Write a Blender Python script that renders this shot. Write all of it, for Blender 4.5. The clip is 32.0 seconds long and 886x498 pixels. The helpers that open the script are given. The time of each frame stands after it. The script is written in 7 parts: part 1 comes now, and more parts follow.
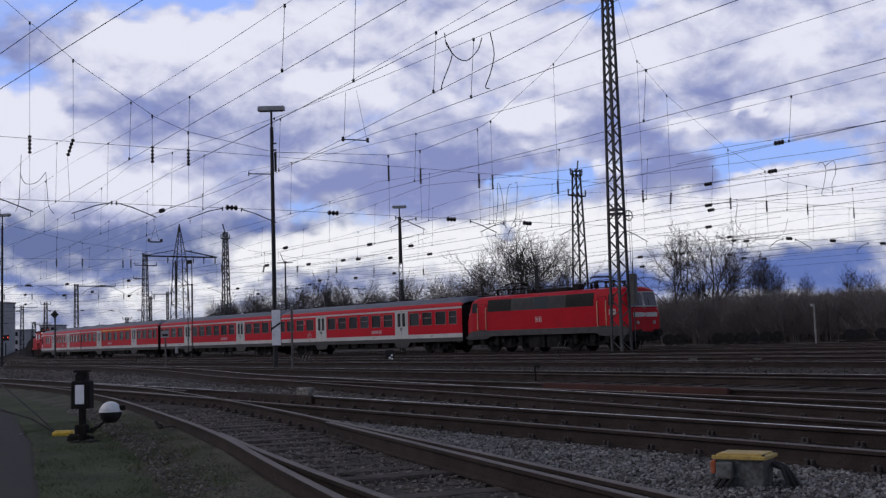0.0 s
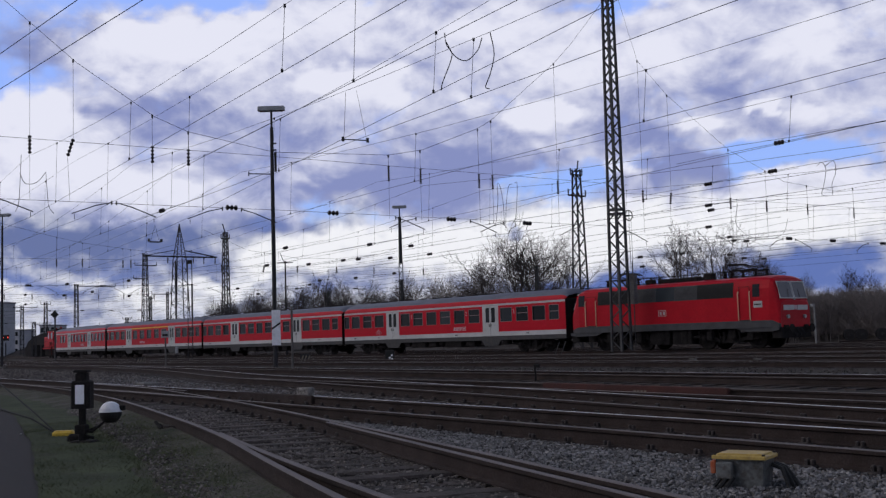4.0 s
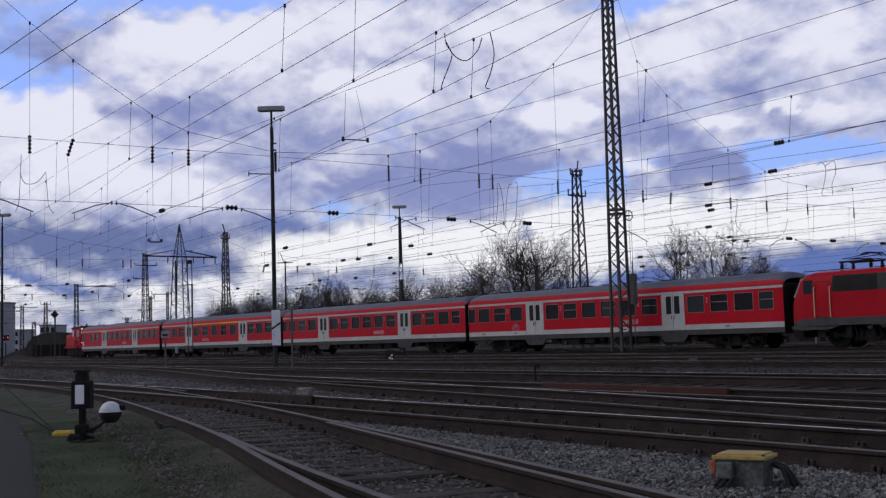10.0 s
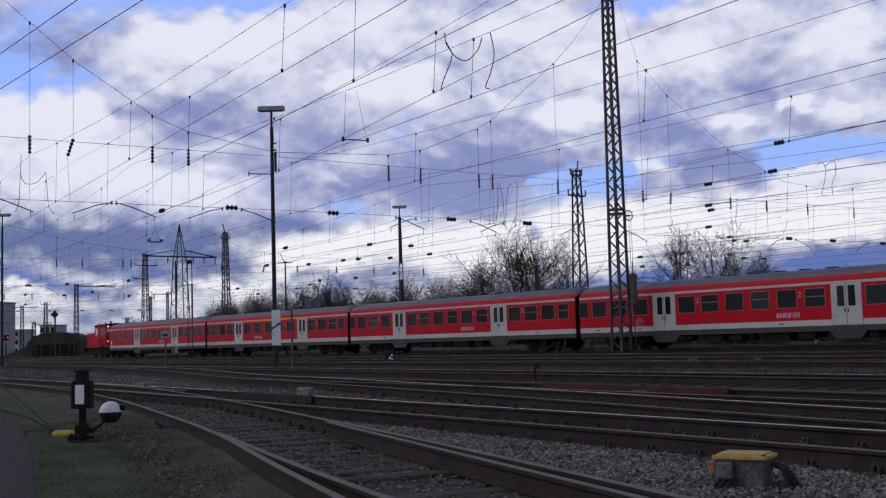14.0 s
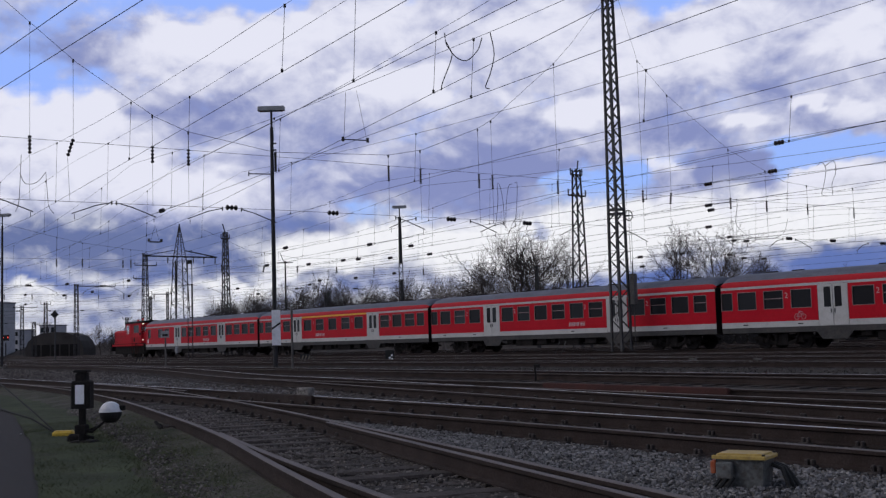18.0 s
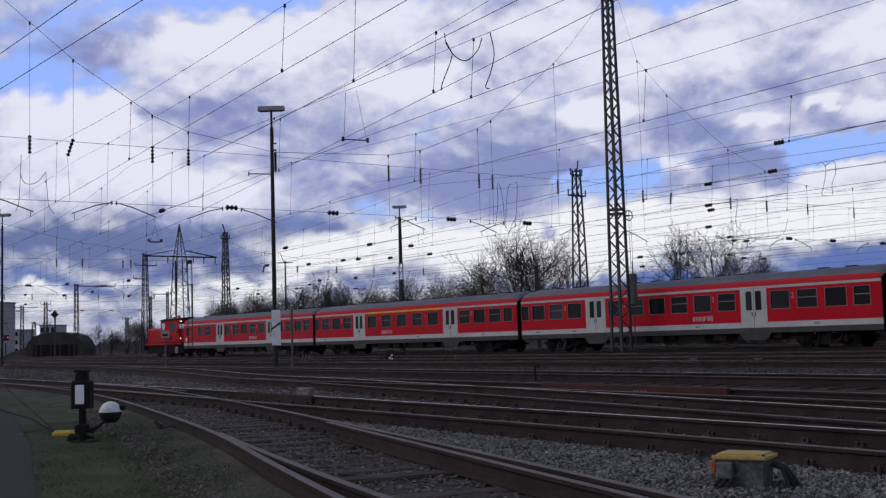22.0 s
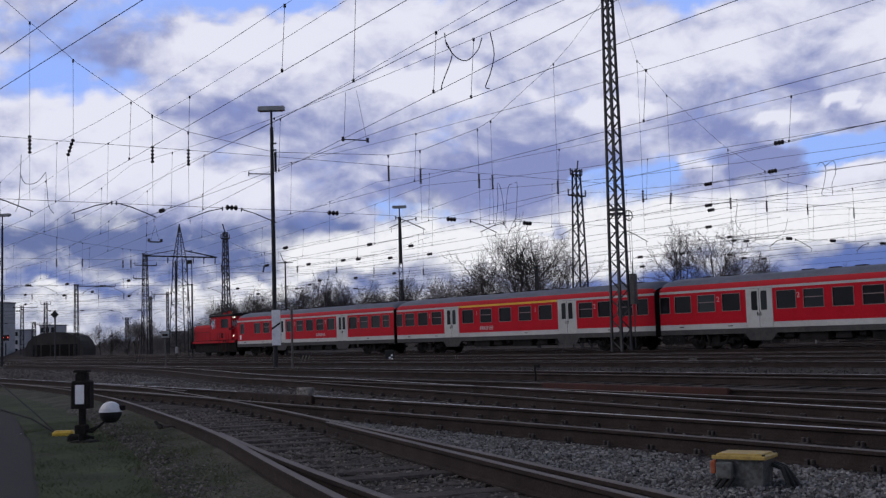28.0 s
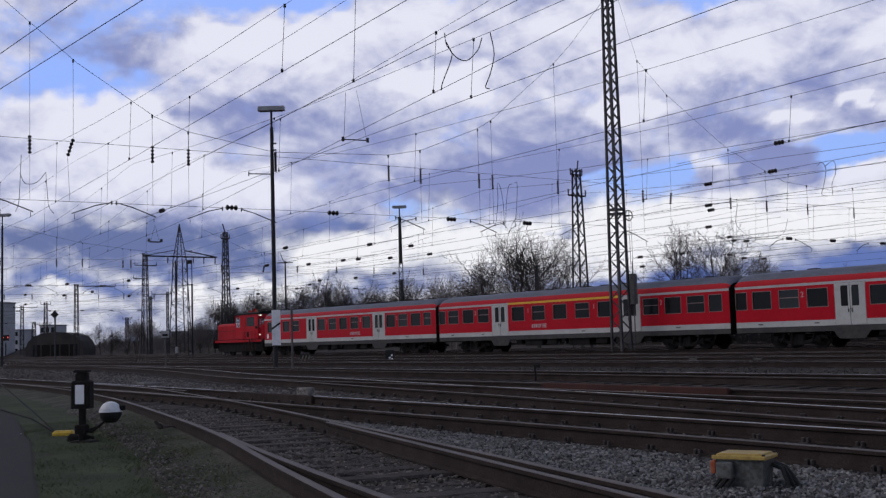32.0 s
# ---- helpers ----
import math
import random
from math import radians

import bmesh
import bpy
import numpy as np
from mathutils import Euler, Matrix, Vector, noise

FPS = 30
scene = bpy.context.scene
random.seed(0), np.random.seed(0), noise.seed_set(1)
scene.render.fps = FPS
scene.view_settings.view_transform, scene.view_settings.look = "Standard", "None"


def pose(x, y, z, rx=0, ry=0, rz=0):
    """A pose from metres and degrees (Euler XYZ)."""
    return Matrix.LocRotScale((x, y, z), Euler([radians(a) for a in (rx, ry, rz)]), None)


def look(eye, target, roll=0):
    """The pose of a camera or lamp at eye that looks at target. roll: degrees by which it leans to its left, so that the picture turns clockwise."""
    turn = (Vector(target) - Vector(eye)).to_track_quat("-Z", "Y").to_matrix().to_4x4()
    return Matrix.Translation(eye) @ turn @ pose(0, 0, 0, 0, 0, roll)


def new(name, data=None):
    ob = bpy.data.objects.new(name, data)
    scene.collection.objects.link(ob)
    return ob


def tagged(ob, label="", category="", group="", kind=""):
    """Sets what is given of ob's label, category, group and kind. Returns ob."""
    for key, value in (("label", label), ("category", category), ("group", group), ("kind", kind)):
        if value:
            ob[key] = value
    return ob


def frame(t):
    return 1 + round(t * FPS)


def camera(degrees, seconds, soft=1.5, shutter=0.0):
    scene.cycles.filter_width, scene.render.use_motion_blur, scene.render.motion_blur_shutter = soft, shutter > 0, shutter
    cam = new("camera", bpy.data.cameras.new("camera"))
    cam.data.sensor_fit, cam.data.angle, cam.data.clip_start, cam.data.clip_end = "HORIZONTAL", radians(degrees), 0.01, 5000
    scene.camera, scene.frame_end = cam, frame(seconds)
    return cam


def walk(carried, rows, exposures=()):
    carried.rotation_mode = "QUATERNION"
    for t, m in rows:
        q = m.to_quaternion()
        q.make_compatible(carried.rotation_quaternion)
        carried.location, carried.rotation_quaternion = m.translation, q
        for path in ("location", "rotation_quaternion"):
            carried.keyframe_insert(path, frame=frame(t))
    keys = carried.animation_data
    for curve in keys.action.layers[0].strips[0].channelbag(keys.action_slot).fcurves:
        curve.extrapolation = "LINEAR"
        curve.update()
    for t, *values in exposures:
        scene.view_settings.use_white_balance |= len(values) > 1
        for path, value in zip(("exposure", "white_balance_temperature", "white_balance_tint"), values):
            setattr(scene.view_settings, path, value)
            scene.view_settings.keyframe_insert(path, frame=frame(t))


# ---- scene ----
# The yard: x runs along the rails to the right, y across the yard away from the camera, z = 0 on the rail heads.
cam = camera(43.34, 32.0, soft=1.3)
EYE = Vector((0, 0, 0.987))
YAW, PITCH = -0.91637, 0.0810
AIM = EYE + 100 * Vector((math.sin(YAW) * math.cos(PITCH), math.cos(YAW) * math.cos(PITCH), math.sin(PITCH)))
POSE = look(EYE, AIM, -1.70)
walk(cam, [(0, POSE), (32, POSE)], [(0, 0.0, 6500, 10), (32, 0.0, 6500, 10)])

# ---- world and sun ----
world = bpy.data.worlds.new("sky")
scene.world = world
world.use_nodes = True
wn, wl = world.node_tree.nodes, world.node_tree.links
sky = wn.new("ShaderNodeTexSky")
sky.sky_type, sky.sun_disc = "NISHITA", False
sky.sun_elevation, sky.sun_rotation = radians(37), radians(-146)
sky.air_density, sky.dust_density = 1.0, 1.5
wn["Background"].inputs["Strength"].default_value = 0.086
wl.new(sky.outputs["Color"], wn["Background"].inputs["Color"])
sun = new("sun", bpy.data.lights.new("sun", "SUN"))
sun.data.energy, sun.data.angle, sun.data.color = 0.68, radians(60), (1.0, 0.945, 0.90)
sun.matrix_world = look((-40, -60, 54), (0, 0, 0))


# ---- materials ----
def nodes_of(name):
    m = bpy.data.materials.new(name)
    m.use_nodes = True
    return m, m.node_tree.nodes, m.node_tree.links


def surface(name, dark, light, rough=0.7, metal=0.0, grain=40.0, blot=1.5, bump=0.15, spec=0.3, third=None, amount=0.5, random_by=0.0, islands=False):
    """Two colours mixed by a fine grain and by broad blots; third: a stain colour in patches."""
    m, n, l = nodes_of(name)
    b = n["Principled BSDF"]
    co = n.new("ShaderNodeTexCoord")
    fine, broad = n.new("ShaderNodeTexNoise"), n.new("ShaderNodeTexNoise")
    fine.inputs["Scale"].default_value, fine.inputs["Detail"].default_value = grain, 6
    broad.inputs["Scale"].default_value, broad.inputs["Detail"].default_value = blot, 4
    for t in (fine, broad):
        l.new(co.outputs["Object"], t.inputs["Vector"])
    add = n.new("ShaderNodeMath")
    add.operation = "ADD"
    l.new(fine.outputs["Fac"], add.inputs[0])
    l.new(broad.outputs["Fac"], add.inputs[1])
    last = add
    if random_by:
        info = n.new("ShaderNodeObjectInfo")
        geo = n.new("ShaderNodeNewGeometry")
        mul = n.new("ShaderNodeMath")
        mul.operation, mul.inputs[1].default_value = "MULTIPLY", random_by
        l.new(geo.outputs["Random Per Island"] if islands else info.outputs["Random"], mul.inputs[0])
        last = n.new("ShaderNodeMath")
        last.operation = "ADD"
        l.new(add.outputs[0], last.inputs[0])
        l.new(mul.outputs[0], last.inputs[1])
    ramp = n.new("ShaderNodeMapRange")
    ramp.inputs["From Min"].default_value, ramp.inputs["From Max"].default_value = 0.72, 1.28 + random_by
    l.new(last.outputs[0], ramp.inputs["Value"])
    mix = n.new("ShaderNodeMix")
    mix.data_type = "RGBA"
    mix.inputs[6].default_value, mix.inputs[7].default_value = (*dark, 1), (*light, 1)
    l.new(ramp.outputs[0], mix.inputs[0])
    out = mix.outputs[2]
    if third:
        st = n.new("ShaderNodeTexNoise")
        st.inputs["Scale"].default_value, st.inputs["Detail"].default_value = blot * 3.3, 7
        l.new(co.outputs["Object"], st.inputs["Vector"])
        sr = n.new("ShaderNodeMapRange")
        sr.inputs["From Min"].default_value, sr.inputs["From Max"].default_value = 0.5, 0.68
        sr.inputs["To Max"].default_value = amount
        l.new(st.outputs["Fac"], sr.inputs["Value"])
        m2 = n.new("ShaderNodeMix")
        m2.data_type = "RGBA"
        m2.inputs[7].default_value = (*third, 1)
        l.new(sr.outputs[0], m2.inputs[0])
        l.new(out, m2.inputs[6])
        out = m2.outputs[2]
    l.new(out, b.inputs["Base Color"])
    rr = n.new("ShaderNodeMapRange")
    rr.inputs["To Min"].default_value, rr.inputs["To Max"].default_value = max(0.04, rough - 0.12), min(1.0, rough + 0.12)
    l.new(broad.outputs["Fac"], rr.inputs["Value"])
    l.new(rr.outputs[0], b.inputs["Roughness"])
    b.inputs["Metallic"].default_value = metal
    b.inputs["Specular IOR Level"].default_value = spec
    if bump:
        bp = n.new("ShaderNodeBump")
        bp.inputs["Strength"].default_value, bp.inputs["Distance"].default_value = bump, 0.02
        l.new(fine.outputs["Fac"], bp.inputs["Height"])
        l.new(bp.outputs[0], b.inputs["Normal"])
    return m


SOIL = surface("soil", (0.022, 0.0195, 0.0185), (0.098, 0.087, 0.082), 0.95, grain=16, blot=0.5, bump=0.8, spec=0.1, third=(0.072, 0.064, 0.060), amount=0.5)
STONE = surface("ballast_stone", (0.008, 0.0075, 0.0075), (0.315, 0.303, 0.303), 0.85, grain=14, blot=2, bump=0.3, spec=0.2, random_by=1.3, islands=True)
OLDSTONE = surface("old_ballast", (0.016, 0.0135, 0.0125), (0.25, 0.222, 0.208), 0.9, grain=14, blot=2, bump=0.3, spec=0.15, random_by=0.9, islands=True)
DARKSTONE = surface("sooty_ballast", (0.010, 0.009, 0.0085), (0.13, 0.117, 0.11), 0.9, grain=14, blot=2, bump=0.3, spec=0.12, random_by=0.9, islands=True)
BEDDING = surface("old_ballast_bed", (0.019, 0.0165, 0.0155), (0.078, 0.07, 0.066), 0.95, grain=19, blot=0.7, bump=1.0, spec=0.06, third=(0.060, 0.053, 0.049), amount=0.55)
RUST = surface("rail_rust", (0.018, 0.0135, 0.0125), (0.050, 0.038, 0.035), 0.85, grain=60, blot=2.2, bump=0.25, spec=0.12, third=(0.027, 0.019, 0.016), amount=0.6)
RUBBED = surface("rail_head_dull", (0.068, 0.056, 0.054), (0.150, 0.126, 0.120), 0.68, 0.0, grain=70, blot=1.2, bump=0.1, spec=0.35)
POLISHED = surface("rail_head_bright", (0.36, 0.35, 0.345), (0.56, 0.55, 0.545), 0.3, 1.0, grain=70, blot=0.9, bump=0.03, spec=0.5)
BRIGHT = surface("rail_head_worn", (0.34, 0.33, 0.33), (0.52, 0.51, 0.51), 0.46, 0.75, grain=70, blot=0.6, bump=0.04, spec=0.5)
SLEEPER = surface("sleeper_wood", (0.028, 0.023, 0.0215), (0.105, 0.088, 0.082), 0.9, grain=30, blot=4, bump=0.6, spec=0.15, random_by=0.25)
REDSTEEL = surface("oxide_red_steel", (0.035, 0.015, 0.013), (0.07, 0.026, 0.022), 0.75, grain=30, blot=2, bump=0.25, spec=0.2)
GRASS = surface("grass_blade", (0.04, 0.047, 0.027), (0.12, 0.132, 0.072), 0.8, grain=6, blot=1.2, bump=0, spec=0.1, random_by=0.3, islands=True)
TURF = surface("turf", (0.028, 0.036, 0.021), (0.078, 0.093, 0.053), 0.95, grain=45, blot=1.1, bump=0.5, spec=0.1, third=(0.04, 0.034, 0.028), amount=0.5)
ASPHALT = surface("asphalt", (0.025, 0.0225, 0.023), (0.048, 0.043, 0.0445), 0.88, grain=110, blot=1.2, bump=0.35, spec=0.2, third=(0.03, 0.028, 0.03), amount=0.6)
RED = surface("traffic_red_paint", (0.38, 0.004, 0.014), (0.47, 0.006, 0.019), 0.45, grain=8, blot=0.9, bump=0.02, spec=0.12, third=(0.38, 0.006, 0.014), amount=0.35)
LOCORED = surface("locomotive_red_paint", (0.33, 0.004, 0.012), (0.42, 0.007, 0.016), 0.4, grain=8, blot=0.7, bump=0.03, spec=0.12, third=(0.26, 0.006, 0.012), amount=0.3)
SHUNTRED = surface("faded_red_paint", (0.36, 0.007, 0.015), (0.50, 0.011, 0.024), 0.6, grain=9, blot=0.9, bump=0.03, spec=0.15, third=(0.26, 0.02, 0.02), amount=0.4)
ROOF = surface("roof_grey_paint", (0.09, 0.094, 0.122), (0.150, 0.156, 0.198), 0.6, grain=10, blot=0.5, bump=0.05, spec=0.3, third=(0.10, 0.095, 0.1), amount=0.5)
WHITE = surface("light_grey_paint", (0.36, 0.36, 0.355), (0.48, 0.478, 0.475), 0.45, grain=14, blot=1.1, bump=0.03, spec=0.35, third=(0.3, 0.28, 0.26), amount=0.3)
CLEANWHITE = surface("white_enamel", (0.66, 0.67, 0.7), (0.8, 0.8, 0.82), 0.4, grain=20, blot=2, bump=0.03, third=(0.4, 0.39, 0.38), amount=0.3)
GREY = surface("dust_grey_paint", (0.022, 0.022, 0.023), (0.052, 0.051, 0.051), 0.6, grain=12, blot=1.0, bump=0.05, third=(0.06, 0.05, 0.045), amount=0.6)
DARK = surface("grimy_black_iron", (0.006, 0.0055, 0.0055), (0.019, 0.017, 0.0165), 0.8, grain=25, blot=2.5, bump=0.2, spec=0.15, third=(0.028, 0.021, 0.018), amount=0.4)
SOOT = surface("sooty_running_gear", (0.0075, 0.0068, 0.0068), (0.027, 0.0245, 0.024), 0.85, grain=25, blot=2.5, bump=0.3, spec=0.08, third=(0.02, 0.015, 0.013), amount=0.3)
BLACK = surface("black_rubber", (0.008, 0.008, 0.008), (0.018, 0.018, 0.018), 0.7, grain=30, blot=3, bump=0.1)
LOUVRE = surface("louvre_grey", (0.03, 0.03, 0.032), (0.06, 0.06, 0.064), 0.6, grain=20, blot=2, bump=0.1)
STEEL = surface("mast_steel", (0.03, 0.031, 0.033), (0.075, 0.077, 0.08), 0.65, 0.2, grain=18, blot=1.5, bump=0.15, third=(0.07, 0.045, 0.035), amount=0.4)
FARSTEEL = surface("weathered_mast_steel", (0.012, 0.012, 0.014), (0.035, 0.035, 0.038), 0.7, 0.1, grain=18, blot=1.5, bump=0.15, third=(0.04, 0.028, 0.022), amount=0.4)
GALV = surface("galvanised_steel", (0.2, 0.205, 0.21), (0.33, 0.335, 0.345), 0.5, 0.5, grain=20, blot=2, bump=0.08)
CONCRETE = surface("weathered_concrete", (0.16, 0.155, 0.15), (0.3, 0.295, 0.285), 0.9, grain=35, blot=2, bump=0.35, third=(0.1, 0.095, 0.09), amount=0.6)
CERAMIC = surface("brown_glazed_ceramic", (0.012, 0.01, 0.012), (0.03, 0.022, 0.022), 0.3, grain=10, blot=3, bump=0.0)
WIRE = surface("tarnished_wire", (0.012, 0.012, 0.015), (0.035, 0.034, 0.036), 0.6, 0.3, grain=30, blot=3, bump=0.0)
YELLOW = surface("yellow_paint", (0.30, 0.20, 0.045), (0.44, 0.31, 0.085), 0.55, grain=40, blot=6, bump=0.1, third=(0.2, 0.14, 0.06), amount=0.6)
FIRST = surface("first_class_yellow", (0.62, 0.36, 0.03), (0.72, 0.45, 0.05), 0.45, grain=14, blot=1.1, bump=0.02)
WORNWHITE = surface("worn_white_lettering", (0.36, 0.27, 0.28), (0.55, 0.44, 0.45), 0.6, grain=30, blot=6, bump=0.02, third=(0.4, 0.05, 0.07), amount=0.5)
WINFRAME = surface("dull_window_frame", (0.17, 0.115, 0.115), (0.29, 0.215, 0.215), 0.55, 0.2, grain=25, blot=3, bump=0.03)
ORANGE = surface("orange_enamel", (0.24, 0.05, 0.02), (0.36, 0.09, 0.035), 0.5, grain=40, blot=6, bump=0.08, third=(0.3, 0.12, 0.06), amount=0.5)
CREAM = surface("cream_rail_paint", (0.5, 0.43, 0.27), (0.62, 0.55, 0.36), 0.5, grain=20, blot=3, bump=0.03)
BARK = surface("bark", (0.027, 0.0225, 0.02), (0.082, 0.069, 0.063), 0.9, grain=20, blot=2, bump=0.5, spec=0.1)
TWIG = surface("twigs", (0.026, 0.022, 0.022), (0.077, 0.063, 0.061), 0.9, grain=6, blot=0.6, bump=0.0, spec=0.1, random_by=0.2, islands=True)
SCRUB = surface("scrub_twigs", (0.08, 0.070, 0.068), (0.22, 0.192, 0.184), 0.9, grain=6, blot=0.4, bump=0.0, spec=0.1, random_by=0.3, islands=True)
PLASTER = surface("grey_facade", (0.26, 0.265, 0.29), (0.38, 0.385, 0.41), 0.8, grain=3, blot=0.2, bump=0.05)
SHEDROOF = surface("dark_shed_cladding", (0.03, 0.026, 0.024), (0.07, 0.061, 0.056), 0.9, grain=6, blot=0.4, bump=0.2)


def glass_material(name, tint, rough=0.04, transmission=0.5, gloss=0.28, sky_tint=None):
    m, n, l = nodes_of(name)
    b = n["Principled BSDF"]
    b.inputs["Base Color"].default_value = (*tint, 1)
    b.inputs["Transmission Weight"].default_value = transmission
    b.inputs["IOR"].default_value = 1.38
    b.inputs["Specular IOR Level"].default_value = gloss
    noise_t, mr = n.new("ShaderNodeTexNoise"), n.new("ShaderNodeMapRange")
    noise_t.inputs["Scale"].default_value = 1.3
    mr.inputs["To Min"].default_value, mr.inputs["To Max"].default_value = rough, rough + 0.12
    l.new(noise_t.outputs["Fac"], mr.inputs["Value"])
    l.new(mr.outputs[0], b.inputs["Roughness"])
    if sky_tint:
        # Random panes get a paler base, standing in for reflected or see-through sky.
        info, power, mix = n.new("ShaderNodeObjectInfo"), n.new("ShaderNodeMath"), n.new("ShaderNodeMix")
        mix.data_type, power.operation = "RGBA", "POWER"
        power.inputs[1].default_value = 2.2
        for sock in mix.inputs:
            if sock.type == "RGBA":
                sock.default_value = (*tint, 1) if sock.name == "A" else (*sky_tint, 1)
        l.new(info.outputs["Random"], power.inputs[0])
        l.new(power.outputs[0], mix.inputs[0])
        l.new([o for o in mix.outputs if o.type == "RGBA"][0], b.inputs["Base Color"])
    return m


GLASS = glass_material("tinted_glass", (0.009, 0.008, 0.010), 0.06, 0.15, 0.16, (0.038, 0.046, 0.052))
# Opaque grey base stands in for sky reflected in the windscreen.
SCREENGLASS = glass_material("windscreen_glass", (0.10, 0.105, 0.12), 0.1, 0.0)
CLEARGLASS = glass_material("cab_glass", (0.9, 0.92, 0.96), 0.01, 0.97)
PALEGLASS = glass_material("clear_glass", (0.35, 0.4, 0.42), 0.05, 0.7)


def glow_material(name, colour, strength):
    m, n, l = nodes_of(name)
    b = n["Principled BSDF"]
    b.inputs["Base Color"].default_value = (*colour, 1)
    b.inputs["Emission Color"].default_value = (*colour, 1)
    b.inputs["Emission Strength"].default_value = strength
    return m


LAMPGLOW = glow_material("lit_lamp", (1.0, 0.92, 0.82), 1.4)
REDGLOW = glow_material("lit_red_lamp", (1.0, 0.08, 0.06), 1.4)


# ---- mesh tools ----
class Geo:
    """Vertices and faces of one mesh, with a material number for each face."""

    def __init__(self):
        self.v, self.f, self.m = [], [], []

    def add(self, verts, faces, mat=0):
        k = len(self.v)
        self.v.extend(verts)
        self.f.extend([tuple(k + i for i in f) for f in faces])
        self.m.extend([mat] * len(faces))
        return self

    def box(self, x0, x1, y0, y1, z0, z1, mat=0, bevel=0.0):
        c = min(bevel, (x1 - x0) / 2.1, (y1 - y0) / 2.1)
        if c <= 0:
            vs = [(x, y, z) for z in (z0, z1) for x, y in ((x0, y0), (x1, y0), (x1, y1), (x0, y1))]
            return self.add(vs, [(3, 2, 1, 0), (4, 5, 6, 7), (0, 1, 5, 4), (1, 2, 6, 5), (2, 3, 7, 6), (3, 0, 4, 7)], mat)
        oct_ = [(x0 + c, y0), (x1 - c, y0), (x1, y0 + c), (x1, y1 - c), (x1 - c, y1), (x0 + c, y1), (x0, y1 - c), (x0, y0 + c)]
        ins = [(x0 + 1.7 * c, y0 + c), (x1 - 1.7 * c, y0 + c), (x1 - c, y0 + 1.7 * c), (x1 - c, y1 - 1.7 * c), (x1 - 1.7 * c, y1 - c), (x0 + 1.7 * c, y1 - c), (x0 + c, y1 - 1.7 * c), (x0 + c, y0 + 1.7 * c)]
        rings = [[(x, y, z0) for x, y in oct_], [(x, y, z1 - c) for x, y in oct_], [(x, y, z1) for x, y in ins]]
        return self.loft(rings, mat)

    def loft(self, rings, mat=0, caps=True, closed=True):
        n, k = len(rings[0]), len(self.v)
        for r in rings:
            self.v.extend(r)
        for a in range(len(rings) - 1):
            for i in range(n if closed else n - 1):
                j = (i + 1) % n
                self.f.append((k + a * n + i, k + a * n + j, k + (a + 1) * n + j, k + (a + 1) * n + i))
                self.m.append(mat)
        if caps and closed:
            self.f.append(tuple(k + i for i in reversed(range(n))))
            self.f.append(tuple(k + (len(rings) - 1) * n + i for i in range(n)))
            self.m += [mat, mat]
        return self

    def tube(self, path, r, n=6, mat=0, caps=True):
        """A round bar along a path; r is one radius or one for each point."""
        pts = [Vector(p) for p in path]
        rings = []
        for i, p in enumerate(pts):
            d = (pts[min(i + 1, len(pts) - 1)] - pts[max(i - 1, 0)]).normalized()
            a = d.orthogonal().normalized() if abs(d.z) > 0.99 else d.cross(Vector((0, 0, 1))).normalized()
            b = d.cross(a)
            q = float(r[i] if isinstance(r, (list, tuple)) else r)
            rings.append([tuple(p + q * (math.cos(math.tau * k / n) * a + math.sin(math.tau * k / n) * b)) for k in range(n)])
        return self.loft(rings, mat, caps)

    def disc(self, c, axis, r, width, n=16, mat=0):
        c, axis = Vector(c), Vector(axis).normalized()
        return self.tube([c - axis * width / 2, c + axis * width / 2], r, n, mat)

    def lathe(self, c, profile, n=14, mat=0):
        """A turned body round the upright through c: (radius, height) pairs."""
        return self.loft([[(c[0] + r * math.cos(math.tau * k / n), c[1] + r * math.sin(math.tau * k / n), c[2] + z) for k in range(n)] for r, z in profile], mat)

    def prism_x(self, prof, x0, x1, mat=0):
        return self.loft([[(x, y, z) for y, z in prof] for x in (x0, x1)], mat)

    def prism_y(self, prof, y0, y1, mat=0):
        return self.loft([[(x, y, z) for x, z in prof] for y in (y0, y1)], mat)

    def mesh(self, name, mats, smooth=False):
        me = bpy.data.meshes.new(name)
        me.from_pydata([tuple(p) for p in self.v], [], self.f)
        for m in mats if isinstance(mats, (list, tuple)) else [mats]:
            me.materials.append(m)
        me.polygons.foreach_set("material_index", self.m)
        if smooth:
            me.polygons.foreach_set("use_smooth", [True] * len(self.f))
        bm = bmesh.new()
        bm.from_mesh(me)
        bmesh.ops.recalc_face_normals(bm, faces=bm.faces)
        bm.to_mesh(me)
        bm.free()
        return me


def part(name, geo, material, parent, label="", smooth=False):
    """Links a piece of geometry (or a ready mesh) as one mesh object under a thing or a part."""
    ob = new(name, geo if isinstance(geo, bpy.types.Mesh) else geo.mesh(name, material, smooth))
    ob.parent = parent
    return tagged(ob, label)


def thing(name, label, category, m=None, geo=None, material=None, group="", kind="", smooth=False):
    """A top-level thing: a mesh, or an empty that carries its parts."""
    ob = new(name, geo.mesh(name, material, smooth) if geo else None)
    if m is not None:
        ob.matrix_basis = m
    return tagged(ob, label, category, group, kind)


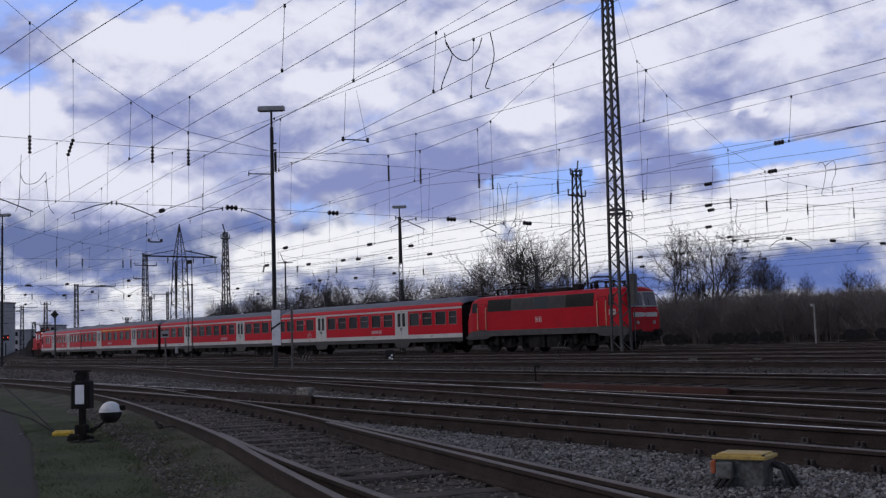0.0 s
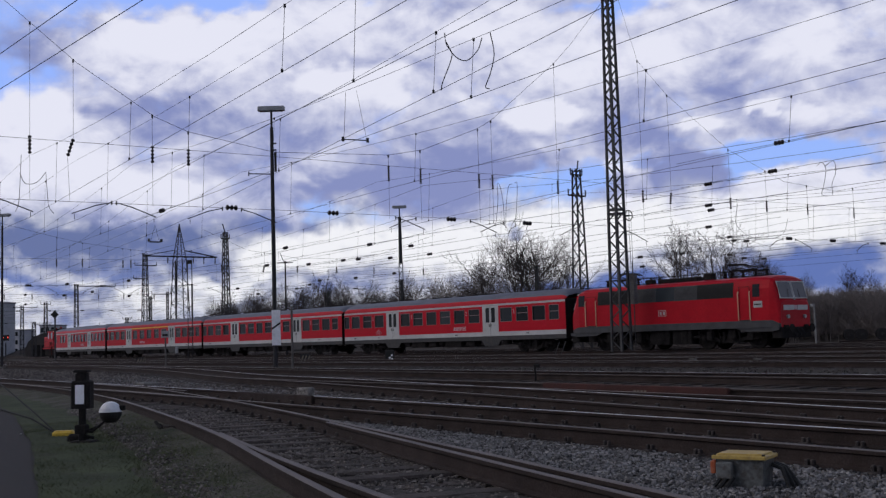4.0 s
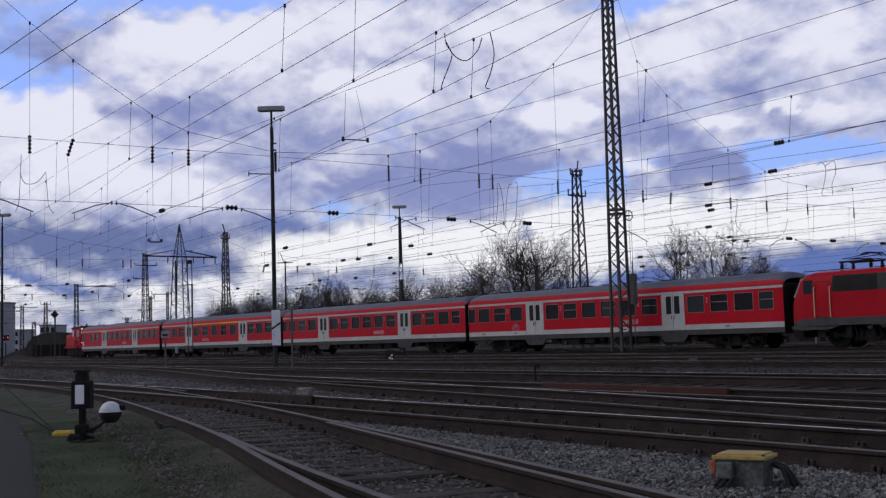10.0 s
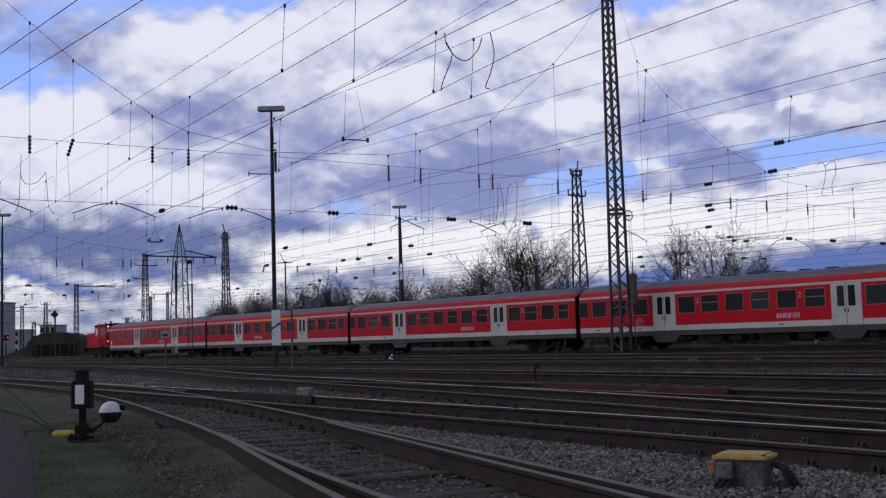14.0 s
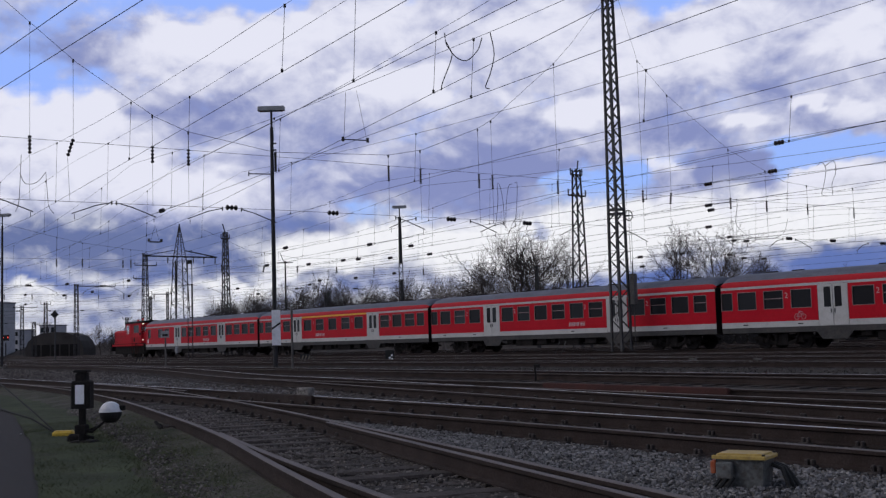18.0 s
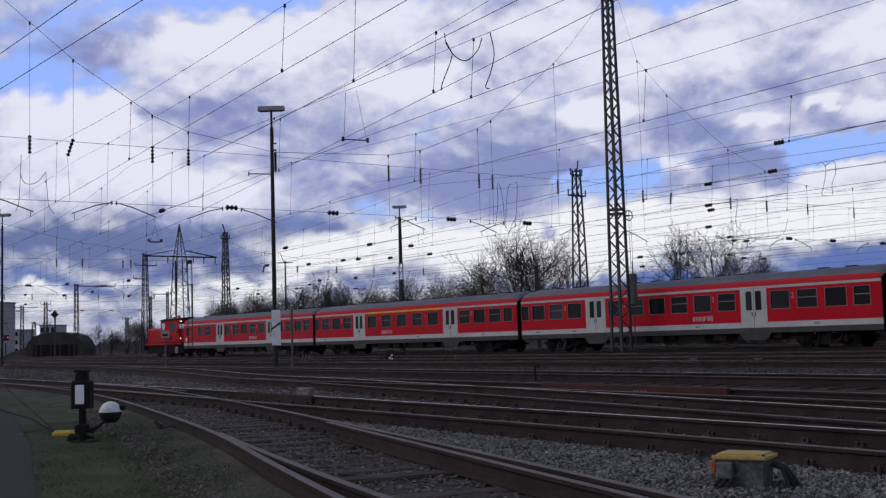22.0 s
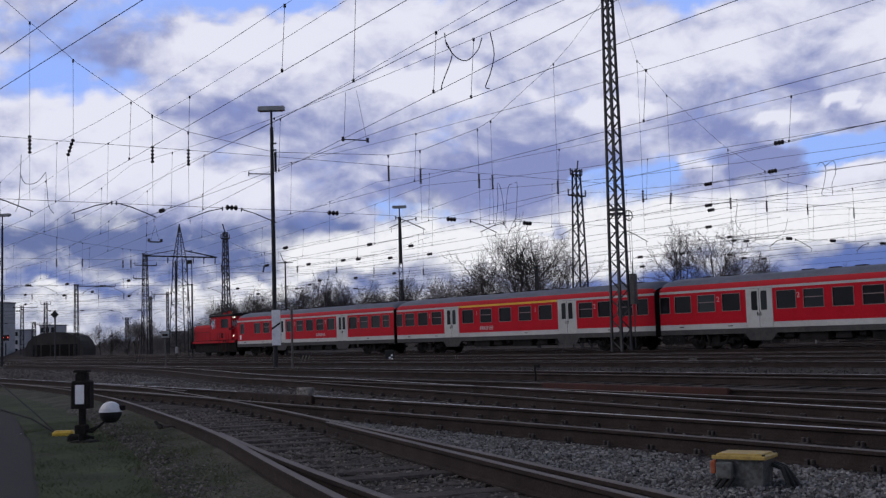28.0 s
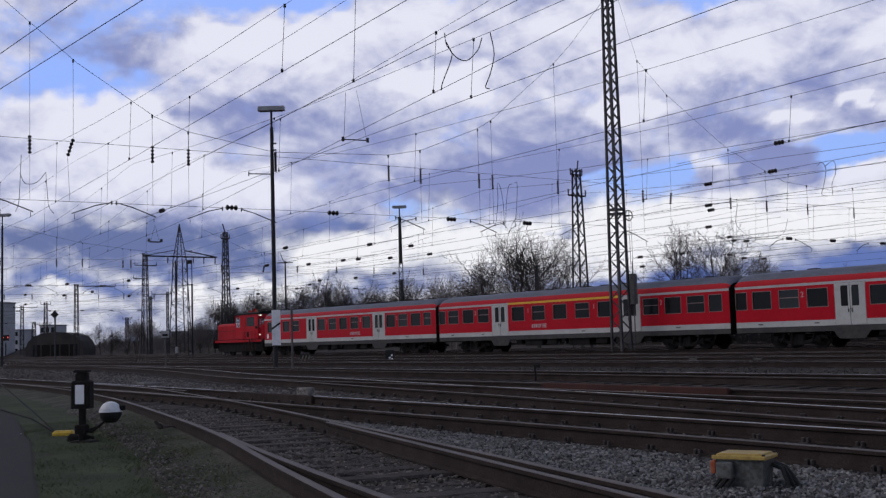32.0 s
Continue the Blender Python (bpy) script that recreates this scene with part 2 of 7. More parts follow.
def smooth_path(points, step):
    """A gliding curve through plan points, sampled about every step metres."""
    pts = [Vector((*p, 0)) for p in points]
    pts = [2 * pts[0] - pts[1]] + pts + [2 * pts[-1] - pts[-2]]
    out = []
    for i in range(1, len(pts) - 2):
        a, b, c, d = pts[i - 1:i + 3]
        n = max(1, round((c - b).length / step))
        for k in range(n):
            t = k / n
            out.append(0.5 * (2 * b + (c - a) * t + (2 * a - 5 * b + 4 * c - d) * t * t + (3 * b - a - 3 * c + d) * t ** 3))
    return out + [pts[-2]]


def offset_path(path, d):
    out = []
    for i, p in enumerate(path):
        t = (path[min(i + 1, len(path) - 1)] - path[max(i - 1, 0)]).normalized()
        out.append(p + d * Vector((-t.y, t.x, 0)))
    return out


# ---- the clouded sky: two drifting sheets far beyond the yard ----
def lumps(a, b, size, seed):
    """Smooth random lumps of about that size over a plane, from -1 to 1."""
    table = np.random.default_rng(seed).uniform(-1, 1, (64, 64))
    x, y = a / size, b / (size * 0.6)
    i, j = np.floor(x).astype(int), np.floor(y).astype(int)
    u, v = x - i, y - j
    u, v = u * u * (3 - 2 * u), v * v * (3 - 2 * v)
    at = lambda p, q: table[p % 64, q % 64]
    return (at(i, j) * (1 - u) + at(i + 1, j) * u) * (1 - v) + (at(i, j + 1) * (1 - u) + at(i + 1, j + 1) * u) * v


class CloudField:
    """Cover (0 blue, 1 cloud) and light (0 shaded, 1 sunlit) over bearing and height, in degrees from the line of sight."""

    def __init__(self, az, el):
        self.az = az + 0.7 * lumps(az, el, 2.6, 1) + 0.5 * lumps(az, el, 1.1, 2) + 0.35 * lumps(az, el, 0.55, 5)
        self.el = el + 0.35 * lumps(az, el, 2.6, 3) + 0.28 * lumps(az, el, 1.0, 4) + 0.2 * lumps(az, el, 0.5, 6)
        self.cover, self.light = np.full(az.shape, 0.58), np.full(az.shape, 0.5)

    def blob(self, az, el, wide, high, edge=1.25):
        d = ((self.az - az) / wide) ** 2 + ((self.el - el) / high) ** 2
        return np.exp(-d ** edge)

    def gap(self, az, el, wide, high, depth=0.6):
        self.cover -= depth * self.blob(az, el, wide, high)

    def white(self, az, el, wide, high, gain=0.45):
        b = self.blob(az, el, wide * 1.06, high * 1.06, 3.2 if wide < 1.8 else 2.2)
        self.light += gain * b * (0.8 + 0.5 * np.clip((self.el - el) / high, -1, 1))
        self.cover += 0.3 * b

    def bank(self, az, el, wide, high, gain=0.4):
        b = self.blob(az, el, wide, high, 1.7)
        self.cover += gain * b
        self.light -= 0.9 * gain * b

    def shade(self, az, el, wide, high, loss=0.4):
        self.light -= loss * self.blob(az, el, wide, high)


def upper_clouds(c):
    c.light += 0.09
    c.gap(-20.3, 12.8, 2.71, 1.20, 0.72)
    c.gap(-12.9, 17.2, 5.42, 0.97, 0.62)
    c.gap(-21.5, 15.7, 2.56, 1.57, 0.30)
    c.gap(-2.5, 17.1, 1.71, 0.46, 0.35)
    c.gap(11.0, 16.5, 2.14, 0.57, 0.60)
    c.gap(-8.6, 17.0, 1.71, 0.63, 0.35)
    c.white(-12.8, 14.6, 3.85, 1.48, 0.55)
    c.white(-9.0, 15.2, 3.42, 1.43, 0.40)
    c.white(-4.0, 16.1, 4.28, 1.37, 0.28)
    c.white(-2.3, 13.1, 2.14, 0.97, 0.62)
    c.white(-4.4, 12.9, 1.28, 0.74, 0.40)
    c.white(-19.6, 11.1, 3.14, 1.31, 0.52)
    c.white(-17.0, 10.5, 1.71, 1.31, 0.35)
    c.white(-18.7, 8.3, 4.28, 1.31, 0.40)
    c.white(-13.0, 8.0, 3.14, 1.14, 0.34)
    c.white(-15.8, 9.1, 2.56, 1.03, 0.25)
    c.white(-11.5, 8.2, 0.80, 0.46, 0.35)
    c.shade(-20.6, 15.2, 3.42, 1.71, 0.30)
    c.shade(-10.5, 11.6, 4.84, 1.28, 0.28)
    c.shade(-13.8, 12.0, 2.28, 1.03, 0.20)
    c.shade(-6.2, 8.9, 4.28, 1.31, 0.32)
    c.shade(-7.0, 10.7, 3.14, 1.14, 0.12)
    c.shade(2.0, 9.8, 4.28, 1.65, 0.42)
    c.shade(3.6, 8.2, 2.14, 1.03, 0.40)
    c.shade(-2.3, 7.7, 3.14, 0.97, 0.48)
    c.shade(11.8, 9.8, 3.71, 1.14, 0.48)
    c.shade(14.3, 7.7, 1.65, 1.25, 0.85)
    c.shade(17.2, 12.2, 2.28, 0.97, 0.28)
    c.shade(18.7, 9.9, 2.56, 0.68, 0.40)
    c.shade(11.1, 12.0, 2.28, 0.68, 0.15)
    c.shade(-8.3, 6.2, 3.42, 0.80, 0.55)
    c.shade(-13.9, 5.8, 4.56, 0.97, 0.40)
    c.shade(-20.3, 5.7, 3.14, 0.97, 0.16)
    c.white(5.3, 15.4, 3.14, 1.57, 0.42)
    c.white(10.9, 13.6, 4.28, 1.57, 0.34)
    c.white(7.0, 11.3, 1.48, 0.91, 0.72)
    c.white(8.5, 10.8, 1.14, 0.63, 0.25)
    c.white(14.8, 10.5, 1.37, 0.57, 0.60)
    c.white(18.3, 11.1, 0.85, 0.37, 0.52)
    c.white(20.8, 13.4, 2.00, 1.14, 0.55)
    c.white(15.1, 14.6, 3.99, 1.31, 0.28)
    c.white(20.3, 10.5, 1.20, 0.57, 0.35)
    c.gap(19.0, 8.6, 3.56, 0.74, 1.00)
    c.gap(16.2, 8.0, 1.00, 0.68, 0.50)
    c.gap(6.7, 7.7, 1.20, 0.91, 0.75)
    c.gap(9.8, 7.8, 1.65, 0.85, 0.62)
    c.gap(11.9, 8.5, 1.14, 0.51, 0.50)
    c.white(11.2, 8.3, 1.03, 0.34, 0.50)
    c.white(19.5, 6.0, 4.28, 1.60, 0.90)
    c.white(16.0, 5.1, 3.42, 1.31, 0.80)
    c.white(9.7, 6.4, 2.85, 0.51, 0.45)
    c.gap(-3.9, 6.9, 1.57, 0.68, 0.72)
    c.gap(-1.8, 6.2, 1.43, 0.40, 0.50)
    c.white(-5.7, 6.1, 0.57, 0.29, 0.20)
    c.shade(2.8, 7.3, 3.42, 1.20, 0.45)
    c.gap(8.1, 7.3, 1.71, 0.85, 0.50)
    c.shade(9.3, 7.3, 2.28, 0.74, 0.35)
    c.gap(5.3, 7.4, 1.14, 0.74, 0.45)
    c.shade(0.4, 6.6, 2.56, 0.63, 0.40)
    c.shade(-20.3, 14.4, 3.71, 1.43, 0.22)
    c.gap(-18.7, 16.4, 3.14, 1.14, 0.30)
    c.gap(-21.3, 13.8, 2.00, 1.14, 0.35)
    c.bank(14.0, 7.7, 2.3, 1.15, 0.5)
    c.bank(15.1, 8.4, 1.3, 0.63, 0.22)
    c.bank(3.1, 8.6, 3.42, 1.31, 0.28)
    c.bank(-1.9, 7.7, 2.56, 0.74, 0.25)
    c.white(7.0, 11.3, 1.14, 0.74, 0.25)
    c.white(14.8, 10.5, 1.14, 0.46, 0.30)
    c.white(18.3, 11.1, 0.74, 0.31, 0.30)
    c.white(-2.3, 13.1, 2.00, 0.85, 0.20)


def lower_clouds(c):
    c.light += 0.03
    c.white(-3.9, 4.8, 5.13, 1.08, 0.62)
    c.white(-6.6, 4.0, 2.28, 0.68, 0.45)
    c.white(3.3, 5.1, 3.42, 1.08, 0.62)
    c.white(8.0, 5.2, 2.85, 1.37, 0.75)
    c.white(11.7, 5.6, 3.71, 1.43, 0.70)
    c.white(16.1, 5.4, 4.56, 1.60, 0.72)
    c.white(20.0, 5.3, 3.71, 1.31, 0.65)
    c.white(1.3, 4.0, 2.00, 0.80, 0.45)
    c.white(6.2, 3.9, 3.42, 0.85, 0.50)
    c.shade(-14.4, 5.4, 4.84, 0.97, 0.50)
    c.shade(-18.7, 5.0, 4.28, 1.08, 0.34)
    c.shade(-7.7, 5.9, 2.56, 0.63, 0.55)
    c.shade(-20.5, 5.5, 2.56, 1.08, 0.30)
    c.shade(-17.9, 3.9, 3.99, 0.57, 0.12)
    c.white(-19.6, 2.9, 1.4, 0.34, 0.40)
    c.white(-16.2, 3.3, 1.6, 0.28, 0.30)
    c.white(-14.0, 2.7, 1.1, 0.28, 0.40)
    c.white(-11.2, 3.0, 1.0, 0.30, 0.30)
    c.shade(-11.1, 4.1, 2.00, 0.63, 0.25)
    c.gap(5.2, 5.4, 1.03, 0.34, 0.85)
    c.gap(-7.7, 6.1, 1.43, 0.51, 0.35)
    c.gap(19.2, 3.1, 3.99, 0.68, 0.95)
    c.shade(19.3, 3.8, 3.71, 0.40, 0.40)
    c.gap(10.7, 2.4, 4.28, 0.63, 0.80)
    c.gap(5.0, 2.3, 3.42, 0.40, 0.50)
    c.gap(19.3, 2.1, 4.56, 0.57, 0.80)
    c.gap(-18.5, 3.2, 3.14, 0.51, 0.45)
    c.gap(-20.8, 3.6, 1.71, 0.40, 0.35)
    c.gap(-14.8, 3.8, 1.71, 0.40, 0.35)
    c.white(-16.6, 4.5, 1.71, 0.31, 0.25)
    c.white(-20.3, 2.0, 3.71, 0.46, 0.30)
    c.white(-13.9, 2.0, 2.56, 0.51, 0.20)
    c.white(-9.4, 2.9, 1.71, 0.46, 0.30)
    c.gap(-5.4, 2.9, 3.42, 0.46, 0.30)
    c.shade(-4.3, 3.5, 3.42, 0.23, 0.20)


def cloud_material(name, fade, shaded, blue_low, sunlit):
    m, n, l = nodes_of(name)
    n.remove(n["Principled BSDF"])
    co = n.new("ShaderNodeTexCoord")
    warp = n.new("ShaderNodeMapping")
    warp.inputs["Scale"].default_value = (1, 1, 1.45)
    l.new(co.outputs["Object"], warp.inputs["Vector"])

    def noise_of(scale, detail, rough, dist=0.0):
        t = n.new("ShaderNodeTexNoise")
        t.inputs["Scale"].default_value, t.inputs["Detail"].default_value = scale, detail
        t.inputs["Roughness"].default_value, t.inputs["Distortion"].default_value = rough, dist
        l.new(warp.outputs[0], t.inputs["Vector"])
        return t.outputs["Fac"]

    def math_of(op, a, b=None):
        t = n.new("ShaderNodeMath")
        t.operation = op
        for i, v in enumerate((a, b)):
            if v is None:
                continue
            if isinstance(v, (int, float)):
                t.inputs[i].default_value = v
            else:
                l.new(v, t.inputs[i])
        return t.outputs[0]

    def attr(key):
        t = n.new("ShaderNodeAttribute")
        t.attribute_name = key
        return t.outputs["Fac"]

    def rise(v, lo, hi, a=0.0, b=1.0):
        t = n.new("ShaderNodeMapRange")
        t.interpolation_type = "SMOOTHSTEP"
        for key, x in (("From Min", lo), ("From Max", hi), ("To Min", a), ("To Max", b)):
            t.inputs[key].default_value = x
        l.new(v, t.inputs["Value"])
        return t.outputs[0]

    big, fine, soft = noise_of(0.0058, 7, 0.56, 0.3), noise_of(0.02, 6, 0.55, 0.15), noise_of(0.0062, 8, 0.52, 0.3)
    shift = n.new("ShaderNodeVectorMath")
    shift.inputs[1].default_value = (14, -10, 34)
    l.new(warp.outputs[0], shift.inputs[0])
    lit = n.new("ShaderNodeTexNoise")
    for key in ("Scale", "Detail", "Roughness", "Distortion"):
        lit.inputs[key].default_value = soft.node.inputs[key].default_value
    l.new(shift.outputs[0], lit.inputs["Vector"])
    relief = math_of("MULTIPLY", math_of("SUBTRACT", soft, lit.outputs["Fac"]), 1.35)
    cover = math_of("ADD", attr("cover"), math_of("ADD", math_of("MULTIPLY", math_of("SUBTRACT", big, 0.5), 0.95), math_of("MULTIPLY", math_of("SUBTRACT", fine, 0.5), 0.5)))
    light = math_of("ADD", math_of("ADD", attr("light"), relief), math_of("ADD", math_of("MULTIPLY", math_of("SUBTRACT", soft, 0.5), 0.8), math_of("MULTIPLY", math_of("SUBTRACT", fine, 0.5), 0.35)))
    k_cover, k_light = rise(cover, -0.05, 0.55) if fade else rise(cover, -0.2, 0.7), rise(light, 0.0, 1.05)

    def blend(a, b, fac):
        t = n.new("ShaderNodeMix")
        t.data_type = "RGBA"
        for i, v in ((6, a), (7, b)):
            if isinstance(v, tuple):
                t.inputs[i].default_value = (*v, 1)
            else:
                l.new(v, t.inputs[i])
        l.new(fac, t.inputs[0])
        return t.outputs[2]

    blue = blend(blue_low, (0.31, 0.47, 1.0), attr("zenith"))
    cloud = blend(shaded, sunlit, k_light)
    em = n.new("ShaderNodeEmission")
    em.inputs["Strength"].default_value = 1.0
    l.new(blend(blue, cloud, k_cover), em.inputs["Color"])
    out = em.outputs[0]
    if fade:
        tr, ms = n.new("ShaderNodeBsdfTransparent"), n.new("ShaderNodeMixShader")
        edge = math_of("ADD", attr("height"), math_of("MULTIPLY", math_of("SUBTRACT", soft, 0.5), 6.0))
        l.new(rise(edge, 5.4, 7.6), ms.inputs[0])
        l.new(tr.outputs[0], ms.inputs[1])
        l.new(out, ms.inputs[2])
        out = ms.outputs[0]
    l.new(out, n["Material Output"].inputs["Surface"])
    m.cycles.emission_sampling = "NONE"
    return m


def cloud_sheet(name, radius, low, high, paint, fade, label, shaded, blue_low, sunlit):
    az, el = np.meshgrid(np.concatenate([np.arange(-180, -30, 2.0), np.arange(-30, 30, 0.2), np.arange(30, 180, 2.0)]), np.concatenate([np.arange(low, min(high, 19), 0.2), np.arange(19, high + 0.01, 1.0)]))
    c = CloudField(az, el)
    paint(c)
    bear = np.radians(az) + YAW
    xyz = np.stack([radius * np.sin(bear), radius * np.cos(bear), radius * np.tan(np.radians(el)) + EYE.z], -1).reshape(-1, 3)
    rows, cols = az.shape
    idx = np.arange(rows * cols).reshape(rows, cols)
    nxt = np.roll(idx, -1, axis=1)
    faces = np.stack([idx[:-1], nxt[:-1], nxt[1:], idx[1:]], -1).reshape(-1, 4)
    me = bpy.data.meshes.new(name)
    me.from_pydata(xyz.tolist(), [], faces.tolist())
    for key, vals in (("cover", c.cover), ("light", c.light), ("height", el), ("zenith", np.clip((el - 5.5) / 6, 0, 1))):
        me.attributes.new(key, "FLOAT", "POINT").data.foreach_set("value", vals.astype(np.float32).ravel())
    me.polygons.foreach_set("use_smooth", [True] * len(me.polygons))
    me.materials.append(cloud_material(name, fade, shaded, blue_low, sunlit))
    return tagged(new(name, me), label, "clouds", kind="structure")


clouds_low = cloud_sheet("backdrop", 3300, -0.6, 12, lower_clouds, False, "bands of white and slate-blue cloud low over the horizon", (0.14, 0.18, 0.365), (0.12, 0.18, 0.45), (0.88, 0.885, 0.93))
clouds_high = cloud_sheet("backdrop", 2700, 3.0, 24, upper_clouds, True, "broken white and lilac-grey clouds with blue gaps", (0.24, 0.28, 0.53), (0.33, 0.50, 0.95), (0.785, 0.795, 0.915))

# ---- ground ----
g = Geo()
rings = [0, 6, 14, 30, 60, 120, 260, 600, 1500, 3250]
for a, b in zip(rings, rings[1:]):
    for k in range(48):
        t0, t1 = math.tau * k / 48, math.tau * (k + 1) / 48
        g.add([(r * math.cos(t), r * math.sin(t), -0.27) for r, t in ((a, t0), (b, t0), (b, t1), (a, t1))], [(0, 1, 2, 3)])
thing("ground", "dark brown earth and old ballast of the rail yard", "ground", geo=g, material=SOIL, kind="structure")


def bed(name, path, half, top, base, material, label, rough=0.035, step=0.22, seed=3):
    """A strip of ballast along a track with sloping shoulders and an uneven top."""
    cross = [-half - 0.55, -half - 0.25, -half] + list(np.arange(-half + step, half - step / 2, step)) + [half, half + 0.25, half + 0.55]
    zs = [base, (top + base) / 2] + [top] * (len(cross) - 4) + [(top + base) / 2, base]
    verts, faces = [], []
    for i, p in enumerate(path):
        t = (path[min(i + 1, len(path) - 1)] - path[max(i - 1, 0)]).normalized()
        side = Vector((-t.y, t.x, 0))
        for d, z in zip(cross, zs):
            q = p + side * d
            verts.append((q.x, q.y, z + rough * noise.noise(Vector((q.x * 2.3, q.y * 2.3, seed))) + 0.5 * rough * noise.noise(Vector((q.x * 7, q.y * 7, seed)))))
    n = len(cross)
    for i in range(len(path) - 1):
        for j in range(n - 1):
            faces.append((i * n + j, i * n + j + 1, (i + 1) * n + j + 1, (i + 1) * n + j))
    return thing(name, label, "track bed", geo=Geo().add(verts, faces), material=material, kind="structure")


# ---- the line on which the train runs: straight, with a bend beyond x = -122 ----
TRAIN_Y, BEND = 50.37, -122.0


def on_line(s, y0=TRAIN_Y):
    """The plan point at the way s along a track that lies at y0 on its straight part."""
    if s >= BEND:
        return (s, y0)
    n = 24
    x, y, step = BEND, y0, (BEND - s) / n
    for i in range(n):
        u = min(56.0, (i + 0.5) * step)
        a = 0.0056 * u - 0.00005 * u * u
        x, y = x - step * math.cos(a), y + step * math.sin(a)
    return (x, y)


# ---- rails ----
RAIL = [(-0.065, -0.172), (0.065, -0.172), (0.065, -0.16), (0.012, -0.145), (0.009, -0.05), (0.034, -0.036), (0.036, -0.006), (0.026, 0.0), (-0.026, 0.0), (-0.036, -0.006), (-0.034, -0.036), (-0.009, -0.05), (-0.012, -0.145), (-0.065, -0.16)]


def rail_geo(path, z=0.0):
    """A flat-bottomed rail along a path; only the running top of the head is bright."""
    g = Geo()
    n = len(RAIL)
    for i, p in enumerate(path):
        t = (path[min(i + 1, len(path) - 1)] - path[max(i - 1, 0)]).normalized()
        side = Vector((-t.y, t.x, 0))
        g.v.extend([tuple(p + side * d + Vector((0, 0, z + h))) for d, h in RAIL])
    for a in range(len(path) - 1):
        for i in range(n):
            j = (i + 1) % n
            g.f.append((a * n + i, a * n + j, (a + 1) * n + j, (a + 1) * n + i))
            g.m.append(1 if i == 7 else 2 if i in (6, 8) else 0)
    for a in (0, len(path) - 1):
        g.f.append(tuple(a * n + i for i in range(n)))
        g.m.append(0)
    return g


def spread(path, step, first=0.0):
    """Places and directions every step metres along a path."""
    left, out = first, []
    for a, b in zip(path, path[1:]):
        d = (b - a).length
        while left < d:
            out.append((a + (b - a) * left / d, math.atan2(b.y - a.y, b.x - a.x)))
            left += step
        left -= d
    return out


SLEEPER_MESH = Geo().box(-0.13, 0.13, -1.3, 1.3, -0.36, -0.176, bevel=0.02).mesh("sleeper", SLEEPER)
CLIPIRON = surface("clip_iron", (0.012, 0.009, 0.0085), (0.075, 0.062, 0.058), 0.75, 0.0, grain=50, blot=4, bump=0.1, random_by=0.2)
CLIP_MESH = Geo().box(-0.06, 0.06, -0.17, 0.17, -0.176, -0.155, bevel=0.01).box(-0.045, -0.01, -0.12, -0.075, -0.155, -0.105, bevel=0.008).box(0.015, 0.05, -0.12, -0.075, -0.155, -0.105, bevel=0.008).box(-0.045, -0.01, 0.075, 0.12, -0.155, -0.105, bevel=0.008).box(0.015, 0.05, 0.075, 0.12, -0.155, -0.105, bevel=0.008).mesh("rail_clip", CLIPIRON)


def track(points, heads, label, near=None, step=0.65, long=2.6):
    """A track: two rails, sleepers (single pieces inside the stretch near, joined beyond it) and rail clips."""
    path = smooth_path(points, 1.5)
    root = thing("track", label, "railway track", group="yard tracks", kind="structure")
    for d in (-0.7525, 0.7525):
        part("rail", rail_geo(offset_path(path, d)), [RUST, heads if d > 0 or heads is BRIGHT else RUBBED, RUBBED], root)
    rest = Geo()
    for p, a in spread(path, step):
        if near and near[0] < p.x < near[1]:
            s = part("sleeper", SLEEPER_MESH, None, root)
            s.matrix_basis = Matrix.Translation(p + Vector((random.uniform(-0.02, 0.02), 0, random.uniform(-0.012, 0.004)))) @ pose(0, 0, 0, 0, 0, math.degrees(a) + random.uniform(-1, 1))
            for d in (-0.7525, 0.7525):
                c = part("rail_clip", CLIP_MESH, None, root)
                c.matrix_basis = Matrix.Translation(p + d * Vector((-math.sin(a), math.cos(a), 0))) @ pose(0, 0, 0, 0, 0, math.degrees(a))
        else:
            m = Matrix.Translation(p) @ pose(0, 0, 0, 0, 0, math.degrees(a))
            k = Geo().box(-0.13, 0.13, -1.3, 1.3, -0.36, -0.176)
            rest.add([tuple(m @ Vector(v)) for v in k.v], k.f)
    if rest.v:
        tagged(part("sleeper_row", rest, SLEEPER, root), kind="stuff")
    return path


straight = track([(-75, 13.6), (-44.8, 11.95), (-26.4, 10.8), (-13.5, 9.72), (-5, 8.97), (10, 7.6), (40, 4.9)], POLISHED, "side track with worn rails on dark wooden sleepers", (-27, -1))
branch = track([(-66, 24.6), (-48, 21.2), (-33.3, 17.1), (-27, 15.95), (-20, 14.4), (-15, 13.35), (-7, 11.5), (8, 8.5), (40, 2.5)], POLISHED, "diverging yard track with a bright running rail", (-24, -4))
crossing = track([(-30, 16.62), (-26, 16.15), (-17, 15.42), (-10, 14.6), (2, 13.3), (40, 9.5)], RUBBED, "yard track with dull rusty rails", (-20, -5))
middle = track([(-160, 31), (-100, 27), (-48.5, 23.1), (-29, 21.5), (-19, 20.85), (-12.9, 20.4), (10, 19.0), (60, 16)], POLISHED, "yard track with bright worn rails")
yard_paths = [straight, branch, crossing, middle]
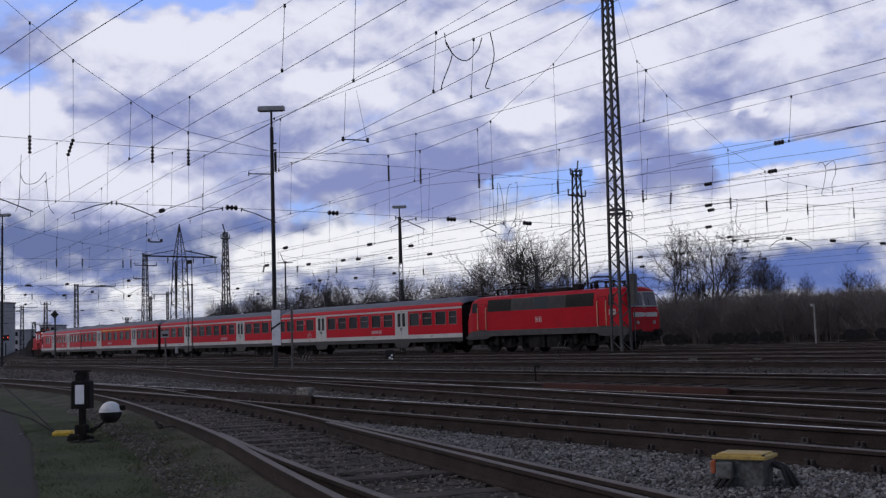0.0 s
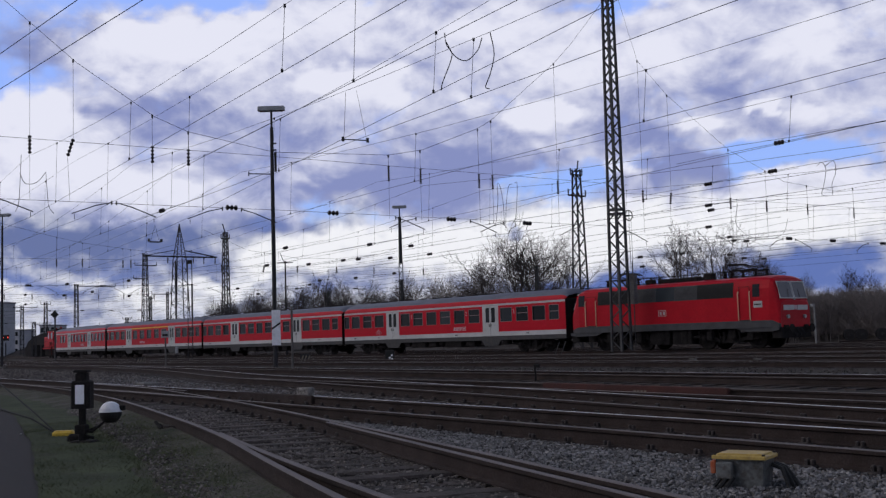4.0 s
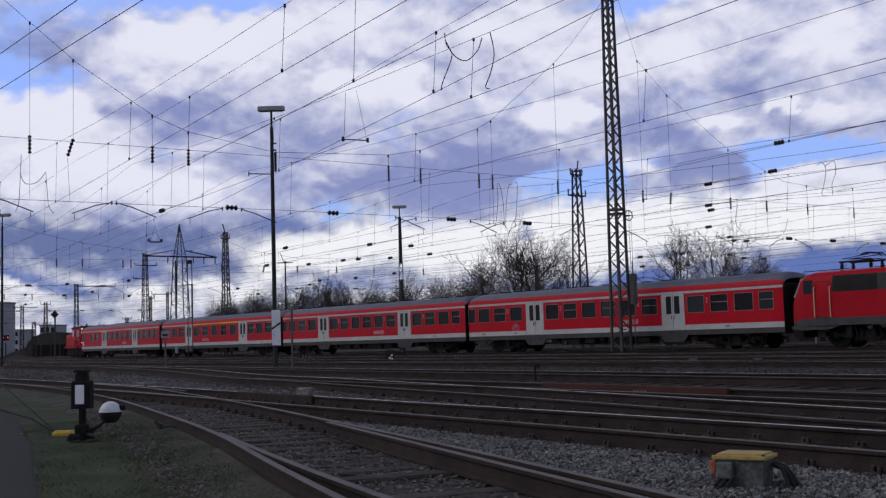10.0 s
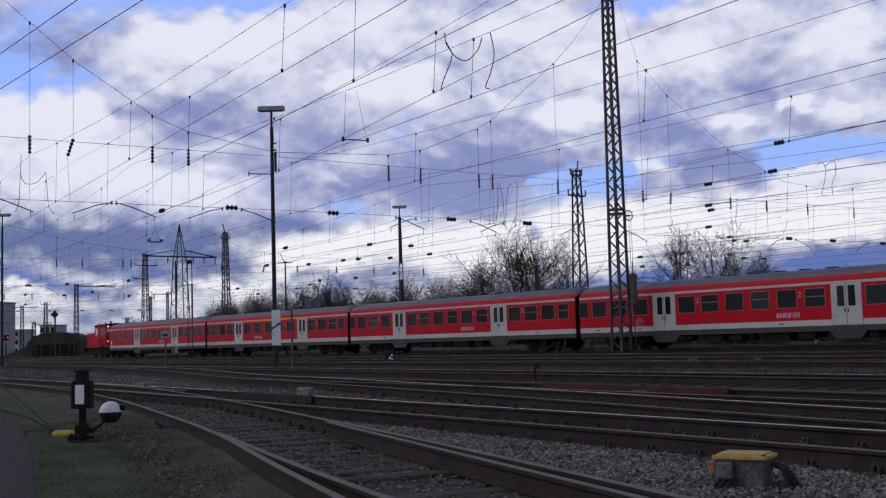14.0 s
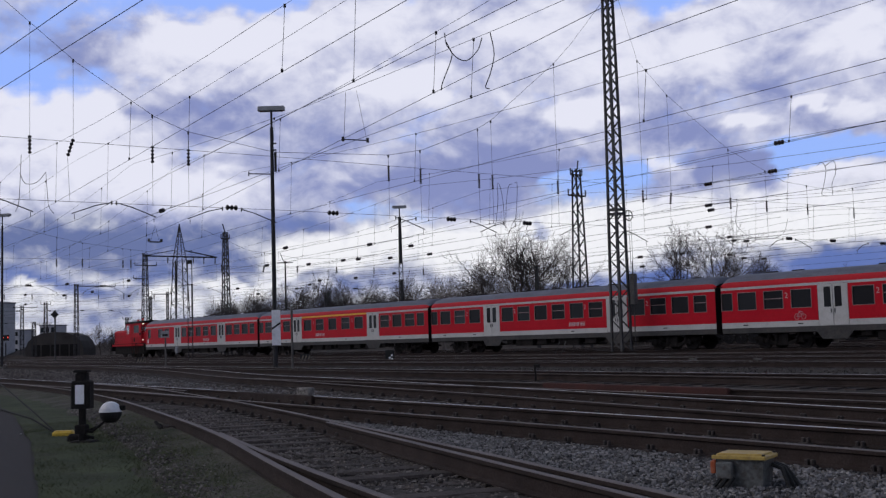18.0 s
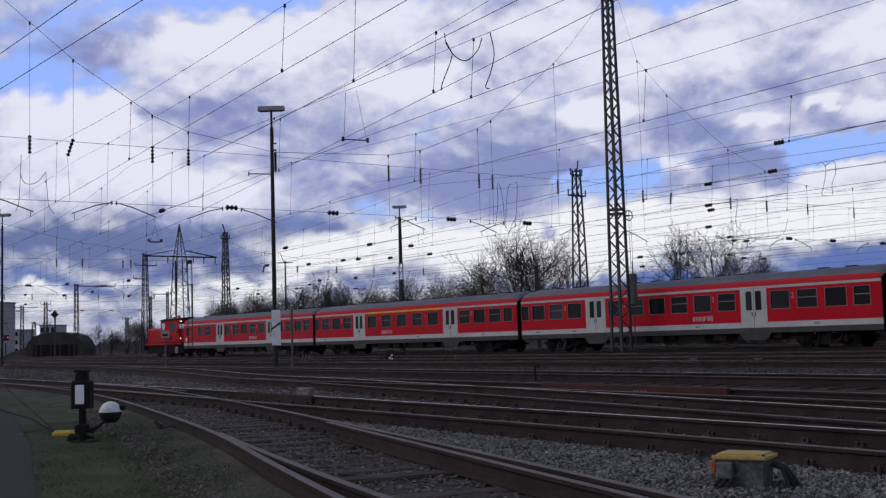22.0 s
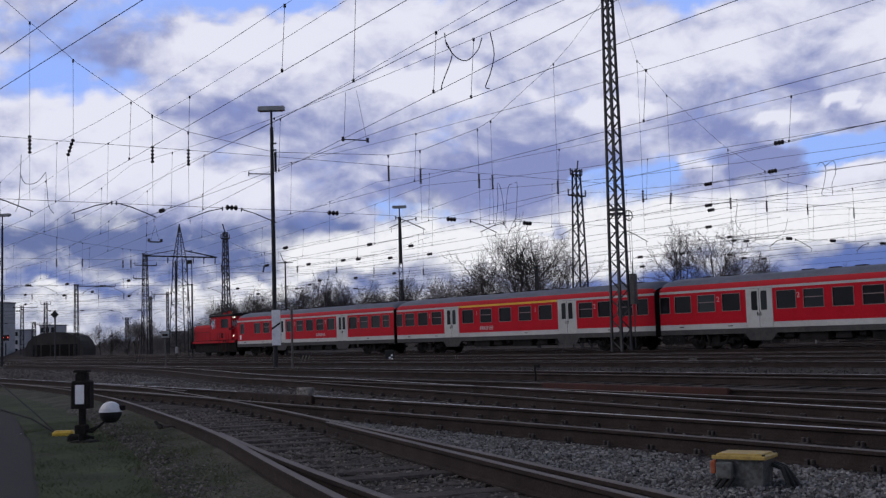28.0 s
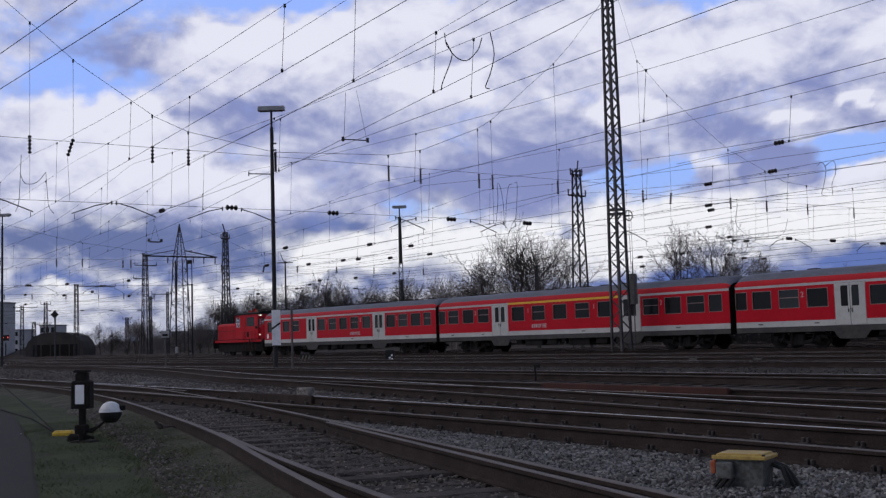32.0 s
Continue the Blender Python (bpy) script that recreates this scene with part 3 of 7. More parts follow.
for y0, slope, heads in ((29.5, -0.02, BRIGHT), (35.3, 0.0, BRIGHT), (41.1, 0.0, BRIGHT), (50.37, 0.0, POLISHED), (55.6, 0.0, RUBBED), (60.4, 0.0, RUBBED), (66, 0.0, RUBBED)):
    if y0 < 50:
        yard_paths.append(track([(-330, y0 - 330 * slope), (-150, y0 - 150 * slope), (0, y0), (80, y0 + 80 * slope)], heads, "straight yard track on old ballast", step=0.9))
    else:
        line = [on_line(s, y0) for s in (-330, -270, -220, -195, -180, -167, -155, -145, -135, -122, -60, 0, 80)]
        yard_paths.append(track([(x, y) for x, y in line], heads, "yard track that bends away at its far end", step=0.9))

# The near track with its points: stock rails that spread, a tongue on each inner side.
NEAR_A = smooth_path([(-38.1, 10.75), (-33.8, 10.4), (-28.5, 9.72), (-21.8, 8.4), (-15.3, 6.72), (-11.6, 5.66), (-8, 4.45), (-4, 3.15), (2, 1.2)], 0.6)
NEAR_B = smooth_path([(-36, 12.15), (-29.1, 11.55), (-25, 10.8), (-19.1, 9.42), (-14.7, 8.25), (-12, 7.47), (-9.8, 6.85), (-7, 6.02), (-4.7, 5.32), (0, 3.9), (6, 2.1)], 0.6)
TONGUE_A = smooth_path([(-11.9, 5.80), (-9.7, 5.13), (-7.6, 4.52), (-5.9, 4.06), (-3, 3.3), (1, 2.25)], 0.6)
TONGUE_B = smooth_path([(-12.2, 7.45), (-9.5, 6.61), (-8, 6.14), (-5.7, 5.42), (-4.7, 5.11), (-2, 4.25)], 0.6)
near_track = thing("track", "set of points in a rusty siding with brown rails", "railway track", group="yard tracks", kind="structure")
for p in (NEAR_A, NEAR_B):
    part("rail", rail_geo(p), [RUST, RUBBED, RUBBED], near_track)
for p in (TONGUE_A, TONGUE_B):
    part("tongue_rail", rail_geo(p, -0.004), [RUST, RUBBED, RUBBED], near_track, "movable tongue rail of the points")
LONG_SLEEPER = Geo().box(-0.13, 0.13, -1.45, 1.45, -0.36, -0.176, bevel=0.02).mesh("sleeper", SLEEPER)
for p, a in spread(NEAR_A, 0.63, 0.2):
    if -26 < p.x < -1:
        s = part("sleeper", LONG_SLEEPER, None, near_track)
        s.matrix_basis = Matrix.Translation(p + 0.85 * Vector((-math.sin(a), math.cos(a), 0)) + Vector((0, 0, random.uniform(-0.02, 0.006)))) @ pose(0, 0, 0, 0, 0, math.degrees(a) + random.uniform(-1.5, 1.5))
HALF_CLIP = Geo().box(-0.06, 0.06, 0.0, 0.17, -0.176, -0.155, bevel=0.01).box(-0.045, -0.01, 0.075, 0.12, -0.155, -0.105, bevel=0.008).box(0.015, 0.05, 0.075, 0.12, -0.155, -0.105, bevel=0.008).mesh("rail_clip", CLIPIRON)
for src in (NEAR_A, NEAR_B):
    for p, a in spread(src, 0.63, 0.25):
        if -20 < p.x < -2:
            c = part("rail_clip", HALF_CLIP if src is NEAR_A else CLIP_MESH, None, near_track)
            c.matrix_basis = Matrix.Translation(p) @ pose(0, 0, 0, 0, 0, math.degrees(a))
# Closure rails of the left-hand points.
for pts in ([(-36, 12.15), (-29, 11.43), (-24, 10.9)], [(-33, 10.43), (-28.9, 10.38), (-24, 10.02), (-19.3, 9.52)]):
    part("tongue_rail", rail_geo(smooth_path(pts, 1.0), -0.003), [RUST, RUBBED, RUBBED], near_track)

bed("track_bed", smooth_path([(-60, 14), (-38.1, 11.5), (-28.5, 10.6), (-21.8, 9.2), (-15.3, 7.5), (-11.6, 6.6), (-8, 5.4), (-4, 4.2), (2, 2.3)], 0.5), 1.5, -0.205, -0.28, SOIL, "dark earth and gravel between the rails of the siding", rough=0.05)
bed("track_bed", smooth_path([(-60, 12.8), (-44.8, 11.95), (-26.4, 10.8), (-13.5, 9.72), (-5, 8.97), (10, 7.6)], 0.5), 1.45, -0.19, -0.28, BEDDING, "old brown ballast bed of a yard track")
bed("track_bed", smooth_path([(-48, 21.2), (-33.3, 17.1), (-27, 15.95), (-20, 14.4), (-15, 13.35), (-7, 11.5), (8, 8.5)], 0.5), 1.45, -0.205, -0.28, BEDDING, "old brown ballast bed of a yard track")
bed("track_bed", smooth_path([(-30, 16.7), (-17, 15.42), (-10, 14.6), (2, 13.3), (20, 11.4)], 0.5), 1.4, -0.21, -0.285, BEDDING, "old brown ballast bed of a yard track")
bed("track_bed", smooth_path([(-100, 27), (-48.5, 23.1), (-29, 21.5), (-12.9, 20.4), (10, 19.0)], 0.8), 1.45, -0.2, -0.285, BEDDING, "old brown ballast bed of a yard track", step=0.4)
for y0, slope in ((29.5, -0.02), (35.3, 0.0), (41.1, 0.0)):
    bed("track_bed", [Vector((x, y0 + slope * x, 0)) for x in np.arange(-150, 30, 1.5).tolist()], 1.5, -0.19, -0.3, BEDDING, "old brown ballast bed of a yard track", rough=0.03, step=0.5)
for y0 in (50.37, 55.6):
    bed("track_bed", [Vector((*on_line(x, y0), 0)) for x in np.arange(-200, 30, 2.5).tolist()], 1.5, -0.19, -0.3, BEDDING, "old brown ballast bed of a yard track", rough=0.03, step=0.6)


# ---- the train ----
TRAIN, AXLES = [], []


def figure(body, size, material, parent, m, label=""):
    """Lettering in the built-in font, as a thin mesh."""
    curve = bpy.data.curves.new("lettering", "FONT")
    curve.body, curve.size, curve.extrude = body, size, 0.004
    tmp = new("lettering", curve)
    me = bpy.data.meshes.new_from_object(tmp.evaluated_get(bpy.context.evaluated_depsgraph_get()))
    bpy.data.objects.remove(tmp)
    me.materials.clear()
    me.materials.append(material)
    ob = part("class_number", me, None, parent, label)
    ob.matrix_basis = m
    return ob


def cells(g, xs, zs, holes, y, t, paint):
    """A side wall from x- and z-breaks with real openings; paint(x, z) gives the material number."""
    def is_hole(x, z):
        return any(a < x < b and c < z < d for a, b, c, d in holes)
    xs, zs = sorted(set(xs)), sorted(set(zs))
    for x0, x1 in zip(xs, xs[1:]):
        for z0, z1 in zip(zs, zs[1:]):
            if not is_hole((x0 + x1) / 2, (z0 + z1) / 2):
                k = paint((x0 + x1) / 2, (z0 + z1) / 2)
                g.add([(x0, y, z0), (x1, y, z0), (x1, y, z1), (x0, y, z1)], [(0, 1, 2, 3)], k)
                g.add([(x0, y - t, z0), (x1, y - t, z0), (x1, y - t, z1), (x0, y - t, z1)], [(0, 1, 2, 3)], 3)
    for a, b, c, d in holes:
        q = [(a, c), (b, c), (b, d), (a, d)]
        for (xa, za), (xb, zb) in zip(q, q[1:] + q[:1]):
            g.add([(xa, y, za), (xb, y, zb), (xb, y - t, zb), (xa, y - t, za)], [(0, 1, 2, 3)], 3)


def ring_frame(g, a, b, c, d, y0, y1, w, mat=0):
    """A rectangular frame of width w round the opening a..b, c..d."""
    g.box(a - w, a, y0, y1, c - w, d + w, mat), g.box(b, b + w, y0, y1, c - w, d + w, mat)
    g.box(a, b, y0, y1, d, d + w, mat), g.box(a, b, y0, y1, c - w, c, mat)


def wheel_geo(r, gauge=0.7525):
    """A wheelset: two flanged wheels with hubs on an axle."""
    g = Geo()
    for s in (-1, 1):
        y = s * gauge
        prof = [(0.0, 0.07), (0.11, 0.08), (0.12, 0.03), (r * 0.78, 0.02), (r * 0.8, 0.06), (r, 0.065), (r, -0.04), (r + 0.03, -0.05), (r + 0.03, -0.075), (r * 0.8, -0.075), (r * 0.78, -0.02), (0.1, -0.03), (0.1, -0.08)]
        rings = [[(q * math.cos(math.tau * k / 20), y + s * d, q * math.sin(math.tau * k / 20)) for k in range(20)] for q, d in prof]
        g.loft(rings, 0, False)
        for k in range(6):
            a = math.tau * k / 6
            g.disc((0.5 * r * math.cos(a), y + s * 0.03, 0.5 * r * math.sin(a)), (0, 1, 0), 0.07, 0.02, 8)
    g.tube([(0, -gauge, 0), (0, gauge, 0)], 0.08, 10)
    return g


COACH_WHEEL = wheel_geo(0.475).mesh("wheelset", [SOOT])
LOCO_WHEEL = wheel_geo(0.625).mesh("wheelset", [SOOT])


def add_axle(mesh, radius, parent, where):
    ob = part("wheelset", mesh, None, parent)
    AXLES.append((ob, radius, Vector(where)))
    return ob


def bogie(root, x, base, r, mesh, long):
    g = Geo()
    for s in (-1, 1):
        prof = [(-long / 2, r + 0.12), (-base / 2 - 0.25, r + 0.2), (-0.5, r - 0.08), (0.5, r - 0.08), (base / 2 + 0.25, r + 0.2), (long / 2, r + 0.12), (long / 2, r + 0.0), (base / 2 + 0.2, r + 0.02), (0.5, r - 0.28), (-0.5, r - 0.28), (-base / 2 - 0.2, r + 0.02), (-long / 2, r)]
        g.prism_y([(a, b) for a, b in prof], s * 1.0 - 0.06, s * 1.0 + 0.06)
        for e in (-1, 1):
            g.box(e * base / 2 - 0.14, e * base / 2 + 0.14, s * 1.0 - 0.13, s * 1.0 + 0.13, r - 0.15, r + 0.15, bevel=0.03)
            g.disc((e * base / 2, s * 1.13, r), (0, 1, 0), 0.1, 0.06, 10)
            g.tube([(e * 0.32, s * 1.02, r - 0.2), (e * 0.32, s * 1.02, r + 0.32)], 0.11, 8)
            g.box(e * (base / 2 + 0.52) - 0.05, e * (base / 2 + 0.52) + 0.05, s * 0.75 - 0.05, s * 0.75 + 0.05, r - 0.2, r + 0.2)
    g.box(-0.35, 0.35, -1.0, 1.0, r - 0.1, r + 0.25)
    b = part("bogie", g, SOOT, root, "grimy black bogie frame")
    b.matrix_basis = pose(x, 0, 0)
    for e in (-1, 1):
        add_axle(mesh, r, b, (e * base / 2, 0, r))
    return b


def buffers(root, x, d, z=1.05):
    for s in (-1, 1):
        g = Geo().disc((x + d * 0.16, s * 0.875, z), (1, 0, 0), 0.1, 0.34, 10).disc((x + d * 0.35, s * 0.875, z), (1, 0, 0), 0.22, 0.05, 16).box(x - 0.03, x + 0.03, s * 0.875 - 0.18, s * 0.875 + 0.18, z - 0.18, z + 0.18)
        part("buffer", g, DARK, root)


W1, W2 = 2.09, 2.99


def coach(label, mids, doors, left, right, digits, mark, first=None, cab=False, bike=False):
    """A four-axle commuter coach, 26.4 m; x = 0 at its middle."""
    root = thing("passenger_coach", label, "railway coach", group="coaches of the train")
    wins = [(c - w / 2, c + w / 2) for c, w in mids + left + right]
    holes = [(a, b, W1, W2) for a, b in wins] + [(d - 0.86, d + 0.86, 1.14, 3.2) for d in doors]
    xs = [-13.0, 13.0] + [v for a, b in wins for v in (a, b)] + [v for d in doors for v in (d - 0.86, d + 0.86)]
    if first:
        xs += list(first)
    zs = [0.84, 1.12, 1.14, 1.41, W1, W2, 3.17, 3.2, 3.3, 3.33]

    def paint(x, z):
        if z < 1.12:
            return 2
        if z < 1.41 or 3.17 < z < 3.3:
            return 4 if first and z > 2 and first[0] < x < first[1] else 1
        return 0
    for s in (-1, 1):
        g = Geo()
        cells(g, xs, zs, holes, 1.41, 0.07, paint)
        if s < 0:
            g.v = [(x, -y, z) for x, y, z in g.v]
        part("side_wall", g, [RED, WHITE, GREY, BLACK, FIRST], root)
    prof = [(1.41, 3.33), (1.39, 3.47), (1.33, 3.60), (1.2, 3.74), (0.98, 3.87), (0.66, 3.97), (0.3, 4.03), (0, 4.045)]
    full = prof + [(-y, z) for y, z in prof[-2::-1]]
    cap = [(y * 0.97, 3.33 + (z - 3.33) * 0.5) for y, z in full]
    mid = [(y, 3.33 + (z - 3.33) * 0.88) for y, z in full]
    rings = [[(x, y, z) for y, z in q] for x, q in ((-13.04, cap), (-12.85, mid), (-12.45, full), (12.45, full), (12.85, mid), (13.04, cap))]
    g = Geo().loft(rings, 0, False, False)
    per = len(full) - 1
    g.m = [1 if (i % per) in (0, 1, per - 2, per - 1) else 0 for i in range(len(g.f))]
    roof = part("roof", g, [ROOF, RED], root, "grey roof with a red edge", smooth=True)
    for x in (-10.6, -9.0, -4.0, -2.4, -0.9, 0.87, 2.4, 4.0, 9.0, 10.65):
        part("roof_vent", Geo().box(x - 0.32, x + 0.32, -0.16, 0.16, 4.0, 4.1, bevel=0.03), DARK, roof)
    for e in (-1, 1):
        g = Geo().box(min(e * 12.9, e * 13.0), max(e * 12.9, e * 13.0), -1.39, 1.39, 0.84, 3.4)
        # Black stands in for the shade between coaches; the wall is red.
        part("end_wall", g, DARK, root, "end wall coloured black for the shade of the gap")
        g = Geo()
        for k in range(4):
            g.loft([[(e * (13.1 + 0.03 * k), y, z) for y, z in ((-0.62 + w, 1.15 + w), (0.62 - w, 1.15 + w), (0.62 - w, 3.3 - w), (-0.62 + w, 3.3 - w))] for w in ((0.0,) if k % 2 else (0.05,))] * 2, 0)
        g.box(min(e * 12.98, e * 13.2), max(e * 12.98, e * 13.2), -0.6, 0.6, 1.15, 3.25, bevel=0.05)
        part("gangway_bellows", g, BLACK, root)
        buffers(root, e * 12.95, e * 0.7)
    # Invented dark floor, ceiling and middle wall make the inside look dark.
    part("dark_liner", Geo().box(-12.9, 12.9, -0.9, 0.9, 1.1, 1.16).box(-12.9, 12.9, -1.3, 1.3, 3.1, 3.15).box(-12.9, 12.9, -0.04, 0.04, 1.16, 3.1), GREY, root)
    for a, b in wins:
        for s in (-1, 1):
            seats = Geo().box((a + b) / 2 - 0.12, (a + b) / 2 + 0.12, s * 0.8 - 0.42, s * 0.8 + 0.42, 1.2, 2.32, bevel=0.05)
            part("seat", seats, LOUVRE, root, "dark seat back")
    for i, (a, b) in enumerate(wins):
        for s in (-1, 1):
            g = Geo()
            ring_frame(g, a, b, W1, W2, s * 1.40 - 0.025, s * 1.40 + 0.025, 0.03)
            half = (b - a > 0.8) and i % 2 == 1
            if half:
                g.box(a, b, s * 1.385 - 0.02, s * 1.385 + 0.02, W1 + 0.49, W1 + 0.53)
            w = part("window", g, WINFRAME, root, "pale-framed window with a dark pane")
            p = part("pane", Geo().box(a, b, s * 1.37 - 0.006, s * 1.37 + 0.006, W1, W2), GLASS, w)
            p.visible_shadow = False
    for d in doors:
        for s in (-1, 1):
            y = s * 1.395
            for k in (-1, 1):
                lo, hi = (d - 0.84, d - 0.015) if k < 0 else (d + 0.015, d + 0.84)
                a, b = (lo + 0.34, hi - 0.09) if k < 0 else (lo + 0.09, hi - 0.34)
                g = Geo()
                for x0, x1, z0, z1 in ((lo, a, 1.15, 3.19), (b, hi, 1.15, 3.19), (a, b, 1.15, 2.05), (a, b, 3.06, 3.19)):
                    g.box(x0, x1, y - 0.025, y + 0.025, z0, z1)
                leaf = part("door_leaf", g, WHITE, root, "light grey folding door leaf")
                q = Geo()
                c, r0 = (a + b) / 2, (b - a) / 2
                arc = [(c + r0 * math.cos(t), 3.06 - r0 * 0.5 + r0 * 0.5 * math.sin(t)) for t in [math.pi * j / 6 for j in range(7)]]
                q.prism_y([(b, 2.05), *arc, (a, 2.05)], y - 0.018, y + 0.018)
                part("pane", q, GLASS, leaf).visible_shadow = False
                part("handle", Geo().tube([(d + k * 0.1, y + s * 0.05, 1.75), (d + k * 0.1, y + s * 0.05, 1.95)], 0.02, 6), DARK, leaf)
            part("door_seal", Geo().box(d - 0.014, d + 0.014, y - 0.02, y + 0.02, 1.15, 3.19), BLACK, root)
            g = Geo().prism_y([(d - 1.25, 1.12), (d - 0.7, 0.46), (d + 0.7, 0.46), (d + 1.25, 1.12)], s * 1.36 - 0.03, s * 1.36 + 0.03)
            g.box(d - 0.66, d + 0.66, min(s * 1.1, s * 1.42), max(s * 1.1, s * 1.42), 0.46, 0.5)
            part("step_well", g, GREY, root, "grey step housing below the door")
    under = Geo().box(-12.8, 12.8, -0.5, 0.5, 0.78, 1.08)
    part("underframe", under, SOOT, root)
    for x0, x1, y0, z0 in ((-3.9, -2.2, 0.5, 0.42), (-1.8, -0.9, 0.55, 0.5), (0.2, 2.1, 0.5, 0.4), (2.6, 3.6, 0.6, 0.48)):
        for s in (-1, 1):
            part("equipment_box", Geo().box(x0, x1, min(s * y0, s * 1.25), max(s * y0, s * 1.25), z0, 0.84, bevel=0.04), SOOT, root)
    part("brake_pipe", Geo().tube([(-9, -0.9, 0.6), (-5, -0.95, 0.55), (0, -0.95, 0.5), (5, -0.95, 0.55), (9, -0.9, 0.6)], 0.05, 6), DARK, root)
    for s in (-1, 1):
        for x, w, z in ((-6.4, 0.5, 0.5), (-4.8, 0.6, 0.6), (4.3, 0.45, 0.5), (6.6, 0.5, 0.55), (-0.5, 0.4, 0.6)):
            part("equipment_case", Geo().box(x, x + w, s * 1.1 - 0.15, s * 1.1 + 0.15, z, 0.86, bevel=0.04), SOOT, root)
        for x in (-10.4, -8.6, 8.6, 10.4):
            part("damper", Geo().tube([(x, s * 1.18, 0.3), (x + 0.3, s * 1.2, 0.85)], 0.05, 6), SOOT, root)
    for x in (-9.5, 9.5):
        bogie(root, x, 2.5, 0.475, COACH_WHEEL, 3.6)
    for x in digits:
        figure(str(1 if first and first[0] < x < first[1] else 2), 0.4, WORNWHITE, root, Matrix.Translation((x - 0.12, -1.417, 2.6)) @ pose(0, 0, 0, 90, 0, 0), "white class number")
    x = mark
    for w in (0.15, 0.12, 0.15, 0.06, 0.16):
        part("letter_bar", Geo().prism_y([(x, 1.58), (x + w, 1.58), (x + w + 0.06, 1.82), (x + 0.06, 1.82)], -1.42, -1.412), WORNWHITE, root, "slanting white bar of lettering")
        x += w + 0.06
    g = Geo()
    ring_frame(g, x + 0.1, x + 0.45, 1.6, 1.8, -1.42, -1.412, 0.03)
    frame_mark = part("framed_mark", g, WORNWHITE, root, "white framed mark")
    for q in (0.15, 0.3):
        part("block", Geo().box(x + q, x + q + 0.1, -1.42, -1.412, 1.63, 1.77), WORNWHITE, frame_mark)
    for x in (-11.6, -8.2, 1.6, 9.2):
        part("data_plate", Geo().box(x, x + 0.3, -1.416, -1.411, 1.24, 1.29), DARK, root)
    if bike:
        g = Geo()
        for cx in (0, 0.4):
            pts = [(-8.25 + cx + 0.14 * math.cos(t), -1.415, 1.62 + 0.14 * math.sin(t)) for t in [math.tau * k / 12 for k in range(13)]]
            g.tube(pts, 0.014, 4)
        g.tube([(-8.25, -1.415, 1.62), (-8.1, -1.415, 1.88), (-7.9, -1.415, 1.88), (-7.85, -1.415, 1.62), (-8.1, -1.415, 1.88), (-8.03, -1.415, 1.62), (-8.25, -1.415, 1.62)], 0.016, 4)
        part("bicycle_sign", g, WORNWHITE, root)
    if cab:
        for s in (-1, 1):
            part("tail_lamp", Geo().disc((-12.99, s * 0.85, 1.62), (1, 0, 0), 0.09, 0.06, 12), REDGLOW, root)
        part("cab_window", Geo().box(-13.03, -12.99, -1.15, 1.15, 2.2, 2.95, bevel=0.01), GLASS, root)
        part("cab_side_plate", Geo().box(-12.5, -12.2, -1.42, -1.412, 1.55, 1.95), CLEANWHITE, root)
    return root


SIX = [(c, 1.14) for c in (-4.45, -2.82, -1.15, 0.5, 2.16, 3.82)]
SIDE_L, SIDE_R = [(-7.95, 1.16), (-9.63, 1.16), (-11.3, 1.14), (-12.62, 0.7)], [(7.24, 1.14), (8.86, 1.14), (10.5, 1.18), (11.94, 0.86)]
label = "red coach with grey roof, pale doors"
c1 = coach(label + " and a bicycle sign", SIX, (-6.13, 5.58), SIDE_L, SIDE_R, (-3.64, 2.96, 8.04, -8.8), 1.46, bike=True)
c2 = coach(label + ", second class", SIX, (-6.13, 5.58), SIDE_L, SIDE_R, (-3.7, 2.92, 8.04, -8.8), 1.42)
c3 = coach(label + ", yellow first-class band", [(c, 1.2) for c in (-4.32, -2.33, -0.31, 1.71, 3.68)], (-6.2, 5.7), SIDE_L, [(7.36, 1.16), (9.02, 1.16), (10.68, 1.18), (12.05, 0.86)], (-3.3, 2.75, -8.8, 8.16), -3.03, first=(-5.3, 4.8))
c4 = coach(label + " and a driving cab", [(c, 1.12) for c in (-3.0, -1.25, 0.41, 2.1, 3.86)], (-4.63, 5.57), [(-7.3, 1.12), (-9.0, 1.12), (-12.0, 0.7)], SIDE_R, (-2.1, 3.0, 8.04), 1.46, cab=True)
for k, c in enumerate((c1, c2, c3, c4)):
    TRAIN.append((c, -13.2 - 26.4 * k, 9.5))


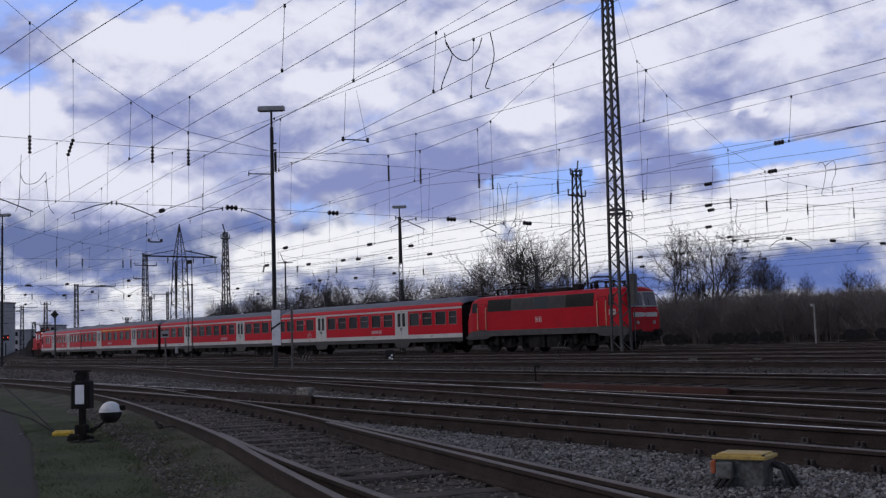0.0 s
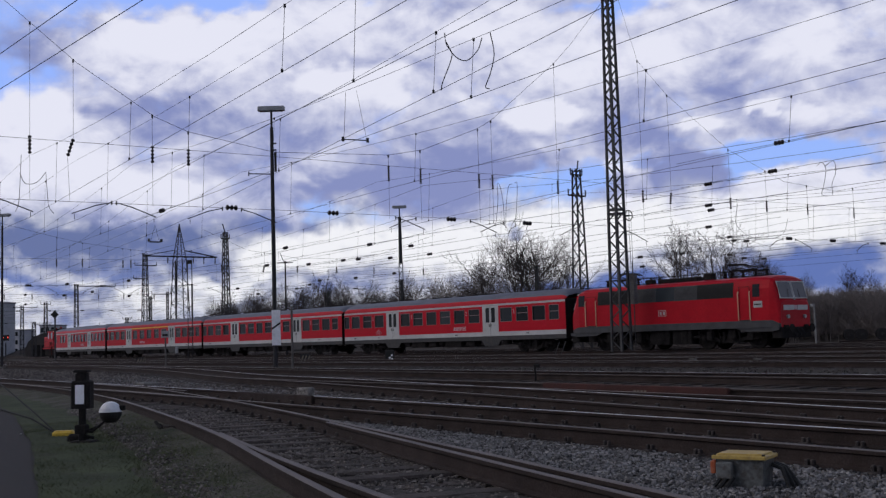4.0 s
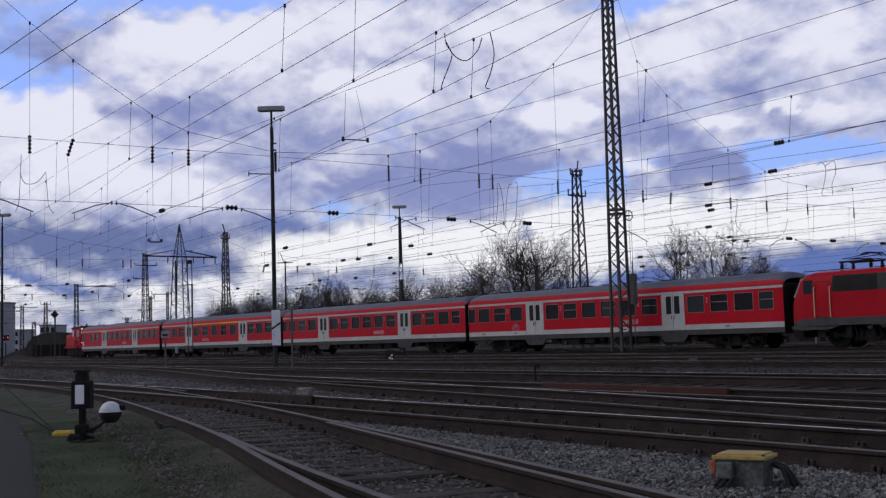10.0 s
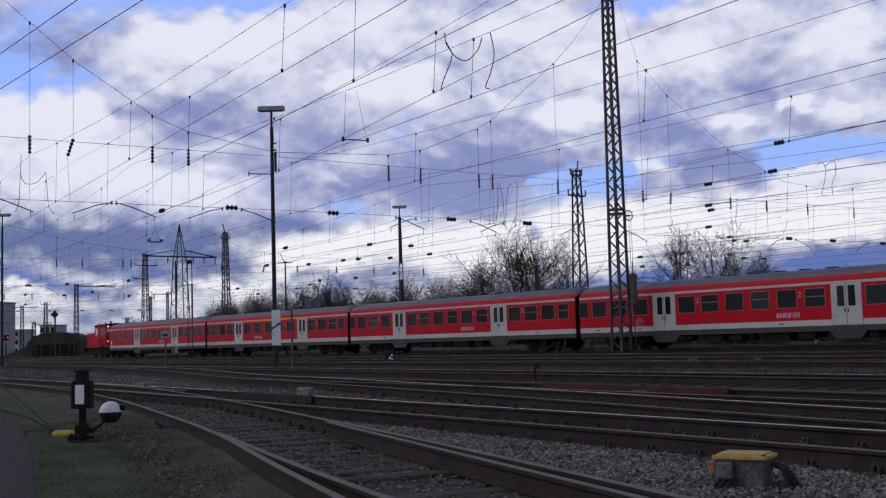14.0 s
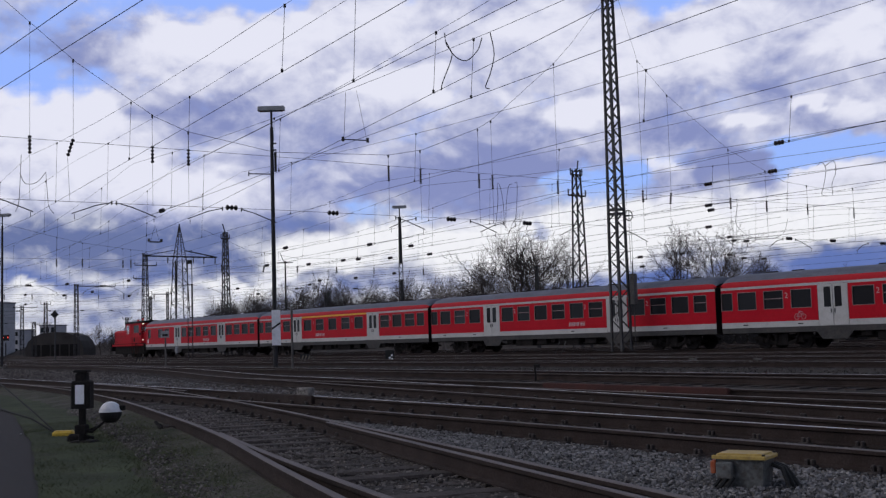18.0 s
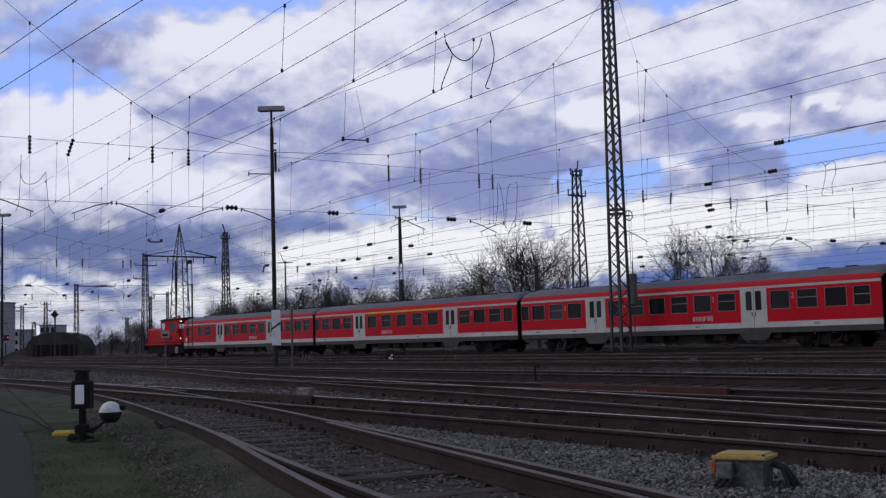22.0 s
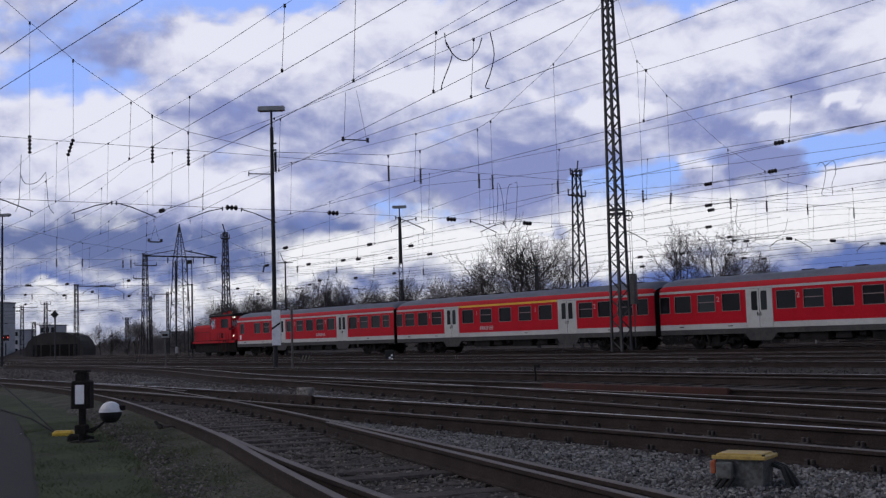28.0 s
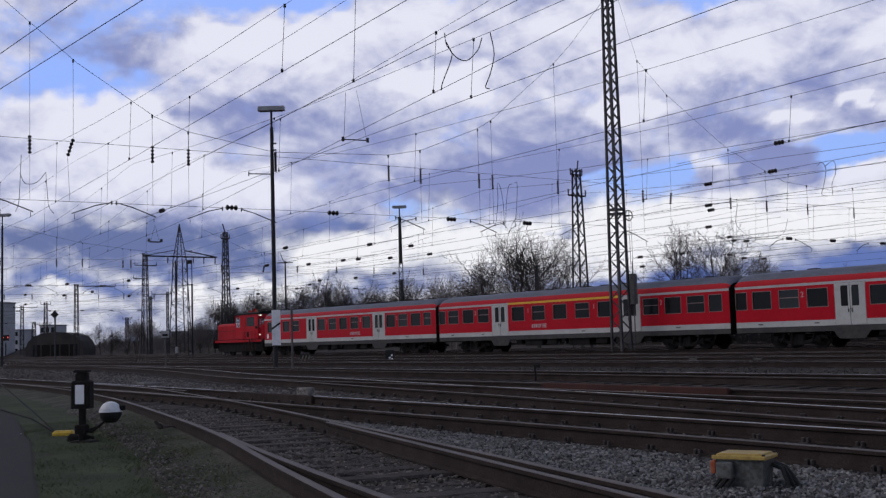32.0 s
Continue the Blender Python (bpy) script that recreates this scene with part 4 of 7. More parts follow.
def pantograph(root, x, z, up, d):
    g = Geo()
    for s in (-1, 1):
        g.box(x - 0.95, x + 0.95, s * 0.5 - 0.04, s * 0.5 + 0.04, z, z + 0.09)
        for e in (-1, 1):
            g.lathe((x + e * 0.8, s * 0.5, z - 0.32), [(0.06, 0), (0.12, 0.03), (0.06, 0.07), (0.12, 0.11), (0.06, 0.15), (0.12, 0.19), (0.06, 0.23), (0.07, 0.32)], 8)
        g.tube([(x - d * 0.8, s * 0.45, z + 0.12), (x + d * 0.95, s * 0.25, z + 0.22 + up * 0.3), (x - d * 0.75, s * 0.55, z + 0.35 + up)], 0.03, 6)
    g.tube([(x - d * 0.75, -0.95, z + 0.3 + up), (x - d * 0.75, -0.6, z + 0.42 + up), (x - d * 0.75, 0.6, z + 0.42 + up), (x - d * 0.75, 0.95, z + 0.3 + up)], 0.035, 6)
    g.tube([(x - d * 0.55, -0.95, z + 0.3 + up), (x - d * 0.55, -0.6, z + 0.42 + up), (x - d * 0.55, 0.6, z + 0.42 + up), (x - d * 0.55, 0.95, z + 0.3 + up)], 0.035, 6)
    part("pantograph", g, DARK, root, "folded dark pantograph on ribbed insulators")


def locomotive():
    """A four-axle electric locomotive, 16.75 m; x = 0 at its middle, its front towards +x."""
    root = thing("electric_locomotive", "red electric locomotive with grey skirt and folded pantographs", "locomotive")
    side = [(1.5, 1.12), (1.5, 1.5), (1.5, 2.72), (1.47, 3.2), (1.38, 3.62), (1.2, 3.76), (0.7, 3.86), (0, 3.9)]

    def section(x, wide, top):
        """Half profile narrowed to wide and cut off at the height top."""
        q = [(y * wide, 1.12 + (z - 1.12) * (top - 1.12) / 2.78) for y, z in side]
        return [(x, y, z) for y, z in q] + [(x, -y, z) for y, z in q[-2::-1]]
    stations = [(-8.02, 0.78, 2.5), (-7.9, 0.86, 2.62), (-7.42, 0.95, 3.62), (-7.15, 0.985, 3.8), (-6.7, 1, 3.9), (6.5, 1, 3.9), (6.98, 0.985, 3.84), (7.15, 0.95, 3.74), (7.42, 0.9, 2.62), (7.5, 0.84, 2.5)]
    g = Geo().loft([section(*s) for s in stations], 0, True, False)
    n = len(section(*stations[0]))
    g.f.append(tuple(range(n))), g.f.append(tuple(len(g.v) - n + i for i in range(n)))
    per = n - 1
    g.m = [1 if i < per * (len(stations) - 1) and i % per in (0, per - 1) else 0 for i in range(len(g.f))]
    body = part("body", g, [LOCORED, LOUVRE], root, "red body with a grey lower band")
    for s in (-1, 1):
        y = s * 1.5
        yb = s * 1.462
        for x0, x1, m in ((-5.48, -3.04, BLACK), (-3.03, -0.79, LOUVRE), (-0.78, 0.57, GLASS), (0.58, 2.23, LOUVRE), (2.24, 4.7, BLACK)):
            g = Geo()
            for (ya, za), (yb, zb) in (((1.512, 2.77), (1.487, 3.2)), ((1.487, 3.2), (1.408, 3.58))):
                tilt = [(x0, s * ya, za), (x1, s * ya, za), (x1, s * yb, zb), (x0, s * yb, zb)]
                g.loft([[(a, b - s * 0.05, c) for a, b, c in tilt], tilt])
            if m in (BLACK, LOUVRE):
                for k in range(9):
                    z = 2.83 + 0.08 * k
                    w = s * float(np.interp(z, (2.77, 3.2, 3.58), (1.512, 1.487, 1.408)))
                    g.box(x0 + 0.05, x1 - 0.05, min(w, w + s * 0.02), max(w, w + s * 0.02), z, z + 0.035)
            part("ventilation_grille" if m is not GLASS else "engine_room_window", g, m, root)
        for x0, x1 in ((-6.45, -5.65), (5.1, 5.75)):
            g = Geo()
            ring_frame(g, x0, x1, 1.55, 3.3, y - 0.006, y + 0.006, 0.02)
            part("cab_door", g, DARK, root)
            for xx in (x0 - 0.05, x1 + 0.05):
                part("handrail", Geo().tube([(xx, y + s * 0.02, 1.5), (xx, y + s * 0.07, 1.56), (xx, y + s * 0.07, 3.0), (xx, y, 3.06)], 0.022, 6), CREAM, root)
            part("door_sill", Geo().box(x0, x1, y - 0.03, y + 0.03, 1.5, 1.54), GREY, root)
        for x0, x1 in ((-7.15, -6.62), (5.95, 6.4)):
            g = Geo().loft([[(x0, s * (1.475 + d), 2.75), (x1, s * (1.475 + d), 2.75), (x1, s * (1.45 + d), 3.2), (x1, s * (1.41 + d), 3.42), (x0, s * (1.41 + d), 3.42), (x0, s * (1.45 + d), 3.2)] for d in (-0.02, 0.035)])
            part("cab_side_window", g, GLASS, root)
        part("side_panel", Geo().box(6.0, 6.55, y - 0.012, y + 0.012, 2.18, 2.52), WHITE, root, "white panel with a dark bar")
        part("panel_bar", Geo().box(6.06, 6.49, y - 0.016, y + 0.016, 2.32, 2.38), DARK, root)
        g = Geo()
        ring_frame(g, -0.6, -0.08, 1.97, 2.25, y - 0.01, y + 0.01, 0.028)
        g.box(-0.52, -0.4, y - 0.01, y + 0.01, 2.02, 2.2), g.box(-0.28, -0.16, y - 0.01, y + 0.01, 2.02, 2.2)
        part("framed_mark", g, WHITE, root, "white framed mark of two blocks")
    for e, nose, xb, xt in ((-1, 0.0, 7.915, 7.47), (1, 0.5, 7.925, 7.71)):
        before = set(root.children)
        for s in (-1, 1):
            lo, hi, zt = 0.05, (1.08 if e < 0 else 1.14), (3.5 if e < 0 else 3.47)
            g = Geo().loft([[(e * (xb + d), s * lo, 2.66), (e * (xb + d), s * hi, 2.66), (e * (xt + d), s * hi * 0.98, zt), (e * (xt + d), s * lo, zt)] for d in (0.0, 0.035)])
            w = part("windscreen", g, SCREENGLASS, root)
            fr = Geo()
            q = [(e * (xb + 0.025), s * lo, 2.63), (e * (xb + 0.025), s * (hi + 0.03), 2.63), (e * (xt + 0.02), s * (hi + 0.01), zt + 0.03), (e * (xt + 0.02), s * lo, zt + 0.03), (e * (xb + 0.025), s * lo, 2.63)]
            fr.tube(q, 0.042, 6)
            part("windscreen_frame", fr, WHITE, root)
            part("head_lamp", Geo().disc((e * 8.06, s * 0.72, 1.66), (1, 0, 0), 0.1, 0.1, 14), GALV, root)
            part("front_panel", Geo().box(min(e * 8.0, e * 8.06), max(e * 8.0, e * 8.06), min(s * 0.16, s * 1.02), max(s * 0.16, s * 1.02), 2.0, 2.26), WHITE, root, "white panel on the front")
        part("head_lamp", Geo().disc((e * (8.0 if e < 0 else 7.95), 0, 2.58), (1, 0, 0), 0.07, 0.1, 12), GALV, root)
        buffers(root, e * 8.03, e * 1.0)
        part("emblem", Geo().box(min(e * 8.0, e * 8.05), max(e * 8.0, e * 8.05), -0.13, 0.13, 2.02, 2.24), WORNWHITE, root, "small framed emblem between two white panels")
        part("wiper", Geo().tube([(e * (xb + 0.05), 0.5, 2.64), (e * (xb - 0.03), 0.42, 3.1)], 0.014, 5).tube([(e * (xb + 0.05), -0.5, 2.64), (e * (xb - 0.03), -0.42, 3.1)], 0.014, 5), BLACK, root)
        for s in (-1, 1):
            part("skirt", Geo().prism_y([(e * 5.1, 1.13), (e * 5.8, 0.93), (e * 7.5, 0.9), (e * 7.95, 0.98), (e * 7.95, 1.13)], s * 1.4 - 0.04, s * 1.4 + 0.04), LOUVRE, root, "grey skirt plate below the cab")
        part("buffer_beam", Geo().box(min(e * 7.4, e * 8.04), max(e * 7.4, e * 8.04), -1.3, 1.3, 0.55, 1.14, bevel=0.06), DARK, root)
        g = Geo()
        for k in range(3):
            g.tube([(e * 8.05, -0.4 + 0.4 * k, 1.0), (e * 8.3, -0.38 + 0.4 * k, 0.7), (e * 8.1, -0.36 + 0.4 * k, 0.5)], 0.04, 6)
        part("brake_hose", g, BLACK, root)
        for ob in set(root.children) - before:
            ob.location.x -= nose
        bogie(root, e * 3.95, 3.4, 0.625, LOCO_WHEEL, 5.0)
        pantograph(root, e * 4.7, 4.22, 0.0, e)
    g = Geo().box(-1.5, 1.5, -0.5, 0.5, 3.85, 4.12, bevel=0.06)
    part("roof_box", g, DARK, root)
    g = Geo()
    for x in (-2.6, -1.9, 2.1, 2.9, 3.4):
        g.lathe((x, 0.2, 3.86), [(0.07, 0), (0.14, 0.04), (0.07, 0.1), (0.14, 0.16), (0.07, 0.22), (0.13, 0.28), (0.05, 0.4)], 8)
    g.tube([(-3.8, 0.2, 4.28), (3.6, 0.2, 4.28)], 0.03, 6)
    g.box(1.9, 2.5, -0.5, -0.1, 3.85, 4.25, bevel=0.05), g.box(-2.4, -1.8, -0.6, -0.2, 3.85, 4.15, bevel=0.05)
    part("roof_conductor", g, DARK, root)
    part("horn", Geo().tube([(6.6, 0.3, 3.8), (6.6, 0.3, 4.02), (6.8, 0.3, 4.04)], 0.035, 6), DARK, root)
    for x in (-6, -2, 2, 6):
        part("roof_rail", Geo().tube([(x - 1.3, -1.15, 3.8), (x - 1.3, -1.15, 3.88), (x + 1.3, -1.15, 3.88), (x + 1.3, -1.15, 3.8)], 0.02, 5), DARK, root)
    for x0, x1 in ((-1.6, -0.1), (0.1, 1.5)):
        part("transformer_box", Geo().box(x0, x1, -1.25, 1.25, 0.3, 1.12, bevel=0.05), SOOT, root)
    for s in (-1, 1):
        for k, (x, w, z) in enumerate(((-6.6, 0.5, 0.55), (-5.0, 0.35, 0.5), (-2.6, 0.4, 0.45), (-0.9, 0.5, 0.38), (0.8, 0.45, 0.4), (2.6, 0.35, 0.5), (4.1, 0.45, 0.6), (5.3, 0.4, 0.5))):
            part("equipment_case", Geo().box(x, x + w, s * 1.18 - 0.12, s * 1.18 + 0.12, z, 1.1, bevel=0.04), SOOT, root)
        for x in (-6.0, -4.6, -3.3, -1.9, 1.9, 3.3, 4.6, 6.0):
            part("brake_rigging", Geo().tube([(x, s * 1.12, 1.05), (x + 0.18, s * 1.16, 0.6), (x + 0.05, s * 1.14, 0.28)], 0.045, 6), SOOT, root)
    for e in (-1, 1):
        for s in (-1, 1):
            part("step", Geo().box(e * 6.05 - 0.3, e * 6.05 + 0.3, s * 1.36 - 0.12, s * 1.36 + 0.12, 0.55, 0.58).box(e * 6.05 - 0.3, e * 6.05 + 0.3, s * 1.4 - 0.08, s * 1.4 + 0.08, 0.85, 0.88), DARK, root)
    return root


loco = locomotive()
TRAIN.append((loco, 8.22, 3.95))


def shunter():
    """A small diesel shunter, 10.45 m; x = 0 at its middle, its long bonnet towards -x."""
    root = thing("diesel_shunter", "weathered red diesel shunting locomotive pushing the coaches", "locomotive")
    hood = [(-1.18, 1.58), (1.18, 1.58), (1.18, 2.9), (1.05, 3.06), (0.6, 3.13), (-0.6, 3.13), (-1.05, 3.06), (-1.18, 2.9)]
    small = [(y * 0.97, 1.58 + (z - 1.58) * 0.97) for y, z in hood]
    part("bonnet", Geo().loft([[(x, y, z) for y, z in q] for x, q in ((-4.55, small), (-4.45, hood), (-0.3, hood))]), SHUNTRED, root, "red engine bonnet")
    low = [(y, 1.58 + (z - 1.58) * 0.86) for y, z in hood]
    part("rear_bonnet", Geo().loft([[(x, y, z) for y, z in q] for x, q in ((4.3, low), (4.75, low), (4.85, [(y * 0.95, 1.58 + (z - 1.58) * 0.93) for y, z in low]))]), SHUNTRED, root)
    for s in (-1, 1):
        for k in range(5):
            x = -4.2 + 0.8 * k
            part("bonnet_door", Geo().box(x, x + 0.74, s * 1.18 - 0.02, s * 1.18 + 0.02, 1.68, 2.75), SHUNTRED, root)
        part("running_board", Geo().box(-5.05, 5.05, min(s * 1.0, s * 1.34), max(s * 1.0, s * 1.34), 1.52, 1.58), DARK, root)
        part("valance", Geo().box(-5.05, 5.05, s * 1.3 - 0.02, s * 1.3 + 0.02, 1.3, 1.53), SHUNTRED, root)
        part("handrail", Geo().tube([(-4.9, s * 1.32, 1.56), (-4.9, s * 1.32, 2.4), (-0.5, s * 1.32, 2.4), (-0.5, s * 1.32, 1.56)], 0.022, 6), REDSTEEL, root)
        part("grab_rail", Geo().tube([(1.35, s * 1.46, 0.5), (1.35, s * 1.46, 2.3), (1.75, s * 1.46, 2.3), (1.75, s * 1.46, 0.5)], 0.022, 6), REDSTEEL, root)
        part("step_ladder", Geo().box(2.5, 3.0, s * 1.4 - 0.08, s * 1.4 + 0.08, 0.45, 0.48).box(2.5, 3.0, s * 1.4 - 0.08, s * 1.4 + 0.08, 0.8, 0.83).box(2.48, 2.52, s * 1.4 - 0.04, s * 1.4 + 0.04, 0.45, 1.55).box(2.98, 3.02, s * 1.4 - 0.04, s * 1.4 + 0.04, 0.45, 1.55), REDSTEEL, root)
    g = Geo()
    holes = [(-0.18, 0.75, 2.7, 3.66), (2.0, 3.6, 2.75, 3.6)]
    for s in (-1, 1):
        k = Geo()
        cells(k, [-0.3, 4.3, -0.18, 0.75, 2.0, 3.6], [1.58, 2.7, 2.75, 3.6, 3.66, 3.85], holes, 1.42, 0.06, lambda x, z: 0)
        g.add([(x, y * s, z) for x, y, z in k.v], k.f)
    g.box(-0.3, -0.24, -1.42, 1.42, 1.58, 2.6), g.box(4.24, 4.3, -1.42, 1.42, 1.58, 2.6)
    for x in (-0.27, 4.27):
        for y in (-1.39, -0.02, 1.39):
            g.box(x - 0.03, x + 0.03, y - 0.03, y + 0.03, 2.6, 3.85)
        g.box(x - 0.03, x + 0.03, -1.42, 1.42, 3.5, 3.85)
    g.m = [0] * len(g.f)
    part("cab", g, SHUNTRED, root, "red driving cab")
    for x in (-0.27, 4.27):
        for y in (-0.7, 0.7):
            part("cab_window", Geo().box(x - 0.008, x + 0.008, y - 0.66, y + 0.66, 2.6, 3.5), CLEARGLASS, root).visible_shadow = False
    for s in (-1, 1):
        for a, b, c, d in holes:
            part("cab_window", Geo().box(a, b, s * 1.39 - 0.008, s * 1.39 + 0.008, c, d), CLEARGLASS if a < 0 else GLASS, root).visible_shadow = False
    part("cab_door", Geo().box(0.95, 1.8, -1.45, -1.43, 1.65, 3.7, bevel=0.01), SHUNTRED, root)
    part("bulkhead", Geo().box(0.95, 1.0, -1.34, 1.34, 1.6, 2.6), SHUNTRED, root)
    for x0, x1, z0, z1 in ((2.1, 2.5, 1.75, 2.25), (3.75, 4.2, 2.5, 2.75)):
        part("cabinet_panel", Geo().box(x0, x1, -1.45, -1.43, z0, z1), DARK, root)
    for x in (3.2, 3.8):
        part("entry_rail", Geo().tube([(x, -1.47, 0.5), (x, -1.5, 1.6), (x, -1.47, 2.3)], 0.022, 6), REDSTEEL, root)
    for k in range(7):
        part("louvre", Geo().box(-4.4, -3.5, -1.225, -1.205, 1.78 + 0.13 * k, 1.76 + 0.13 * k), DARK, root)
    roofp = [(-1.5, 3.83), (1.5, 3.83), (1.45, 3.95), (1.0, 4.08), (0, 4.14), (-1.0, 4.08), (-1.45, 3.95)]
    part("cab_roof", Geo().prism_x(roofp, -0.45, 4.4), DARK, root, "dark curved cab roof")
    part("exhaust", Geo().tube([(0.5, 0.3, 4.08), (0.5, 0.3, 4.45)], 0.13, 10), SHUNTRED, root)
    part("roof_beacon", Geo().lathe((1.4, 0, 4.12), [(0.12, 0), (0.12, 0.12), (0.07, 0.2)], 10), ORANGE, root)
    part("roof_horn", Geo().box(0.9, 1.25, -0.6, -0.35, 4.05, 4.25, bevel=0.03), SHUNTRED, root)
    part("frame", Geo().box(-5.0, 5.0, -0.9, 0.9, 0.55, 1.54), SOOT, root)
    for s in (-1, 1):
        part("side_frame", Geo().box(-4.6, 4.6, s * 1.02 - 0.03, s * 1.02 + 0.03, 0.42, 1.5), SOOT, root)
        part("coupling_rod", Geo().box(-2.4, 2.4, s * 0.95 - 0.03, s * 0.95 + 0.03, 0.36, 0.46), SOOT, root)
    for x, z in ((4.35, 1.95), (4.55, 3.72)):
        part("lamp", Geo().disc((x, -1.25, z), (1, 0, 0), 0.05, 0.1, 12).disc((x - 0.08, -1.36, z), (0, 1, 0), 0.03, 0.06, 10), LAMPGLOW, root, "lit white lamp")
    part("lamp_post", Geo().tube([(4.55, -1.25, 1.55), (4.55, -1.25, 3.68)], 0.03, 6), SHUNTRED, root)
    for e in (-1, 1):
        part("buffer_beam", Geo().box(min(e * 4.85, e * 5.05), max(e * 4.85, e * 5.05), -1.4, 1.4, 0.75, 1.5), SOOT, root)
        buffers(root, e * 5.0, e * 0.4)
    for x in (-2.2, 0.3, 2.2):
        add_axle(LOCO_WHEEL, 0.625, root, (x, 0, 0.625))
    return root


shunt = shunter()
TRAIN.append((shunt, -4 * 26.4 - 5.3, 2.2))


# ---- masts, lamps and overhead lines ----
OLDCONCRETE = surface("grimy_concrete", (0.055, 0.052, 0.05), (0.15, 0.142, 0.136), 0.9, grain=35, blot=2, bump=0.35)
UNIT_BARS = {m: Geo().tube([(0, 0, 0), (0, 0, 1)], 1, 4).mesh("brace", m) for m in (STEEL, FARSTEEL)}


def bar(name, a, b, r, root, material=FARSTEEL):
    """A straight square bar from a to b, all on one shared mesh."""
    ob = part(name, UNIT_BARS[material], None, root)
    d = b - a
    ob.matrix_basis = Matrix.Translation(a) @ d.to_track_quat("Z", "Y").to_matrix().to_4x4() @ Matrix.Diagonal((r, r, d.length, 1))
    return ob


def lattice(root, h, wb, wt, leg=0.05, brace=0.025, panel=0.75, cross=False, z0=0.0, material=FARSTEEL):
    """Four tapering legs and zigzag bracing on each face of a steel mast."""
    def half(z):
        return (wb + (wt - wb) * (z - z0) / (h - z0)) / 2
    for sx, sy in ((-1, -1), (1, -1), (1, 1), (-1, 1)):
        part("leg", Geo().tube([(sx * half(z), sy * half(z), z) for z in (z0, h)], leg, 4), material, root)
    zs = [z0 + 0.05]
    while zs[-1] < h - 0.2:
        zs.append(min(h, zs[-1] + panel * (0.55 + 0.45 * half(zs[-1]) / (wb / 2))))
    for k in range(4):
        for i, (a, b) in enumerate(zip(zs, zs[1:])):
            for s in ((1, -1) if cross else ((1,) if (i + k // 2) % 2 else (-1,))):
                p, q = (-s * half(a), -half(a), a), (s * half(b), -half(b), b)
                c, d = math.cos(k * math.pi / 2), math.sin(k * math.pi / 2)
                bar("brace", *[Vector((c * x - d * y, d * x + c * y, z)) for x, y, z in (p, q)], brace, root, material)


def footing(root, w, top=-0.08):
    part("footing", Geo().box(-w / 2, w / 2, -w / 2, w / 2, -0.3, top, bevel=0.04), OLDCONCRETE, root, "grimy concrete footing")


def insulator_geo(p, q, r=0.075, n=5):
    """A ribbed insulator between two points."""
    p, q = Vector(p), Vector(q)
    path, rad = [], []
    for i in range(n):
        for t, k in ((0.05, 0.45), (0.3, 1.0), (0.55, 1.0), (0.8, 0.45)):
            path.append(p + (q - p) * ((i + t) / n))
            rad.append(r * k)
    return Geo().tube(path, rad, 8)


big = thing("catenary_mast", "tall dark lattice steel headspan mast with a tension wheel", "mast", pose(-45.0, 47.3, 0), group="catenary masts")
lattice(big, 22.5, 0.78, 0.38, 0.088, 0.034, 0.6, material=STEEL)
footing(big, 1.2, -0.1)
for z in (7.9, 8.15):
    w = 0.9 - 0.02 * z
    part("clamp_band", Geo().box(-w / 2, w / 2, -w / 2, w / 2, z, z + 0.12), STEEL, big)
rim = [(0.5 + 0.0 * t, 0.5 + 0.3 * math.cos(t), 7.85 + 0.3 * math.sin(t)) for t in [math.tau * k / 18 for k in range(19)]]
wheel = part("tension_wheel", Geo().tube(rim, 0.03, 6), STEEL, big)
part("wheel_spokes", Geo().tube([(0.5, 0.22, 7.85), (0.5, 0.78, 7.85)], 0.018, 5).tube([(0.5, 0.5, 7.57), (0.5, 0.5, 8.13)], 0.018, 5).tube([(0.1, 0.5, 7.85), (0.55, 0.5, 7.85)], 0.04, 6), STEEL, wheel)
for x in (0.5, 0.66):
    part("tension_rope", Geo().tube([(x, 0.5, 7.6), (x, 0.5, 4.5)], 0.012, 5), WIRE, big)
for k in range(14):
    part("tension_weight", Geo().box(0.44, 0.8, 0.36, 0.66, 2.7 + 0.125 * k, 2.815 + 0.125 * k, bevel=0.015), OLDCONCRETE, big, "grimy concrete tension weight")
part("weight_guide", Geo().tube([(0.62, 0.5, 0.2), (0.62, 0.5, 5.2)], 0.03, 6), STEEL, big)


def lattice_mast(label, x, y, h, wb, wt, arms=(), panel=0.9, leg=0.06, brace=0.035, turn=0.0):
    root = thing("catenary_mast", label, "mast", pose(x, y, 0, 0, 0, turn), group="catenary masts")
    lattice(root, h, wb, wt, leg, brace, panel)
    footing(root, wb + 0.4)
    for z, a, b, axis in arms:
        ends = [(a, 0, z), (b, 0, z)] if axis == "x" else [(0, a, z), (0, b, z)]
        part("crossarm", Geo().tube(ends, 0.07, 4), FARSTEEL, root)
        for e in ends:
            part("insulator", insulator_geo(e, (e[0], e[1], e[2] + 0.5), 0.07, 4), CERAMIC, root)
    return root


mb = lattice_mast("tapering lattice mast with a short crossarm behind the train", -60.6, 59.5, 13.6, 1.0, 0.4, ((11.6, -0.9, 0.9, "y"), (13.2, -0.6, 0.6, "y")), leg=0.07, brace=0.04)
part("top_spike", Geo().tube([(0, 0.1, 13.5), (0, 0.25, 14.3)], 0.05, 5), FARSTEEL, mb)
mc = lattice_mast("slender lattice mast in front of bare trees", -109.9, 54.6, 13.3, 0.85, 0.36, ((12.6, -0.5, 0.5, "y"),), leg=0.07, brace=0.04)
